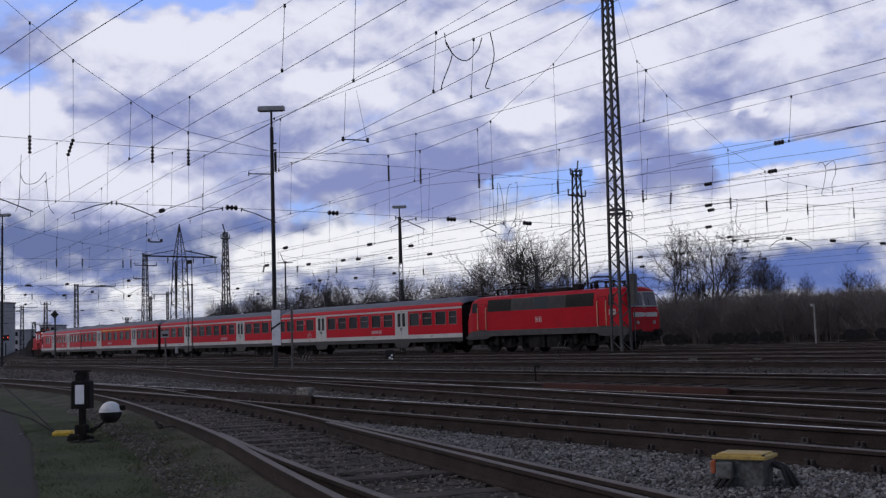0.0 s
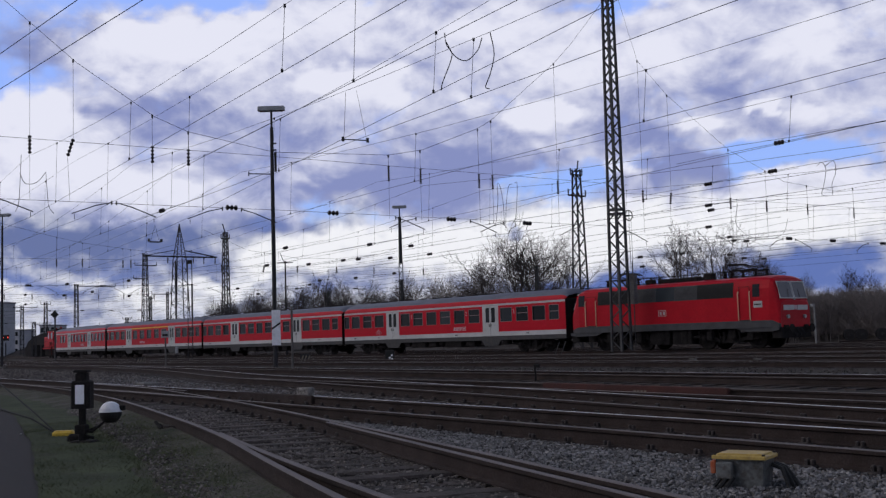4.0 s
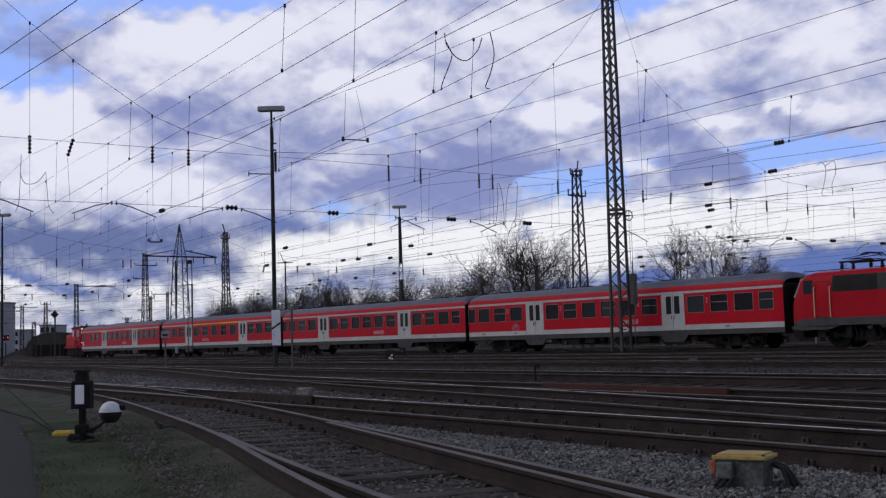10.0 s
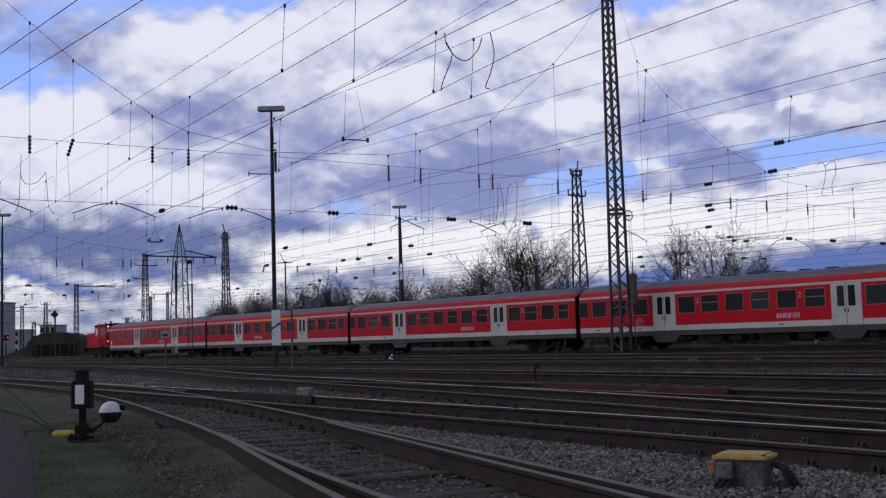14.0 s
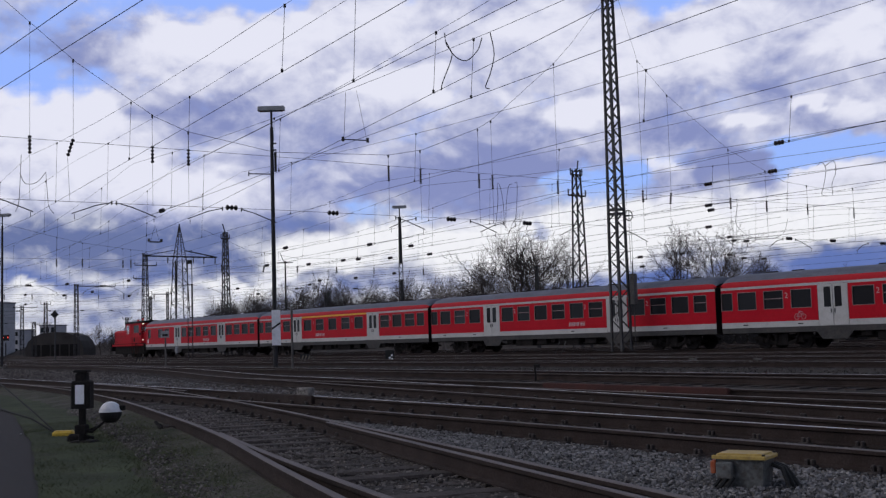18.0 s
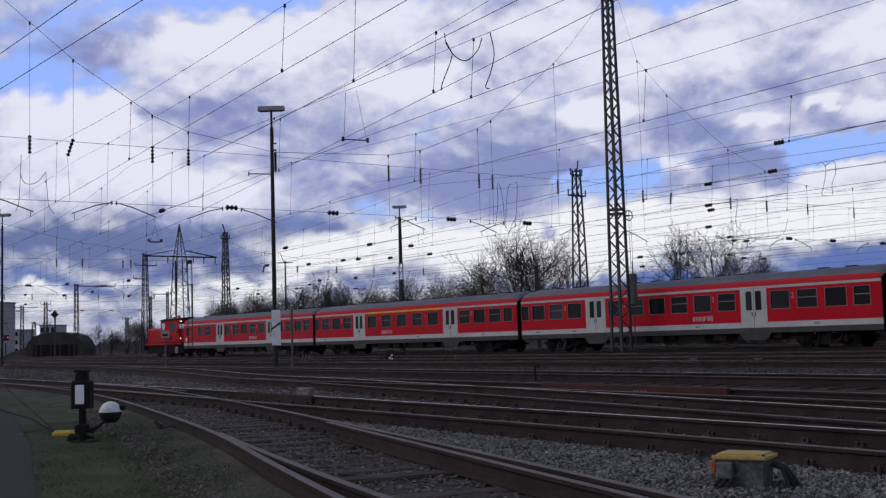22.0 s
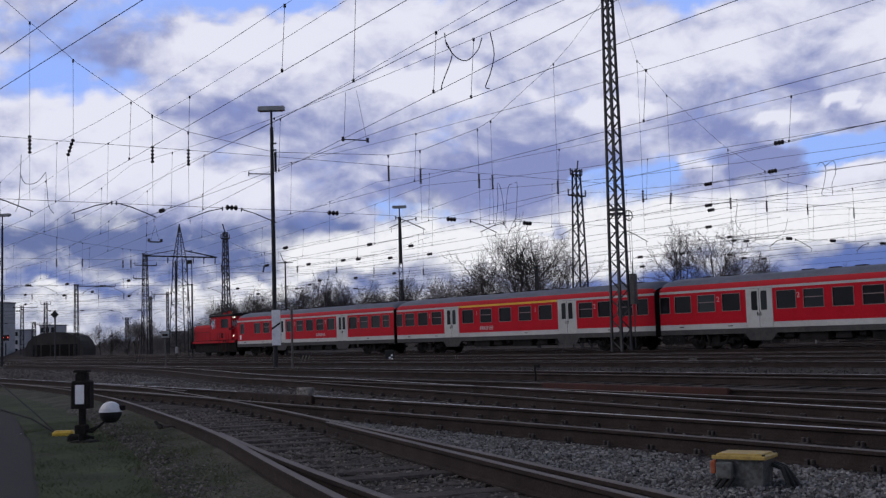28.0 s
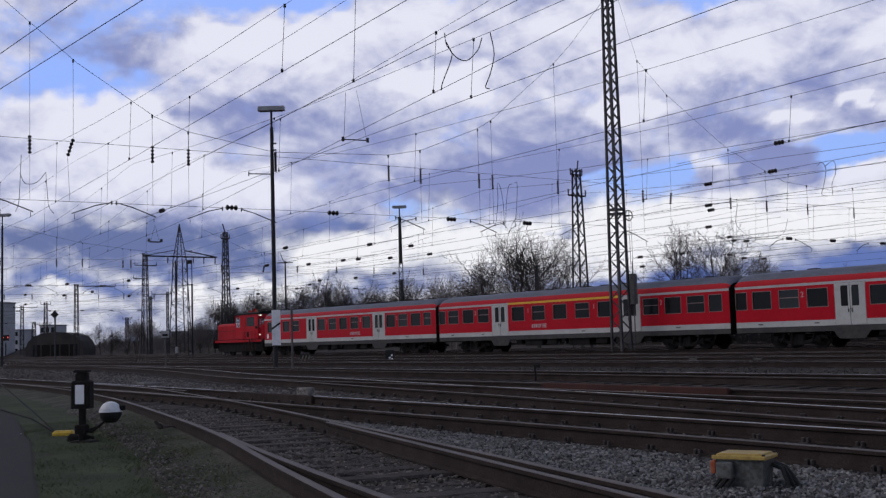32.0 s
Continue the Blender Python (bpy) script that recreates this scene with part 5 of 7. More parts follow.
part("top_spike", Geo().tube([(0, 0, 13.2), (0, -0.3, 14.2)], 0.06, 5), FARSTEEL, mc)
lattice_mast("lattice mast with a crossarm near the far end of the yard", -159.5, 66.0, 15.2, 1.0, 0.5, ((13.4, -1.6, 1.8, "y"), (11.4, -1.8, 0.2, "y")), leg=0.075, brace=0.045)
for x, y, h, a, b in ((-199.6, 69.6, 12.9, 0, 7.2), (-233.4, 75.0, 11.1, -1, 1), (-212.2, 66, 6.5, 0, 3.2), (-265.9, 80, 11.7, -2, 3.5), (-150, 92, 9, -0.5, 0.5), (-290, 78, 10, -1, 4), (-240, 95, 8, -1, 1)):
    lattice_mast("far lattice mast against the sky", x, y, h, 0.75, 0.5, ((h - 0.4, a, b, "y"),), panel=1.1, leg=0.075, brace=0.04)
for x, y, h, a, b in ((-172.3, 72.2, 9.4, -0.4, 0.4), (-165.9, 72.3, 9.8, -2.6, 0.5)):
    lattice_mast("slim lattice mast beside the power pylon", x, y, h, 0.34, 0.26, ((h - 0.4, a, b, "y"),), panel=1.0, leg=0.05, brace=0.03)
# Pair of tall rails that stands before the coaches.
twin = thing("catenary_mast", "narrow double-channel mast with a box on top", "mast", pose(-102.9, 47.2, 0, 0, 0, -25), group="catenary masts")
for s in (-1, 1):
    part("channel", Geo().box(-0.05, 0.05, s * 0.21 - 0.04, s * 0.21 + 0.04, -0.2, 9.4), FARSTEEL, twin)
for k in range(4):
    part("batten", Geo().box(-0.04, 0.04, -0.17, 0.17, 0.5 + 2.2 * k, 0.58 + 2.2 * k), FARSTEEL, twin)
part("cap", Geo().box(-0.1, 0.1, -0.24, 0.24, 9.2, 9.6), FARSTEEL, twin)

pylon = thing("power_pylon", "pointed lattice power pylon with one wide crossarm", "pylon", pose(-183.5, 82.3, 0))
lattice(pylon, 16.5, 3.0, 1.7, 0.09, 0.05, 1.3)
for sx, sy in ((-1, -1), (1, -1), (1, 1), (-1, 1)):
    part("spire_leg", Geo().tube([(sx * 0.85, sy * 0.85, 16.5), (0, 0, 22.7)], 0.07, 4), FARSTEEL, pylon)
for k in range(7):
    w0, w1, z0, z1 = 0.85 * (1 - k / 7), 0.85 * (1 - (k + 1) / 7), 16.5 + 6.2 * k / 7, 16.5 + 6.2 * (k + 1) / 7
    for s in (-1, 1):
        bar("brace", Vector((-s * w0, -w0, z0)), Vector((s * w1, -w1, z1)), 0.04, pylon)
        bar("brace", Vector((w0, -s * w0, z0)), Vector((w1, s * w1, z1)), 0.04, pylon)
g = Geo()
for s in (-1, 1):
    g.tube([(s * 0.4, -6.4, 16.9), (s * 0.4, 7.0, 16.9)], 0.09, 4)
    g.tube([(s * 0.3, -6.4, 16.95), (s * 0.3, -1, 18.0)], 0.06, 4), g.tube([(s * 0.3, 7.0, 16.95), (s * 0.3, 1, 18.0)], 0.06, 4)
part("crossarm", g, FARSTEEL, pylon)
for y in (-6.2, -2.2, 2.6, 4.6, 6.8):
    part("insulator_string", insulator_geo((0, y, 16.8), (0, y, 15.7), 0.14, 6), CERAMIC, pylon)
for y in (-2.6, 2.9):
    part("side_pole", Geo().tube([(1.5, y * 0.55, -0.2), (1.5, y * 0.55, 16.0 if y < 0 else 12)], 0.16, 6), FARSTEEL, pylon)


def lamp_post(label, x, y, h, lat=0.0, wide=1.2):
    """A yard lamp on a slim post: a flat double head across the line of sight of the yard road."""
    root = thing("yard_lamp", label, "lamp post", pose(x, y, 0, 0, 0, 52.5), group="yard lamps")
    if lat:
        lattice(root, lat, 0.42, 0.3, 0.04, 0.025, 0.45)
        part("post", Geo().tube([(0, 0, lat - 0.1), (0, 0, h - 0.9)], [0.16, 0.12], 8), FARSTEEL, root)
    else:
        part("post", Geo().tube([(0, 0, -0.2), (0, 0, h * 0.5), (0, 0, h - 0.9)], [0.105, 0.09, 0.075], 10), FARSTEEL, root)
    part("neck", Geo().tube([(0, 0, h - 1.0), (0, 0, h - 0.1)], 0.05, 8), FARSTEEL, root)
    head = part("head", Geo().box(-wide / 2, wide / 2, -0.16, 0.16, h - 0.14, h + 0.06, bevel=0.04), GALV, root, "flat grey lamp head")
    part("lamp_glass", Geo().box(-wide / 2 + 0.08, wide / 2 - 0.08, -0.12, 0.12, h - 0.17, h - 0.14), PALEGLASS, head)
    footing(root, 0.6)
    return root


near_lamp = lamp_post("tall yard lamp with a flat double head and a white board", -43.6, 24.0, 11.55)
for z in (9.9, 9.6):
    part("cable_clip", Geo().box(0.08, 0.2, -0.03, 0.03, z, z + 0.06), FARSTEEL, near_lamp)
b = part("marker_board", Geo().box(-0.19, 0.19, -0.2, -0.17, 0.95, 2.5), CLEANWHITE, near_lamp, "white marker board with a black slanting band")
b.matrix_basis = pose(0.08, 0, 0)
part("band", Geo().prism_y([(-0.19, 1.62), (-0.19, 1.72), (0.19, 1.98), (0.19, 1.88)], -0.206, -0.199), BLACK, b)
part("bracket_arm", Geo().tube([(-1.05, 0, 8.6), (0, 0, 8.55)], 0.025, 6).tube([(-1.05, 0, 8.5), (-1.05, 0, 8.7)], 0.03, 6), FARSTEEL, near_lamp)
part("switch_box", Geo().box(0.1, 0.2, -0.06, 0.06, 8.65, 9.55, bevel=0.02), FARSTEEL, near_lamp)
lamp_post("yard lamp on a lattice post behind the coaches", -75.7, 53.6, 12.2, 7.5, 1.2)
lamp_post("yard lamp with a flat double head at the yard's end", -88.4, 25.1, 11.6, 0, 1.3)

HEADS = [20.0, -43.6, -105.0, -168.0, -240.0]
CONTACT, TOP = 6.15, 8.55


def overhead_line(ys, droppers=True, r=0.011, detail=2, sag=1.2):
    """A contact wire and its sagging carrier through the plan points at the headspans, with droppers."""
    root = thing("overhead_line", "sagging overhead line of carrier, contact wire and droppers", "overhead line", group="overhead lines")
    pts = list(zip(HEADS, ys))
    part("contact_wire", Geo().tube([(x, y, CONTACT) for x, y in pts], r, 4), WIRE, root)
    path = []
    for (xa, ya), (xb, yb) in zip(pts, pts[1:]):
        for k in range(12):
            u = k / 12
            path.append((xa + (xb - xa) * u, ya + (yb - ya) * u, TOP - 4 * sag * u * (1 - u)))
    part("carrier_wire", Geo().tube(path + [(*pts[-1], TOP)], r * 0.85, 4), WIRE, root)
    if droppers:
        for i, ((xa, ya), (xb, yb)) in enumerate(zip(pts, pts[1:])):
            for u in ((0.08, 0.22, 0.41, 0.6, 0.77, 0.92) if i < detail else ()):
                x, y, z = xa + (xb - xa) * u, ya + (yb - ya) * u, TOP - 4 * sag * u * (1 - u)
                part("dropper", Geo().tube([(x - 0.15, y, CONTACT), (x, y, z)], 0.0055, 4).box(x - 0.018, x + 0.018, y - 0.018, y + 0.018, z - 0.05, z + 0.02).box(x - 0.168, x - 0.132, y - 0.018, y + 0.018, CONTACT - 0.02, CONTACT + 0.05), WIRE, root)
    return root


LINES = [(5.74, 13.38, 17.2, 20, 24), (6.95, 15.26, 19.2, 22, 26), (11.0, 17.55, 24.0, 27, 30), (5.7, 19.4, 29.6, 32, 34), (17.1, 22.5, 28.2, 33, 36), (21.1, 29.6, 34.7, 38, 40), (32.0, 32.4, 37.2, 40, 42), (36.2, 36.2, 41.2, 43, 45), (41.1, 41.3, 44.0, 46, 48), (50.4, 50.0, 50.4, 51, 52), (52.0, 51.7, 53.0, 53, 54), (55.6, 57.3, 57, 57, 58), (61, 60.8, 61, 61, 61), (66, 65.5, 66, 66, 66), (71, 71, 71, 71, 71), (77, 78, 78, 78, 78)]
for k, ys in enumerate(LINES):
    overhead_line(ys, True, 0.0066 if k < 6 else 0.0085, 2 if k < 9 else 1, 0.7 if k == 1 else 1.2)
feeder = thing("overhead_line", "pair of plain feeder wires over the siding", "overhead line", group="overhead lines")
for ya, yb in ((4.76, 6.21), (5.65, 6.94)):
    part("feeder_wire", Geo().tube([(-60, ya, CONTACT), (15, yb, CONTACT)], 0.0085, 4), WIRE, feeder)


def headspan(x, top, upper, lower, supports, label, r=0.010):
    """Wires strung across the tracks: a sagging cross wire, two straight ones, and hangers with insulators."""
    root = thing("headspan", label, "headspan", group="headspans")
    part("cross_wire", Geo().tube([(x, y, z) for y, z in top], r, 4), WIRE, root)
    y0, y1 = top[0][0], top[-1][0]
    for z in (upper, lower):
        part("span_wire", Geo().tube([(x, y0, z - 0.25), (x, (y0 + y1) / 2, z), (x, y1, z + 0.1)], r * 0.9, 4), WIRE, root)
    ty, tz = [p[0] for p in top], [p[1] for p in top]
    for i, y in enumerate(supports):
        z = float(np.interp(y, ty, tz))
        lean = 0.28 if i == 1 else 0.0
        part("hanger", Geo().tube([(x, y, z), (x, y, upper)], 0.008, 4).box(x - 0.028, x + 0.028, y - 0.028, y + 0.028, z - 0.12, z + 0.02), WIRE, root)
        part("insulator", insulator_geo((x, y, upper + 0.02), (x + lean * 0.5, y - lean, upper - 0.74), (0.075 if i < 4 else 0.066) * (1 + max(0.0, -x - 45) / 160), 5 if i < 4 else 9), CERAMIC, root)
        part("lower_hanger", Geo().tube([(x + lean * 0.5, y - lean, upper - 0.74), (x, y - lean * 0.5, lower - 0.1)], 0.007, 4), WIRE, root)
        s = 1 if i % 2 else -1
        part("steady_arm", Geo().tube([(x, y + s * 1.55, lower - 0.05), (x, y + s * 0.9, lower - 0.2), (x + 0.1, y - s * 0.1, CONTACT + 0.22)], 0.022, 6).tube([(x, y + s * 1.55, lower + 0.02), (x, y + s * 1.55, lower - 0.15)], 0.03, 5).tube([(x + 0.1, y, CONTACT + 0.22), (x + 0.1, y, CONTACT)], 0.012, 4), STEEL, root)
    for a, b in zip(supports[3:], supports[4:]):
        if b - a > 2.5:
            part("span_insulator", insulator_geo((x, (a + b) / 2 - 0.3, lower), (x, (a + b) / 2 + 0.3, lower), 0.115, 3), CERAMIC, root)
    return root


headspan(-43.6, [(1, 24.5), (10.5, 16.2), (12.4, 14.6), (13.6, 13.7), (15.2, 12.5), (18.5, 10.6), (20, 10.1), (24.1, 9.55), (30.3, 9.9), (32.3, 10.3), (35.9, 11.7), (36.8, 12.2), (41.4, 15.8), (42.7, 17.0), (46.9, 21.5)], 9.35, 6.95, [13.4, 15.1, 18.4, 20.0, 24.0, 30.3, 32.2, 35.9, 36.8, 41.4], "headspan of sagging cross wires with hanging insulators")
headspan(-44.6, [(47.6, 21.2), (49.2, 17.2), (51.7, 15.4), (57.3, 12.5), (63, 10.8), (69, 10.5), (75, 11.5), (83, 15)], 9.4, 7.0, [49.2, 51.7, 57.3, 61, 65.5, 71, 78], "headspan of sagging cross wires with hanging insulators")
headspan(-105, [(12, 18), (29.6, 12.8), (34.75, 11.67), (37.2, 11.2), (41.2, 10.75), (44, 10.5), (49, 10.3)], 9.6, 7.1, [17.1, 19.3, 24, 29.6, 34.75, 37.2, 41.2, 42.0], "far headspan across the yard tracks", 0.012)
headspan(-105.6, [(50, 13), (55, 11), (61, 10.3), (66, 10.3), (72, 11), (80, 13.5)], 9.4, 7.0, [52, 57, 61, 66, 71, 78], "far headspan across the yard tracks", 0.012)
headspan(-168, [(15, 15), (30, 11.8), (45, 10.3), (60, 11), (74, 13)], 9.4, 7.0, [20, 24, 28, 33, 38, 43, 48, 52, 57, 62, 66, 71], "far headspan across the yard tracks", 0.015)
headspan(-240, [(10, 14), (30, 11), (50, 10.3), (80, 13)], 9.4, 7.0, [24, 30, 36, 42, 48, 54, 60, 66, 72], "far headspan across the yard tracks", 0.017)


def jumper(label, paths):
    root = thing("jumper_cable", label, "cable", group="jumper cables")
    for p in paths:
        pts = [Vector(q) for q in p]
        pts = [2 * pts[0] - pts[1]] + pts + [2 * pts[-1] - pts[-2]]
        out = []
        for i in range(1, len(pts) - 2):
            a, b, c, d = pts[i - 1:i + 3]
            for k in range(5):
                t = k / 5
                out.append(0.5 * (2 * b + (c - a) * t + (2 * a - 5 * b + 4 * c - d) * t * t + (3 * b - a - 3 * c + d) * t ** 3))
        part("cable", Geo().tube(out + [pts[-2]], 0.011, 5), WIRE, root)
    return root


jumper("looped jumper cable between two overhead lines", [[(-18, 14.02, 7.36), (-18, 14.06, 7.11), (-18, 14.2, 6.9), (-18, 13.93, 6.3), (-18, 13.89, 6.13)], [(-18, 14.06, 7.17), (-18, 14.24, 6.92), (-18, 14.57, 6.84), (-18, 14.89, 7.1), (-18, 15.03, 7.4)], [(-17.3, 14.67, 7.3), (-17.3, 14.76, 6.86), (-17.3, 14.64, 6.43), (-17.3, 14.5, 6.14), (-17.3, 14.6, 6.1)]])
jumper("looped jumper cable near the headspan", [[(-42, 12.6, 8.3), (-42, 12.55, 7.11), (-42, 12.51, 6.5), (-42, 12.4, 6.15)], [(-42, 12.55, 7.6), (-42, 12.75, 7.23), (-42, 13.17, 7.3), (-42, 13.5, 7.7)], [(-42, 13.5, 7.7), (-42, 13.56, 6.9), (-42, 13.62, 6.4), (-42, 13.8, 6.15)]])
jumper("looped jumper cable on the far overhead line", [[(-26.1, 39.1, 7.5), (-26, 39.3, 7.65), (-25.95, 39.5, 7.4), (-26, 39.4, 6.8), (-26, 39.2, 6.35), (-26, 39.6, 6.3)], [(-26, 39.5, 7.5), (-25.9, 40.0, 7.75), (-25.9, 40.1, 7.3), (-25.9, 39.8, 6.8), (-25.9, 39.8, 6.35)]])
jumper("three hanging jumper loops on an overhead line", [[(-39.74, 33.5, 6.43), (-39.68, 33.58, 6.25), (-39.55, 33.66, 7.3), (-39.58, 33.69, 8.18), (-39.5, 33.79, 8.05), (-39.43, 33.88, 7.3), (-39.4, 33.9, 6.22)], [(-39.37, 33.94, 6.2), (-39.33, 34.0, 7.3), (-39.24, 34.09, 8.06), (-39.13, 34.21, 8.16)], [(-39.07, 34.28, 6.18), (-39.0, 34.36, 7.3), (-38.97, 34.39, 8.17), (-39.05, 34.3, 8.2)]])
jumper("hanging jumper cable between carrier wires", [[(-40, 52, 8.2), (-40.2, 52.1, 7.0), (-40.3, 54.0, 6.3), (-40.3, 56.4, 6.6), (-40.2, 57, 7.6)]])
def section_insulator(x, y, z):
    half = Vector((0.2 + 0.001 * abs(x), -0.02, 0))
    p, q = Vector((x, y, z)) - half, Vector((x, y, z)) + half
    ins = thing("section_insulator", "dark ribbed insulator strung in a wire", "insulator", geo=insulator_geo(p, q, 0.085 + 0.0003 * abs(x), 3), material=CERAMIC, group="section insulators")
    d = (q - p).normalized()
    part("tie_wire", Geo().tube([p - d * 5, p], 0.008, 4).tube([q, q + d * 5], 0.008, 4), WIRE, ins)


for where in ((-33.6, 41.6, 7.9), (-37.7, 46.6, 7.6), (-38.5, 47.8, 7.5), (-41.4, 51.1, 7.0), (-24.1, 33.9, 7.7), (-27.4, 38.0, 7.4), (-56.0, 61.2, 6.6), (-61.7, 67.6, 6.4), (-54.5, 64.1, 6.8), (-61.3, 72.8, 6.6), (-46.9, 60.0, 7.2), (-47.8, 61.6, 7.1), (-47.8, 62.9, 7.1), (-54.1, 69.1, 6.8), (-55.3, 72.4, 6.7), (-55.2, 74.8, 6.7), (-47.05, 20.28, 7.12)):
    section_insulator(*where)
for x, y in ((-62.2, 35.1), (-58.4, 39.0), (-58.4, 42.2), (-76.5, 41.5), (-74.6, 44.1), (-70.4, 44.6), (-69.1, 45.1), (-67.4, 46.8), (-63.6, 47.6)):
    section_insulator(x, y, 7.1)
for x, y in ((-86.5, 56.1), (-80.1, 56.0), (-91.0, 55.0), (-97.3, 57.6), (-105.0, 53.5), (-116.0, 61.7), (-93.5, 37.2), (-120.6, 48.0), (-112.3, 40.8), (-119.4, 40.3), (-99.0, 33.7), (-118.2, 35.9), (-142.2, 43.2), (-104.4, 60.2)):
    section_insulator(x, y, 6.9)
trapeze = thing("wire_spreader", "short bar hung on two wires below a line", "wire fitting")
part("bar", Geo().tube([(-28, 17.84, 7.06), (-28, 18.7, 7.1)], 0.018, 6).box(-28.03, -27.97, 17.8, 17.86, 7.0, 7.14).box(-28.03, -27.97, 18.68, 18.74, 7.04, 7.18), WIRE, trapeze)
for a, b in (((-28, 17.86, 7.06), (-28, 17.96, 8.52)), ((-28, 18.68, 7.1), (-28, 18.35, 8.6))):
    part("hanger", Geo().tube([a, b], 0.006, 4), WIRE, trapeze)
hanging = thing("hanging_fitting", "small dark fitting hung on two wires below a line", "wire fitting", pose(-71.0, 30.1, 8.1) @ Matrix.Scale(0.6, 4))
part("frame", Geo().box(-0.2, 0.2, -0.6, 0.6, -0.06, 0.06, bevel=0.03).box(-0.1, 0.1, -0.85, -0.6, 0.0, 0.35).box(-0.1, 0.1, 0.6, 0.85, 0.0, 0.35), STEEL, hanging)
part("hanger", Geo().tube([(0, -0.5, 0.1), (0, 0, 1.9)], 0.015, 4).tube([(0, 0.5, 0.1), (0, 0, 1.9)], 0.015, 4), WIRE, hanging)


# ---- bare trees and scrub ----
def grown_tree(seed, h, stems, trunk, limbs, reach, kids, rise=0.12, open_by=38.0, fan=(12, 50), twig_r=0.014, stem_r=0.016, base_wide=0.0, twig_material=None):
    """A bare tree that forks from trunk to limbs, branches and twigs; gives the mesh of trunk and limbs and that of the twigs."""
    rng = random.Random(seed)
    wood, twigs = Geo(), Geo()

    def shake(k):
        return Vector((rng.gauss(0, k), rng.gauss(0, k), rng.gauss(0, k)))

    def branch(p, d, length, r, level):
        n = 5 if level < 2 else 3
        pts, ways = [p], []
        for k in range(n):
            d = (d + shake(0.07 + 0.035 * level) + Vector((0, 0, rise))).normalized()
            p = p + d * (length / n)
            pts.append(p)
            ways.append(d)
        r1 = max(twig_r * 0.5, r * 0.45)
        thick = r > twig_r * 3.5
        (wood if thick else twigs).tube(pts, [r + (r1 - r) * k / n for k in range(n + 1)], 5 if thick else 3, caps=False)
        if level > len(kids):
            return
        count = limbs if level == 0 else kids[level - 1]
        first = (0.5, 0.42, 0.3)[min(level, 2)]
        turn = rng.uniform(0, math.tau)
        for j in range(count):
            u = first + (1 - first) * (j + rng.random()) / count
            i = min(n - 1, int(u * n))
            at = pts[i].lerp(pts[i + 1], u * n - i)
            turn += 2.4 + rng.uniform(-0.5, 0.5)
            a = ways[i].orthogonal().normalized()
            side = math.cos(turn) * a + math.sin(turn) * ways[i].cross(a)
            lean = radians(open_by * rng.uniform(0.6, 1.35)) if level else radians(fan[1] + (fan[0] - fan[1]) * (j + rng.random()) / count)
            way = math.cos(lean) * ways[i] + math.sin(lean) * side
            if level == 0:
                size = reach * h * rng.uniform(0.8, 1.1)
            else:
                size = length * rng.uniform(0.42, 0.64) * (1.15 - 0.45 * u)
            branch(at, way, size, max(twig_r, (r + (r1 - r) * u) * 0.6), level + 1)
        branch(pts[-1], ways[-1], length * 0.42 if level else reach * h * 0.9, max(twig_r, r1), level + 1)

    for s in range(stems):
        foot = Vector((rng.uniform(-base_wide, base_wide) * h, rng.uniform(-base_wide, base_wide) * h * 0.6, -0.02 * h))
        way = Vector((rng.uniform(-0.14, 0.14), rng.uniform(-0.14, 0.14), 1)).normalized() if stems > 1 else Vector((0.03, 0, 1)).normalized()
        branch(foot, way, trunk * h * rng.uniform(0.8, 1.1), stem_r * h, 0)
    heights = sorted(v[2] for v in twigs.v)
    top = heights[int(0.985 * len(heights))]
    for g in (wood, twigs):
        g.v = [(x * h / top, y * h / top, z * h / top) for x, y, z in g.v]
    return wood.mesh("trunk", BARK), twigs.mesh("crown", twig_material or TWIG)


KINDS = {
    "spreading": grown_tree(4, 14, 1, 0.24, 8, 0.44, (7, 5, 4), 0.03, 44, (12, 54), 0.014, 0.017),
    "broad": grown_tree(11, 14, 1, 0.2, 13, 0.46, (9, 6, 4), 0.02, 42, (4, 64), 0.0145, 0.019),
    "tall": grown_tree(23, 12, 1, 0.38, 7, 0.36, (6, 5, 3), 0.07, 42, (10, 44), 0.014, 0.013),
    "shrub": grown_tree(31, 7, 9, 0.3, 5, 0.38, (5, 4), 0.09, 36, (8, 40), 0.012, 0.006, 0.36, SCRUB),
    "thicket": grown_tree(37, 6, 13, 0.26, 5, 0.38, (5, 4), 0.07, 40, (8, 48), 0.012, 0.006, 0.55, SCRUB),
    "distant": grown_tree(52, 14, 1, 0.22, 9, 0.44, (7, 5, 3), 0.04, 44, (6, 54), 0.018, 0.018),
    "distant_tall": grown_tree(58, 14, 1, 0.3, 8, 0.40, (6, 5, 3), 0.06, 42, (8, 44), 0.02, 0.014)}


def bare_tree(kind, x, y, h, turn, label, name="bare_tree", group="bare trees"):
    ref = {"spreading": 14, "broad": 14, "tall": 12, "shrub": 7, "thicket": 6, "distant": 14, "distant_tall": 14}[kind]
    root = thing(name, label, "tree" if name == "bare_tree" else "shrub", pose(x, y, -0.2, 0, 0, turn), group=group)
    for nm, me in zip(("trunk", "crown"), KINDS[kind]):
        ob = part(nm, me, None, root)
        ob.scale = (h / ref,) * 3
    return root


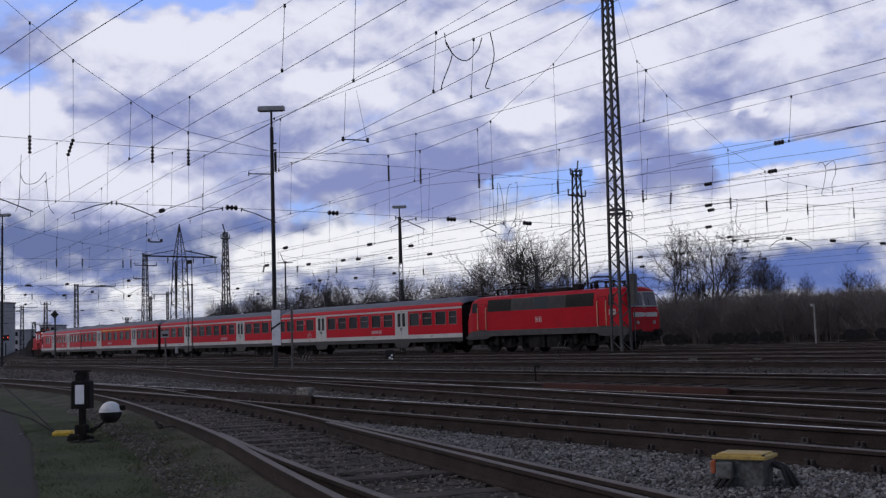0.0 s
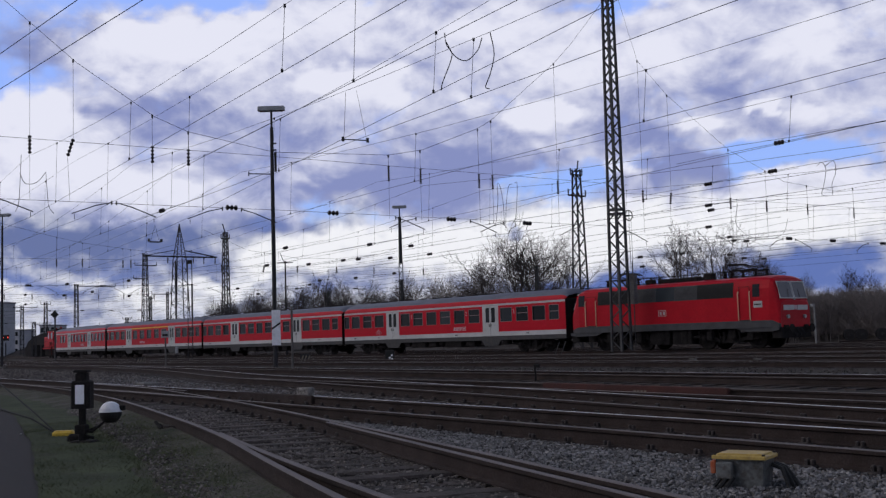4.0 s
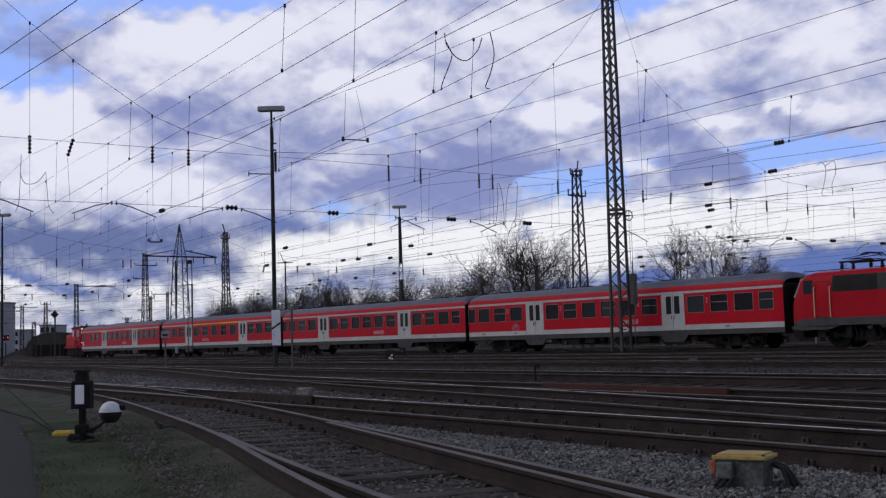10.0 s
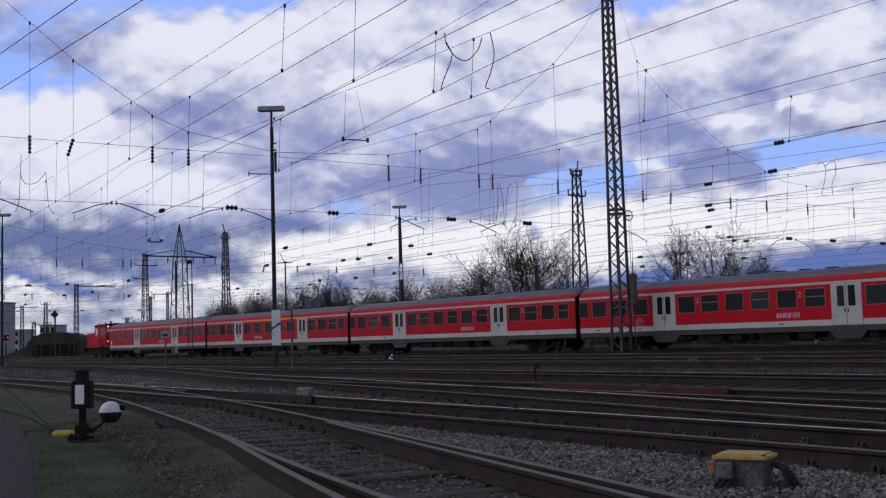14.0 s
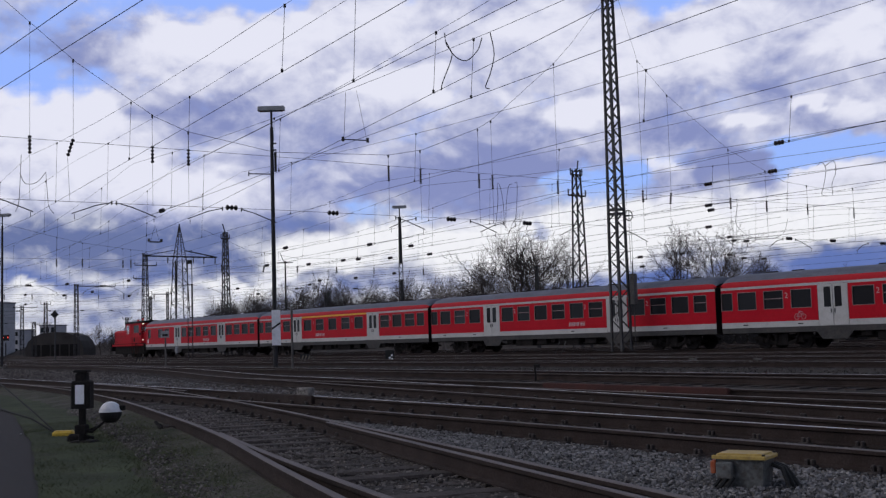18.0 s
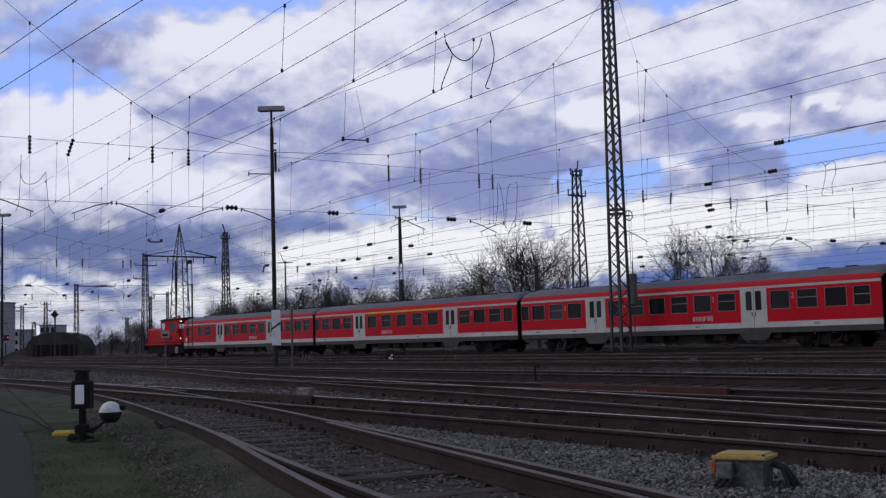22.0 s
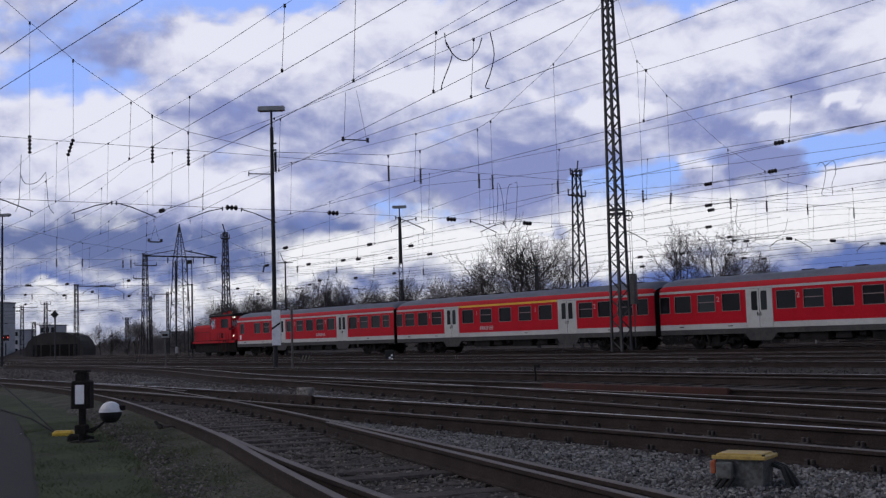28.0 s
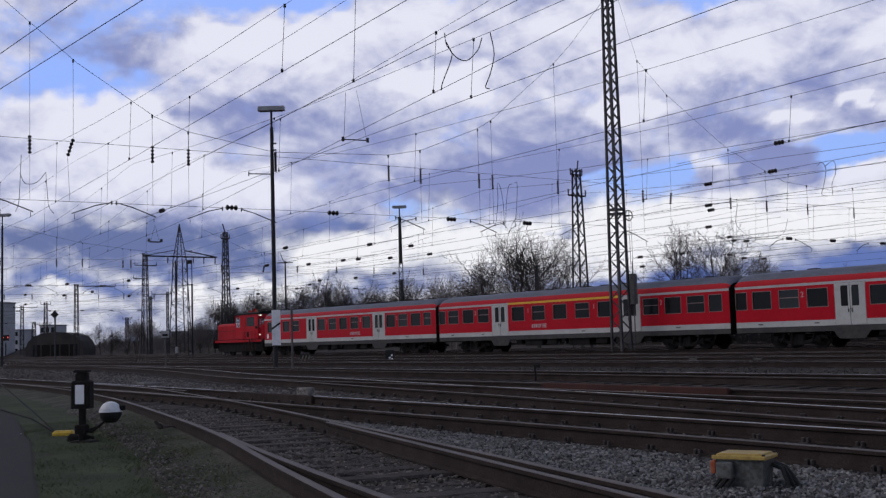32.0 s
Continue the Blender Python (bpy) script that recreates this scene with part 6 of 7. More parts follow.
for kind, x, y, h, turn, label in (
        ("broad", -113.0, 99.2, 15.1, 20, "broad bare winter tree with dense twigs"), ("spreading", -112.2, 102.6, 13.9, 140, "spreading bare winter tree"), ("tall", -115.2, 95.4, 11.6, 250, "slim bare winter tree"),
        ("shrub", -116.8, 94.1, 9.6, 60, "slim bare tree beside a broad one"), ("shrub", -118.5, 93, 8.2, 160, "slim bare tree beside a broad one"), ("tall", -112.3, 106.9, 13.0, 60, "bare winter tree beside a lattice mast"),
        ("spreading", -78.3, 96.1, 12.5, 80, "large bare tree above the scrub"), ("tall", -82.8, 95.0, 12.3, 10, "slim bare tree with a forked crown"), ("tall", -77.0, 99.6, 9.4, 200, "bare tree above the scrub"), ("tall", -84.5, 97.0, 7.4, 300, "bare tree above the scrub"),
        ("tall", -76.7, 102.5, 9.4, 30, "bare tree above the scrub"), ("tall", -75.6, 103.2, 8.6, 110, "bare tree above the scrub"), ("tall", -74.8, 103.9, 7.9, 80, "bare tree above the scrub"), ("tall", -79.8, 98.5, 7.2, 150, "bare tree above the scrub"), ("tall", -81.3, 97.5, 6.8, 60, "bare tree above the scrub"), ("tall", -66.0, 102.6, 7.2, 10, "bare tree above the scrub"), ("tall", -70.5, 103.2, 6.8, 200, "bare tree above the scrub"), ("tall", -61.6, 100.6, 6.4, 100, "bare tree above the scrub"),
        ("distant_tall", -160.8, 91.4, 10.6, 0, "bare tree in the row behind the yard"), ("distant", -159.4, 93.8, 10.4, 40, "bare tree in the row behind the yard"), ("distant", -158.7, 97.0, 12.1, 90, "bare tree in the row behind the yard"), ("distant", -156.6, 100.4, 11.2, 190, "bare tree in the row behind the yard"),
        ("distant", -154.1, 104.2, 10.5, 100, "bare tree in the row behind the yard"), ("distant_tall", -151.3, 108.2, 10.8, 300, "bare tree in the row behind the yard"), ("spreading", -149.8, 110.3, 11.5, 220, "bare tree in the row behind the yard"), ("distant", -167.2, 86.0, 9.5, 30, "bare tree in the row behind the yard"), ("distant", -170.2, 84.4, 9.2, 70, "bare tree in the row behind the yard"),
        ("distant_tall", -171.0, 82.8, 8.3, 45, "bare tree in the row behind the yard"), ("distant", -166.3, 87.6, 10.0, 310, "bare tree in the row behind the yard"), ("distant_tall", -165.5, 89.3, 9.5, 150, "bare tree in the row behind the yard"), ("distant", -181.1, 85.0, 6.3, 75, "bare tree in the row behind the yard"), ("distant", -163, 90.5, 9.0, 260, "bare tree in the row behind the yard"), ("distant", -157.6, 98.8, 9.6, 330, "bare tree in the row behind the yard"), ("distant", -155.3, 102.3, 9.4, 15, "bare tree in the row behind the yard"), ("distant_tall", -152.7, 106.2, 9.2, 120, "bare tree in the row behind the yard"), ("distant_tall", -146, 107, 8.0, 200, "bare tree in the row behind the yard"), ("distant_tall", -174, 86, 8.2, 10, "bare tree in the row behind the yard"),
        ("spreading", -232.4, 92.0, 7.7, 10, "lone bare tree at the far end of the yard"), ("tall", -231.8, 93.6, 6.7, 70, "lone bare tree at the far end of the yard")):
    bare_tree(kind, x, y, h, turn, label)
rng = random.Random(8)
for k in range(46):
    u = k / 45
    x = -92 + 50 * u + rng.uniform(-1.2, 1.2)
    for row in (0, 1, 2):
        y = 95.0 + 3.5 * row + rng.uniform(-1.4, 1.4) - 3 * u
        bare_tree(rng.choice(("shrub", "thicket", "thicket")), x, y, rng.uniform(3.7, 4.9) * (1.06 if 0.04 < u < 0.42 else 1.0), rng.uniform(0, 360), "dense leafless scrub along the yard's edge", "bare_shrub", "scrub")
for k in range(60):
    u = k / 59
    bare_tree(rng.choice(("shrub", "thicket", "shrub")), -270 + 155 * u + rng.uniform(-1.5, 1.5), 101 - 4 * u + rng.uniform(-4, 4) + (8 if u > 0.6 else 0), rng.uniform(2.7, 4.6), rng.uniform(0, 360), "leafless scrub beyond the tracks", "bare_shrub", "scrub")
for k in range(13):
    bare_tree(rng.choice(("tall", "shrub", "spreading")), -236 + 70 * k / 12 + rng.uniform(-2, 2), 84 + rng.uniform(-3, 9), rng.uniform(4.2, 6.8), rng.uniform(0, 360), "leafless young tree at the far end of the yard", "bare_tree", "bare trees")
# Low rough bank, added under the scrub so no sky shows through.
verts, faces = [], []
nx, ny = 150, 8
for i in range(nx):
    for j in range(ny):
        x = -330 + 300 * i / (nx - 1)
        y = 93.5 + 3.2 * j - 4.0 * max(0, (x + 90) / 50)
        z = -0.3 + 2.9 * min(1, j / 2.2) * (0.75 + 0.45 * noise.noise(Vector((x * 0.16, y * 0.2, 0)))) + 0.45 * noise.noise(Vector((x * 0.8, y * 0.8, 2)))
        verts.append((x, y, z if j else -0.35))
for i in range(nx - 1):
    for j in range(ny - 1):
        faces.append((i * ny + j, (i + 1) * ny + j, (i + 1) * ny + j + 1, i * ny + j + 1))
thing("scrub_backing", "low brown bank added behind the brambles to close gaps in the scrub", "bank", geo=Geo().add(verts, faces), material=SOIL, kind="structure")
g = Geo()
rr = random.Random(5)
for k in range(14000):
    x = rr.uniform(-96, -40) if k < 9000 else rr.uniform(-300, -96)
    y = 92.6 - 4.0 * max(0, (x + 90) / 50) + rr.uniform(0, 5)
    p = Vector((x, y, rr.uniform(0, 1.6)))
    d = Vector((rr.uniform(-1, 1), rr.uniform(-1, 0.6), rr.uniform(0.3, 1.6))).normalized()
    g.tube([p, p + d * rr.uniform(0.8, 2.2)], 0.014, 3, caps=False)
thing("brambles", "tangle of leafless brown brambles", "brambles", geo=g, material=SCRUB, kind="stuff")

# ---- far buildings ----
def block(label, x, y, w, d, h, floors, bays, material=PLASTER):
    """A plain flat-roofed block: walls, roof parapet and windows that can be told apart."""
    root = thing("building", label, "building", pose(x, y, -0.25, 0, 0, 35), group="far buildings")
    part("wall", Geo().box(-w / 2, w / 2, -d / 2, d / 2, 0, h), material, root)
    part("roof", Geo().box(-w / 2 - 0.2, w / 2 + 0.2, -d / 2 - 0.2, d / 2 + 0.2, h, h + 0.4), ROOF, root)
    for f in range(floors):
        for b in range(bays):
            wx, wz = -w / 2 + w * (b + 0.5) / bays, h * (f + 0.35) / floors
            part("window", Geo().box(wx - w / bays * 0.3, wx + w / bays * 0.3, -d / 2 - 0.06, -d / 2 + 0.02, wz, wz + h / floors * 0.5), GLASS, root)
    return root


block("grey tower block beyond the yard", -333, 92, 9, 8, 15.2, 5, 4)
block("grey tower block beyond the yard", -390, 116, 7, 8, 8.5, 3, 3)
block("pale low building beyond the yard", -372, 122, 6, 6, 9.5, 3, 3)
block("pale low building beyond the yard", -300, 138, 16, 8, 5.5, 2, 5)
shed = thing("engine_shed", "dark shed with a rounded roof behind the train", "shed", pose(-231.5, 77.5, -0.3, 0, 0, 52.5))
arc = [(-5.9, 0), (-5.9, 1.8), (-5.4, 3.2), (-4.2, 4.3), (-2.4, 4.95), (0, 5.15), (2.4, 4.95), (4.2, 4.3), (5.4, 3.2), (5.9, 1.8), (5.9, 0)]
part("hull", Geo().loft([[(x, y, z) for x, z in arc] for y in (-4, 4)]), SHEDROOF, shed)
for k in range(5):
    part("door", Geo().box(-4.4 + 1.9 * k, -2.8 + 1.9 * k, -4.08, -3.98, 0.2, 2.6), DARK, shed)


# ---- things on the ground ----
# Point indicator with its lantern, weight lever and yellow cover.
point = thing("point_indicator", "black point lantern with a lit white oblong", "railway signal", pose(-14.6, 5.165, -0.27, 0, 0, 50) @ Matrix.Scale(0.69, 4))
part("lantern", Geo().box(-0.185, 0.185, -0.13, 0.13, 0.72, 1.25, bevel=0.03), DARK, point)
part("aspect", Geo().box(-0.085, 0.085, -0.142, -0.128, 0.81, 1.17), CLEANWHITE, point, "white milk-glass oblong")
part("chimney", Geo().box(-0.11, 0.11, -0.1, 0.1, 1.25, 1.4, bevel=0.03).box(-0.14, 0.14, -0.12, 0.12, 1.4, 1.45, bevel=0.02), DARK, point)
part("post", Geo().tube([(0, 0, 0), (0, 0, 0.75)], 0.07, 10), DARK, point)
part("bracket", Geo().box(-0.12, 0.1, -0.1, 0.1, 0.25, 0.42, bevel=0.02).tube([(0, 0, 0.3), (0.2, -0.02, 0.28), (0.28, 0, 0.36)], 0.03, 6).tube([(0.05, 0, 0.2), (0.22, 0.02, 0.16)], 0.03, 6), DARK, point)
part("base", Geo().box(-0.2, 0.28, -0.18, 0.18, 0.0, 0.12, bevel=0.03), DARK, point)
lever = thing("point_lever", "half white, half black counterweight on a point lever", "point lever", pose(-14.75, 5.6, -0.27, 0, 0, 50) @ Matrix.Scale(0.84, 4))
ball = Geo()
white = [(0.02, 0.165), (0.08, 0.15), (0.13, 0.11), (0.165, 0.055), (0.178, 0.0)]
ball.lathe((0, 0, 0.5), [(r, z) for r, z in reversed(white)], 20)
part("weight_top", ball, CLEANWHITE, lever, "white upper half of the weight", smooth=False)
part("weight_bottom", Geo().lathe((0, 0, 0.5), [(0.178, -0.003), (0.17, -0.06), (0.14, -0.12), (0.09, -0.16), (0.02, -0.175)], 20), BLACK, lever)
part("lever_arm", Geo().tube([(0.02, 0, 0.45), (-0.16, -0.08, 0.28), (-0.5, -0.2, 0.16)], 0.022, 6).box(0.15, 0.24, -0.03, 0.03, 0.52, 0.6, bevel=0.01), DARK, lever)
part("stand", Geo().box(-0.6, -0.3, -0.3, -0.1, 0, 0.18, bevel=0.03), DARK, lever)
BRIGHTYELLOW = surface("signal_yellow_paint", (0.40, 0.26, 0.02), (0.56, 0.38, 0.04), 0.55, grain=40, blot=6, bump=0.1, third=(0.22, 0.15, 0.05), amount=0.5)
cover = thing("cable_cover", "low yellow-topped cable housing beside the point lantern", "cable box", pose(-16.0, 5.4, -0.27, 0, 0, 50) @ Matrix.Scale(0.7, 4))
part("housing", Geo().box(-0.19, 0.19, -0.12, 0.12, 0, 0.07, bevel=0.02), GREY, cover)
part("lid", Geo().box(-0.22, 0.22, -0.13, 0.13, 0.07, 0.185, bevel=0.045), BRIGHTYELLOW, cover, "yellow painted lid")
for pts, r in (([(-16.1, 5.35, -0.2), (-16.9, 5.25, 0.1), (-18.2, 5.2, 0.45), (-20.3, 5.35, 0.72)], 0.012), ([(-16.1, 5.35, -0.2), (-16.7, 5.15, 0.02), (-17.6, 5.0, 0.12), (-19.5, 5.0, 0.17)], 0.014)):
    thing("cable", "black cable slung to the yellow cover", "cable", geo=Geo().tube(pts, r, 6), material=BLACK, group="cables")
rod = thing("point_rod", "dark operating rod from the lever to the points", "rod", geo=Geo().tube([(-14.9, 5.35, -0.24), (-13.6, 5.75, -0.23), (-12.4, 6.1, -0.22)], 0.022, 6), material=DARK)

BOXGREY = surface("stained_grey_paint", (0.045, 0.047, 0.046), (0.135, 0.14, 0.138), 0.6, grain=22, blot=5, bump=0.1, third=(0.05, 0.038, 0.03), amount=0.7)
# Point machine with a yellow lid beside the near track.
box = thing("point_machine", "grey point machine with a chipped yellow lid in ballast", "point machine", pose(-5.42, 6.98, -0.2, 0, 0, 20) @ Matrix.Scale(0.66, 4))
part("housing", Geo().loft([[(-a, -b, z), (a, -b, z), (a, b, z), (-a, b, z)] for a, b, z in ((0.22, 0.16, 0.0), (0.24, 0.18, 0.03), (0.275, 0.21, 0.34), (0.265, 0.2, 0.36))]), BOXGREY, box)
lid = part("lid", Geo().box(-0.31, 0.31, -0.25, 0.25, 0.35, 0.392, bevel=0.012), YELLOW, box, "yellow painted steel lid")
part("lid_top", Geo().box(-0.26, 0.26, -0.2, 0.2, 0.392, 0.412, bevel=0.01), YELLOW, lid)
for x, y in ((-0.28, -0.22), (0.28, -0.22), (0.28, 0.22), (-0.28, 0.22)):
    part("bolt", Geo().lathe((x, y, 0.39), [(0.02, 0), (0.02, 0.012), (0.012, 0.02)], 6), DARK, lid)
part("junction_box", Geo().box(-0.25, -0.06, -0.3, -0.2, 0.14, 0.32, bevel=0.015), BOXGREY, box)
part("end_cap", Geo().box(-0.35, -0.272, -0.2, -0.02, 0.18, 0.33, bevel=0.02), ORANGE, box, "orange end cap")
for k in range(3):
    part("cable_gland", Geo().tube([(-0.2 + 0.07 * k, -0.26, 0.15), (-0.24 + 0.07 * k, -0.32, 0.08), (-0.36 + 0.1 * k, -0.38, -0.03)], 0.022, 6), BLACK, box)
for k in range(3):
    part("hose", Geo().tube([(0.3, 0.02 + 0.07 * k, 0.28), (0.42, 0.0 + 0.08 * k, 0.24), (0.5 + 0.03 * k, -0.05 + 0.09 * k, 0.05), (0.52 + 0.04 * k, -0.08 + 0.1 * k, -0.06)], 0.026, 6), BLACK, box)
part("mounting_plate", Geo().box(-0.34, 0.34, -0.24, 0.24, -0.05, 0.02), DARK, box)

lock = thing("point_lock", "dark rusty lock casting against the outer side of a rail", "point lock", pose(-15.1, 6.56, -0.26, 0, 0, -17))
part("casting", Geo().box(-0.24, 0.24, -0.09, 0.1, 0.0, 0.15, bevel=0.03), RUST, lock)
part("hasp", Geo().box(-0.1, 0.14, -0.13, -0.08, 0.03, 0.18, bevel=0.02).tube([(-0.2, -0.1, 0.14), (0.0, -0.16, 0.2), (0.2, -0.1, 0.12)], 0.025, 6), DARK, lock)
WORNSTRIPE = surface("worn_stripe_paint", (0.09, 0.075, 0.06), (0.2, 0.17, 0.13), 0.8, grain=20, blot=5)
# Oxide-red guard beams that stand against two rails.
for x0, y0, x1, y1, h in ((-17.6, 16.2, -12.3, 15.62, 0.02), (-22.0, 11.28, -18.3, 10.98, 0.005)):
    a = math.degrees(math.atan2(y1 - y0, x1 - x0))
    beam = thing("guard_beam", "rusty red-brown steel guard beam along a rail", "steel beam", pose((x0 + x1) / 2, (y0 + y1) / 2 - 0.12, -0.2, 0, 0, a), group="guard beams")
    w = math.hypot(x1 - x0, y1 - y0) / 2
    part("web", Geo().box(-w, w, -0.04, 0.04, 0.0, 0.2 + h, bevel=0.015), REDSTEEL if h > 0.01 else RUST, beam)
    if h > 0.01:
        for k in range(4):
            part("stencil_bar", Geo().box(0.25 + 0.1 * k, 0.31 + 0.1 * k, -0.046, -0.04, 0.09, 0.13), WORNSTRIPE, beam)
rng = random.Random(3)


def rock(rng, r, n=9):
    g = Geo().lathe((0, 0, 0), [(r * 0.5, 0), (r, r * 0.25), (r * 0.9, r * 0.7), (r * 0.45, r * 0.95)], n)
    g.v = [(x * rng.uniform(0.8, 1.2), y * rng.uniform(0.8, 1.2), z * rng.uniform(0.85, 1.15)) for x, y, z in g.v]
    return g


CRUMBLED = surface("crumbled_concrete", (0.07, 0.065, 0.06), (0.30, 0.28, 0.26), 0.95, grain=18, blot=6, bump=1.0, spec=0.1)
lump = thing("concrete_lump", "broken weathered concrete block between tracks", "concrete block", pose(-22.72, 13.28, -0.25, 0, 0, 20) @ Matrix.Scale(0.62, 4))
part("slab", Geo().box(-0.32, 0.32, -0.2, 0.2, 0.1, 0.36, bevel=0.06), CRUMBLED, lump)
for k in (-1, 1):
    part("foot", Geo().box(k * 0.2 - 0.08, k * 0.2 + 0.08, -0.15, 0.15, 0.0, 0.12, bevel=0.02), CRUMBLED, lump)
for x, y, r in ((-16.1, 7.0, 0.05), (-12.68, 5.75, 0.045), (-10.37, 4.86, 0.04), (-10.88, 6.03, 0.03), (-13.1, 5.6, 0.03), (-9.6, 4.6, 0.025), (-10.39, 4.35, 0.02), (-14.6, 6.2, 0.02), (-12.35, 4.85, 0.02), (-17.0, 5.1, 0.018)):
    k = thing("pale_stone", "pale stone lying in the grass", "stone", pose(x, y, -0.225), geo=rock(rng, r), material=CONCRETE, group="pale stones")

# Dwarf signal, striped buffer blocks, marker posts and signs.
dwarf = thing("dwarf_signal", "black dwarf signal with two white marks", "railway signal", pose(-51.3, 35.4, -0.25, 0, 0, 50))
part("head", Geo().box(-0.24, 0.24, -0.15, 0.15, 0.25, 0.75, bevel=0.03), BLACK, dwarf)
for x, z in ((0.02, 0.32), (0.14, 0.45), (0.15, 0.25)):
    part("mark", Geo().disc((x, -0.16, z), (0, 1, 0), 0.06, 0.03, 10), CLEANWHITE, dwarf)
part("stand", Geo().box(-0.08, 0.08, -0.08, 0.08, 0, 0.26), DARK, dwarf)
for x, y in ((-63.6, 37.2), (-80.5, 32.9)):
    block_ = thing("striped_block", "low block with black and white warning stripes", "warning block", pose(x, y, -0.25, 0, 0, 50) @ Matrix.Scale(0.8, 4), group="striped blocks")
    part("body", Geo().box(-0.4, 0.4, -0.15, 0.15, 0, 0.7, bevel=0.03), BLACK, block_)
    for k in range(3):
        part("stripe", Geo().prism_y([(-0.38 + 0.26 * k, 0.1), (-0.26 + 0.26 * k, 0.1), (-0.06 + 0.26 * k, 0.6), (-0.18 + 0.26 * k, 0.6)], -0.158, -0.15), WORNSTRIPE, block_)
sign = thing("trackside_sign", "small grey sign board on a post", "sign", pose(-57.0, 24.7, -0.25, 0, 0, 50))
part("post", Geo().tube([(0, 0, 0), (0, 0, 2.1)], 0.045, 8), OLDCONCRETE, sign)
part("board", Geo().box(-0.22, 0.22, -0.06, -0.03, 1.78, 2.15), GALV, sign)
part("bar", Geo().box(-0.15, 0.15, -0.066, -0.06, 1.86, 1.98), DARK, sign)
post = thing("marker_post", "plain grey steel post beside the yard lamp", "post", pose(-44.4, 25.3, -0.25))
part("pipe", Geo().tube([(0, 0, 0), (0, 0, 2.95)], 0.05, 10), OLDCONCRETE, post)
part("cap", Geo().lathe((0, 0, 2.95), [(0.06, 0), (0.06, 0.03), (0.02, 0.05)], 10), GALV, post)
post = thing("marker_post", "short dark trackside post with a flat cap", "post", pose(-22.2, 20.0, -0.25))
part("pipe", Geo().tube([(0, 0, 0), (0, 0, 0.52)], 0.028, 8), DARK, post)
part("cap", Geo().box(-0.02, 0.15, -0.05, 0.05, 0.42, 0.52, bevel=0.02), DARK, post)
post = thing("signal_box", "small white signal box on a trackside post", "signal box", pose(-91.1, 40.5, -0.25, 0, 0, 50))
part("post", Geo().tube([(0, 0, 0), (0, 0, 0.8)], 0.05, 8), DARK, post)
part("case", Geo().box(-0.12, 0.12, -0.1, 0.1, 0.75, 1.3, bevel=0.03), GALV, post)
slab = thing("concrete_slab", "low pale concrete slab between the tracks", "concrete slab", pose(-35.2, 14.64, -0.25, 0, 0, -12))
part("plate", Geo().box(-0.75, 0.75, -0.3, 0.3, 0, 0.12, bevel=0.03), OLDCONCRETE, slab)
post = thing("lamp_standard", "slim pale post with a small lamp before the scrub", "lamp post", pose(-44.6, 65.6, -0.25))
part("pipe", Geo().tube([(0, 0, 0), (0, 0, 2.9)], [0.07, 0.055], 8), CONCRETE, post)
part("lamp", Geo().box(-0.2, 0.0, -0.16, -0.02, 2.72, 2.9, bevel=0.02), GALV, post)
slim = thing("signal_post", "slim dark post with a small crossbar behind the train", "post", pose(-96.0, 54.1, -0.25, 0, 0, 52.5))
part("pipe", Geo().tube([(0, 0, 0), (0, 0, 9.4)], [0.12, 0.07], 8), FARSTEEL, slim)
part("crossbar", Geo().tube([(-0.75, 0, 9.2), (0.75, 0, 9.2)], 0.05, 5).tube([(-0.1, 0, 9.2), (-0.5, 0, 10.2)], 0.03, 5), FARSTEEL, slim)
levers = thing("ground_lever", "pair of slanting dark ground levers on a low base", "lever frame", pose(-43.29, 40.53, -0.25, 0, 0, 45))
part("base", Geo().box(-0.45, 0.45, -0.2, 0.2, 0, 0.14, bevel=0.03), STEEL, levers)
for x in (-0.12, 0.2):
    part("lever", Geo().tube([(x, 0, 0.15), (x + 0.32, 0, 0.95)], 0.026, 6), STEEL, levers)
dia = thing("diamond_signal", "black diamond signal on a slim post", "railway signal", pose(-116.2, 38.3, -0.25, 0, 0, 52.5))
part("post", Geo().tube([(0, 0, 0), (0, 0, 4.9)], 0.09, 8), STEEL, dia)
part("diamond", Geo().prism_y([(-0.42, 5.0), (0, 4.55), (0.42, 5.0), (0, 5.45)], -0.15, -0.1), BLACK, dia)
red = thing("light_signal", "tall signal with two lit red lamps", "railway signal", pose(-174.2, 50, -0.95, 0, 0, 52.5))
part("post", Geo().tube([(0, 0, 0.6), (0, 0, 3.4)], 0.1, 8), STEEL, red)
part("screen", Geo().box(-0.5, 0.5, -0.1, 0.1, 3.7, 4.6, bevel=0.04), BLACK, red)
for x in (-0.3, 0.35):
    part("lamp", Geo().disc((x, -0.14, 4.2), (0, 1, 0), 0.085, 0.1, 12), REDGLOW, red)
for x, y, h, w in ((-74.6, 67.8, 7.6, 0.3), (-90.2, 63.9, 7.3, 0.24)):
    p = thing("concrete_post", "square concrete catenary post behind the coaches", "post", pose(x, y, -0.25, 0, 0, 20), group="concrete posts")
    part("shaft", Geo().box(-w / 2, w / 2, -w / 2, w / 2, 0, h, bevel=0.03), FARSTEEL, p)
    part("bracket", Geo().tube([(0, 0, h - 0.3), (0, -1.0, h - 0.1)], 0.05, 5), STEEL, p)

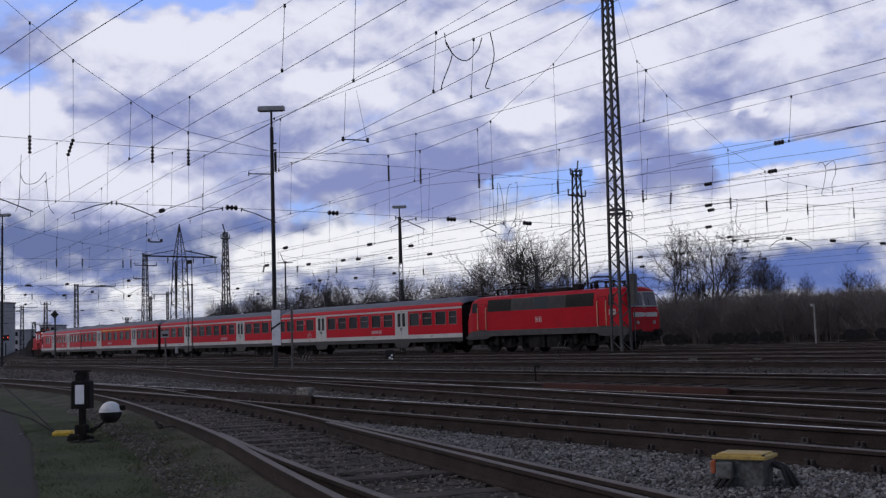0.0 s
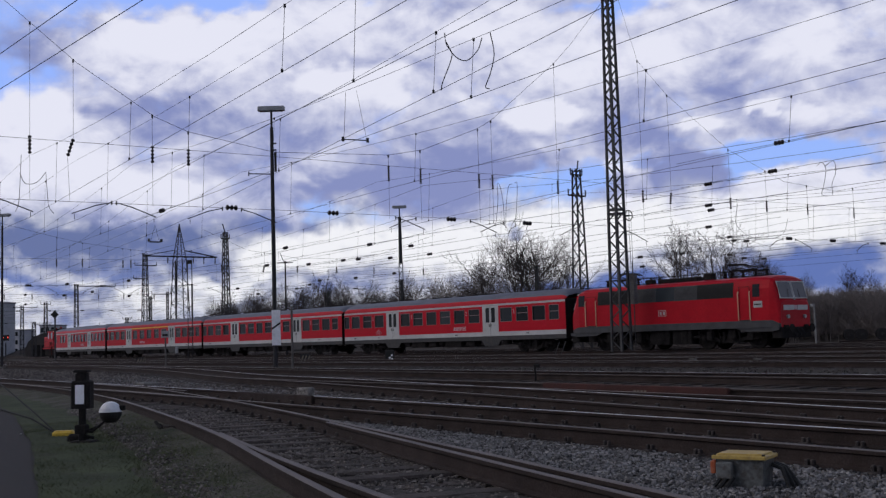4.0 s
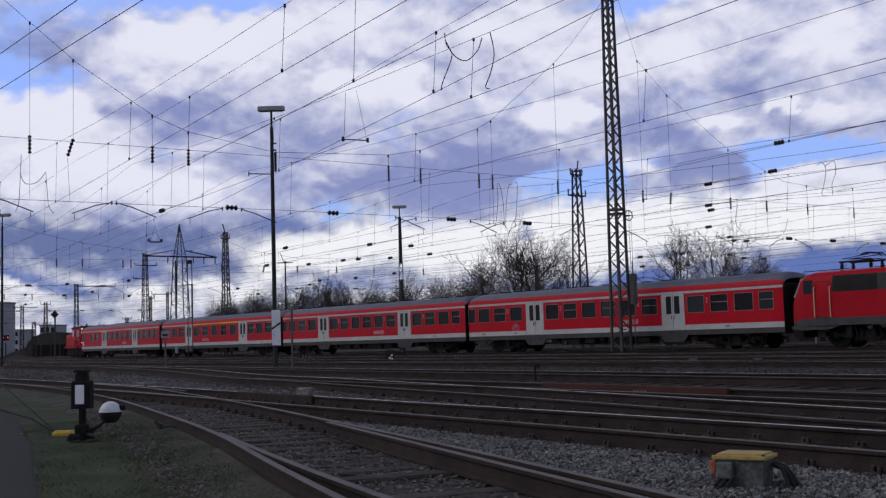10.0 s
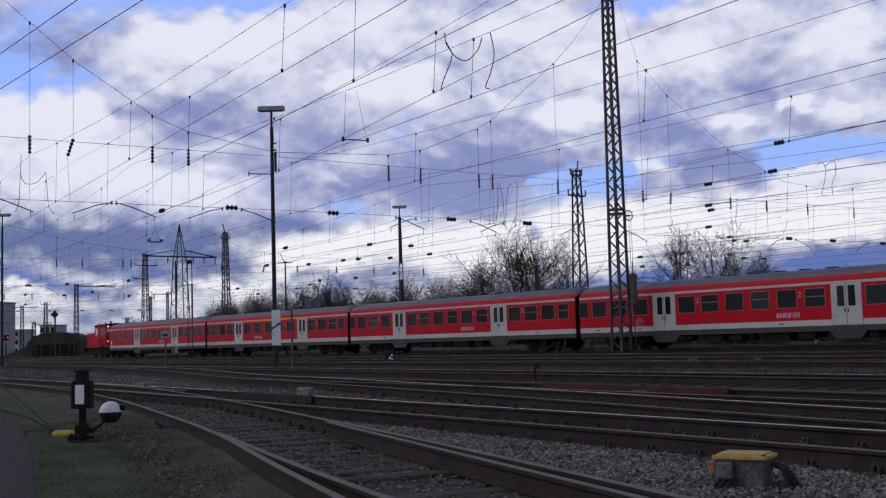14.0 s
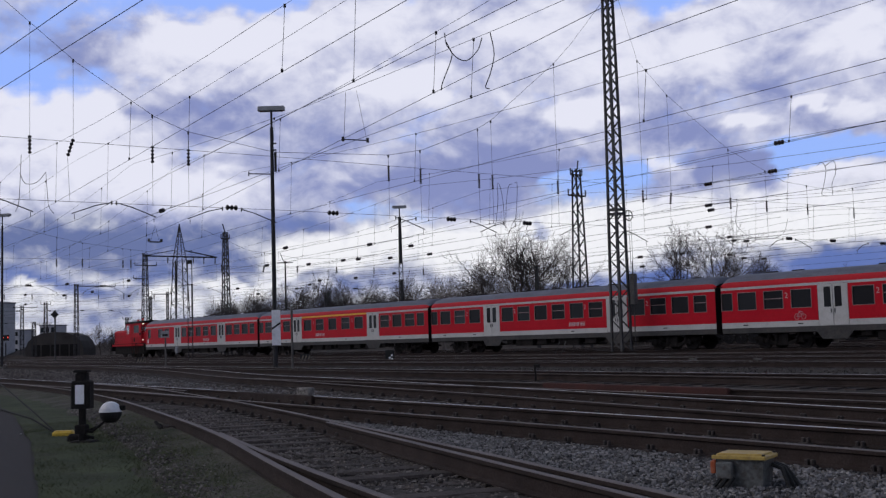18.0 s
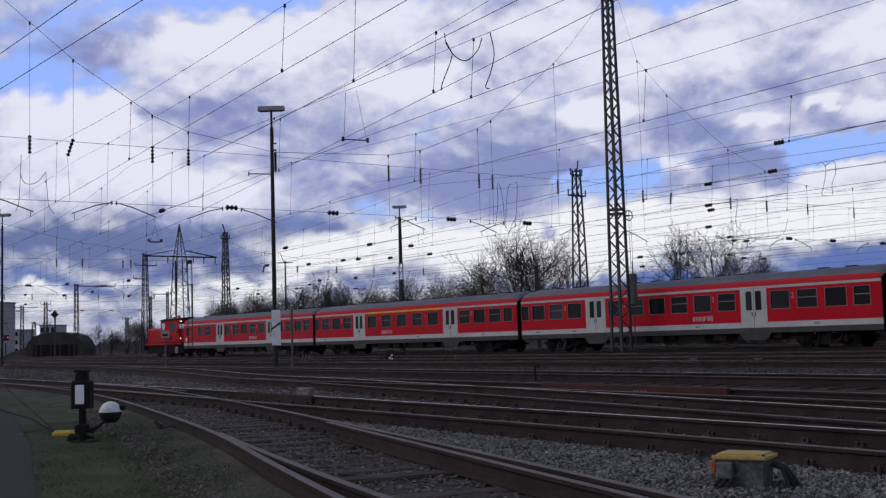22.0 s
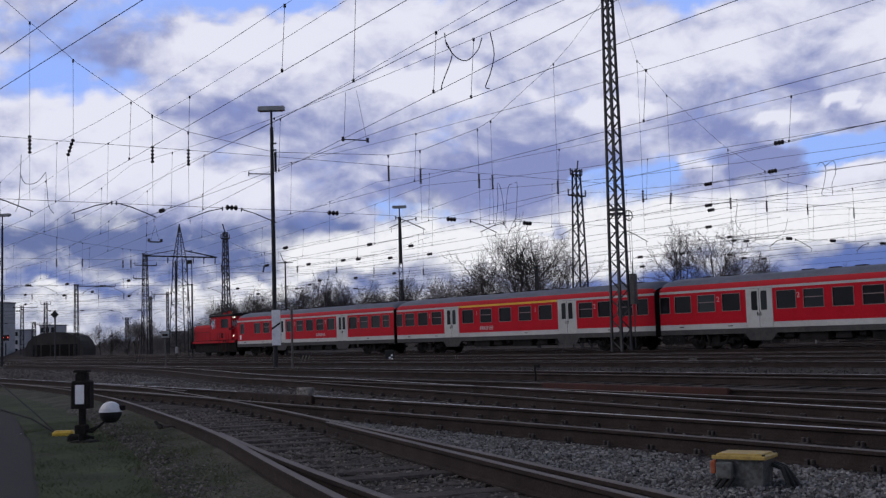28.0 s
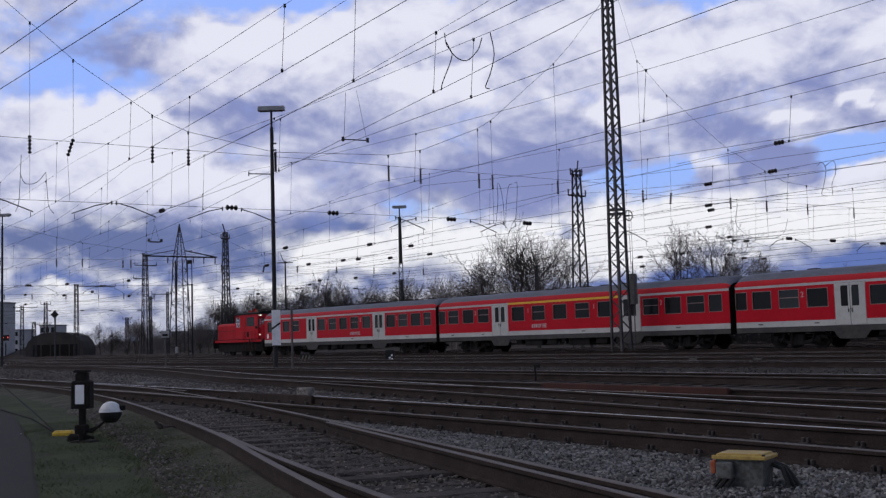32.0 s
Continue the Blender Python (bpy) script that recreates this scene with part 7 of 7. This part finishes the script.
for x, y in ((-26.2, 31.75), (-23.4, 31.7)):
    joint = thing("rail_joint_box", "small grey connection box on a rail", "connection box", pose(x, y, -0.2, 0, 0, 0) @ Matrix.Scale(0.72, 4), group="rail joint boxes")
    part("case", Geo().box(-0.12, 0.12, -0.95, -0.8, 0.0, 0.3, bevel=0.02), GREY, joint)
    part("lid", Geo().box(-0.2, 0.2, -0.97, -0.8, 0.3, 0.36, bevel=0.015), OLDCONCRETE, joint)
# Rusty wheelsets stored in a row.
WHEELRUST = surface("wheel_rust", (0.002, 0.0018, 0.0018), (0.010, 0.0075, 0.007), 0.45, 0.0, grain=20, blot=3, bump=0.2, spec=0.3, random_by=0.3)
STORED_WHEEL = Geo().lathe((0, 0, 0), [(0.0, 0.07), (0.11, 0.08), (0.12, 0.03), (0.36, 0.02), (0.38, 0.06), (0.46, 0.065), (0.47, -0.04), (0.5, -0.05), (0.5, -0.075), (0.38, -0.075), (0.36, -0.02), (0.1, -0.03)], 24).mesh("wheel", WHEELRUST)
for x0, y0, count, step in ((-65.9, 75.2, 2, 0.97), (-62.7, 77.9, 6, 0.98), (-54.0, 84.2, 2, 1.0), (-51.9, 85.7, 2, 1.0)):
    way = Vector((math.cos(radians(36)), math.sin(radians(36)), 0))
    stand = thing("storage_rails", "short rusty rails under the spare wheelsets", "rail", pose(x0, y0, -0.09), group="storage rails")
    for d in (-0.75, 0.75):
        part("rail", rail_geo([way * -0.8 + d * Vector((-way.y, way.x, 0)), way * (step * count) + d * Vector((-way.y, way.x, 0))]), [RUST, RUBBED, RUBBED], stand)
    part("timber", Geo().box(-0.8, step * count, -1.1, 1.1, -0.3, -0.172, bevel=0.03), SLEEPER, stand).matrix_basis = pose(0, 0, 0, 0, 0, 36)
    for k in range(count):
        p = Vector((x0, y0, 0.375)) + way * (step * k + 0.06 * math.sin(5 * k))
        w = thing("wheelset", "rusty spare wheelset standing on a siding", "wheelset", Matrix.Translation(p) @ pose(0, 0, 0, 0, 0, 36 + 5 * math.sin(3 * k)), group="spare wheelsets")
        part("axle", Geo().tube([(0, -1.0, 0), (0, -0.8, 0), (0, -0.78, 0), (0, 0.78, 0), (0, 0.8, 0), (0, 1.0, 0)], [0.06, 0.06, 0.085, 0.085, 0.06, 0.06], 10), WHEELRUST, w)
        for s in (-1, 1):
            part("wheel", STORED_WHEEL, None, w).matrix_basis = Matrix.Translation((0, s * 0.75, 0)) @ Matrix.Rotation(math.pi / 2 * -s, 4, "X")

# Verge of turf and the asphalt path at the camera's side.
def sheet(name, label, outline_lo, outline_hi, x0, x1, z, material, step=0.25, rough=0.03):
    verts, faces = [], []
    n, m = int((x1 - x0) / step) + 1, 14
    for i in range(n):
        x = x0 + (x1 - x0) * i / (n - 1)
        lo, hi = outline_lo(x), outline_hi(x)
        for j in range(m):
            y = lo + (hi - lo) * j / (m - 1)
            verts.append((x, y, z + rough * noise.noise(Vector((x * 1.7, y * 1.7, 4))) + 0.4 * rough * noise.noise(Vector((x * 6, y * 6, 1)))))
    for i in range(n - 1):
        for j in range(m - 1):
            faces.append((i * m + j, (i + 1) * m + j, (i + 1) * m + j + 1, i * m + j + 1))
    return thing(name, label, "ground", geo=Geo().add(verts, faces), material=material, kind="structure")


def path_edge(x):
    return float(np.interp(x, (-40, -22.3, -15.0, -9.5, 4), (10.4, 6.55, 4.64, 2.99, -1.05))) + 0.012 * math.sin(x * 2.3)


def verge_edge(x):
    return float(np.interp(x, (-34, -22, -17, -13.3, -11, -7.8, -3), (9.6, 7.6, 6.2, 5.45, 5.05, 4.15, 2.4)))


sheet("pavement", "worn dark asphalt path beside the yard", lambda x: path_edge(x) - 9, path_edge, -40, 4, -0.228, ASPHALT, 0.5, 0.004)
sheet("verge", "short dark green turf beside the siding", path_edge, lambda x: verge_edge(x) + 0.5, -34, -3, -0.212, TURF, 0.25, 0.014)

EARTH = surface("weedy_earth", (0.026, 0.025, 0.019), (0.115, 0.108, 0.088), 0.95, grain=30, blot=1.3, bump=0.9, spec=0.1, third=(0.05, 0.062, 0.034), amount=0.8)
# Earth heaped against the outer side of the near rail.
verts, faces = [], []
shoulder = offset_path(NEAR_A, -0.075)
outer = offset_path(NEAR_A, -1.35)
for p, q in zip(shoulder, outer):
    for j in range(12):
        u = j / 11
        c = p + (q - p) * u
        verts.append((c.x, c.y, -0.128 - 0.118 * u ** 0.8 + 0.022 * noise.noise(Vector((c.x * 2.1, c.y * 2.1, 8))) + 0.012 * noise.noise(Vector((c.x * 8, c.y * 8, 2)))))
for i in range(len(shoulder) - 1):
    for j in range(11):
        faces.append((i * 12 + j, (i + 1) * 12 + j, (i + 1) * 12 + j + 1, i * 12 + j + 1))
thing("verge", "bare brown earth heaped along the rusty rail", "ground", geo=Geo().add(verts, faces), material=EARTH, kind="structure")

nprng = np.random.default_rng(7)


def scatter(name, label, count, place, size, material, stretch=0.75):
    """Many small angular stones in one mesh."""
    base = np.array([(-1, -1, -1), (1, -1, -1), (1, 1, -1), (-1, 1, -1), (-1, -1, 1), (1, -1, 1), (1, 1, 1), (-1, 1, 1)]) * 0.68
    tri = np.array([(0, 2, 1), (0, 3, 2), (4, 5, 6), (4, 6, 7), (0, 1, 5), (0, 5, 4), (1, 2, 6), (1, 6, 5), (2, 3, 7), (2, 7, 6), (3, 0, 4), (3, 4, 7)])
    pts = place(count)
    n = len(pts)
    s = nprng.uniform(size[0], size[1], (n, 1, 1)) * nprng.uniform(0.65, 1.4, (n, 1, 3))
    v = base[None] * nprng.uniform(0.35, 1.3, (n, 8, 3)) * s
    a = nprng.uniform(0, math.tau, n)
    ca, sa = np.cos(a)[:, None], np.sin(a)[:, None]
    b = nprng.uniform(-0.7, 0.7, n)
    cb, sb = np.cos(b)[:, None], np.sin(b)[:, None]
    x, y, z = v[..., 0], v[..., 1], v[..., 2] * stretch
    x, z = cb * x - sb * z, sb * x + cb * z
    x, y = ca * x - sa * y, sa * x + ca * y
    v = np.stack([x, y, z], -1) + pts[:, None, :]
    f = (tri[None] + 8 * np.arange(n)[:, None, None]).reshape(-1, 3)
    me = bpy.data.meshes.new(name)
    me.from_pydata(v.reshape(-1, 3).tolist(), [], f.tolist())
    me.materials.append(material)
    return tagged(new(name, me), label, "ballast", kind="stuff")


def y_at(path, x):
    xs = [p.x for p in path]
    return np.interp(x, xs, [p.y for p in path])


def between(x0, x1, lo, hi, z, jitter=0.015, power=1.0):
    def place(n):
        x = x1 + (x0 - x1) * nprng.uniform(0, 1, n) ** power
        u = nprng.uniform(0, 1, n)
        a, b = lo(x), hi(x)
        return np.stack([x, a + (b - a) * u, z + nprng.uniform(-jitter, jitter, n)], -1)
    return place


scatter("ballast_stones", "loose grey-blue ballast stones between two tracks", 68000, between(-15, -3, lambda x: y_at(NEAR_B, x) + 0.1, lambda x: y_at(straight, x) - 0.85, -0.2, 0.03, 1.3), (0.009, 0.023), STONE)
scatter("ballast_stones", "old brown ballast between the siding's rails", 20000, between(-22, -2.5, lambda x: y_at(NEAR_A, x) + 0.1, lambda x: y_at(NEAR_B, x) - 0.1, -0.205, 0.02, 1.25), (0.007, 0.026), OLDSTONE, 0.6)
scatter("ballast_stones", "dark gravel along the edge of the siding", 9000, between(-22, -4, lambda x: y_at(NEAR_A, x) - 0.95, lambda x: y_at(NEAR_A, x) - 0.1, -0.19, 0.03, 1.1), (0.006, 0.02), OLDSTONE, 0.7)
scatter("ballast_stones", "dusty brown ballast between worn rails", 14000, between(-30, -3, lambda x: y_at(straight, x) - 0.7, lambda x: y_at(straight, x) + 1.7, -0.2, 0.02, 1.1), (0.014, 0.034), OLDSTONE, 0.7)
scatter("ballast_stones", "dusty brown ballast of the inner tracks", 14000, between(-40, -5, lambda x: y_at(branch, x) - 1.2, lambda x: y_at(branch, x) + 1.5, -0.205, 0.02, 1.1), (0.018, 0.04), OLDSTONE, 0.7)
scatter("ballast_stones", "pale loose ballast between two tracks", 7000, between(-46, -16, lambda x: y_at(straight, x) + 0.95, lambda x: y_at(branch, x) - 0.95, -0.235, 0.03, 1.0), (0.016, 0.045), STONE, 0.8)
scatter("ballast_stones", "brown ballast between two tracks", 12000, between(-46, -16, lambda x: y_at(straight, x) + 0.95, lambda x: y_at(branch, x) - 0.95, -0.235, 0.03, 1.0), (0.016, 0.045), OLDSTONE, 0.8)
scatter("ballast_stones", "brown gravel far along the sidings", 16000, between(-85, -40, lambda x: y_at(straight, x) - 3.5, lambda x: y_at(middle, x) + 3.0, -0.235, 0.03, 1.0), (0.025, 0.06), OLDSTONE, 0.7)

scatter("ballast_stones", "dark clods and ballast between the inner tracks", 9000, between(-45, 4, lambda x: 21.9 - 0.055 * (x + 30), lambda x: 34.0 + 0 * x, -0.2, 0.03, 1.0), (0.015, 0.045), DARKSTONE, 0.8)
scatter("ballast_stones", "dark gravel before the train's track", 7000, between(-75, 4, lambda x: 36.5 + 0 * x, lambda x: 48.5 + 0 * x, -0.22, 0.03, 1.0), (0.02, 0.055), DARKSTONE, 0.8)

# Grass.
n = 60000
gx = -4 - 15 * nprng.uniform(0, 1, n) ** 1.15
lo, hi = np.array([path_edge(x) for x in gx]), np.array([y_at(NEAR_A, x) - 0.1 for x in gx])
gy = lo + (hi - lo) * nprng.uniform(0, 1, n)
patch = np.array([noise.noise(Vector((a * 0.9, b * 0.9, 3))) for a, b in zip(gx, gy)])
keep = patch > nprng.uniform(-0.9, 0.5, n)
gx, gy = gx[keep], gy[keep]
n = len(gx)
from_rail = np.clip((y_at(NEAR_A, gx) - gy) / 1.3, 0, 1)
foot = np.where(from_rail < 1, -0.135 - 0.09 * from_rail ** 0.8, -0.222)
hgt, ang, lean = nprng.uniform(0.012, 0.04, n), nprng.uniform(0, math.tau, n), nprng.uniform(-0.05, 0.05, (n, 2))
wid = nprng.uniform(0.002, 0.005, n)
dx, dy = np.cos(ang) * wid, np.sin(ang) * wid
v = np.stack([np.stack([gx - dx, gy - dy, foot], -1), np.stack([gx + dx, gy + dy, foot], -1), np.stack([gx + lean[:, 0], gy + lean[:, 1], foot + hgt], -1)], 1).reshape(-1, 3)
me = bpy.data.meshes.new("grass")
me.from_pydata(v.tolist(), [], np.arange(3 * n).reshape(-1, 3).tolist())
me.materials.append(GRASS)
tagged(new("grass", me), "sparse short grass on the verge", "grass", kind="stuff")


# ---- what moves ----
RUN = [(0.0, -61.65), (1.0, -59.0), (2.0, -56.36), (3.0, -53.74), (4.0, -51.11), (5.5, -47.1), (7.0, -43.04), (9.0, -37.62), (11.0, -32.14), (13.0, -26.63), (14.5, -22.44), (16.5, -16.95), (18.0, -12.87), (20.0, -7.71), (22.0, -2.93), (24.0, 1.62), (25.5, 4.7), (27.5, 8.33), (29.0, 10.6), (30.5, 12.65), (32.0, 14.48)]


def head_at(t):
    """Where the front end of the first coach is at t seconds (a gliding curve through RUN)."""
    ts, xs = [a for a, _ in RUN], [b for _, b in RUN]
    i = max(0, min(len(ts) - 2, int(np.searchsorted(ts, t, side="right")) - 1))

    def slope(k):
        a, b = max(0, k - 1), min(len(ts) - 1, k + 1)
        return (xs[b] - xs[a]) / (ts[b] - ts[a])
    w = ts[i + 1] - ts[i]
    u = (t - ts[i]) / w
    return (2 * u ** 3 - 3 * u * u + 1) * xs[i] + (u ** 3 - 2 * u * u + u) * w * slope(i) + (3 * u * u - 2 * u ** 3) * xs[i + 1] + (u ** 3 - u * u) * w * slope(i + 1)


def on_rails(s, pivot):
    """The pose of a vehicle whose middle is at s, carried on two pivots."""
    a, b = Vector((*on_line(s - pivot), 0)), Vector((*on_line(s + pivot), 0))
    return Matrix.Translation((a + b) / 2) @ Matrix.Rotation(math.atan2(b.y - a.y, b.x - a.x), 4, "Z")


def motions():
    times = [k * 0.5 for k in range(65)]
    for vehicle, ahead, pivot in TRAIN:
        walk(vehicle, [(t, on_rails(head_at(t) + ahead, pivot)) for t in times])
    start = head_at(0)
    fine = [k * 0.2 for k in range(161)]
    for axle, radius, where in AXLES:
        walk(axle, [(t, Matrix.Translation(where) @ Matrix.Rotation((head_at(t) - start) / radius, 4, "Y")) for t in fine])
    walk(clouds_low, [(t, pose(0, 0, 0, 0, 0, -0.095 * (t - 16))) for t in (0, 16, 32)])
    walk(clouds_high, [(t, pose(0, 0, 0, 0, 0, -0.155 * (t - 16))) for t in (0, 16, 32)])


motions()
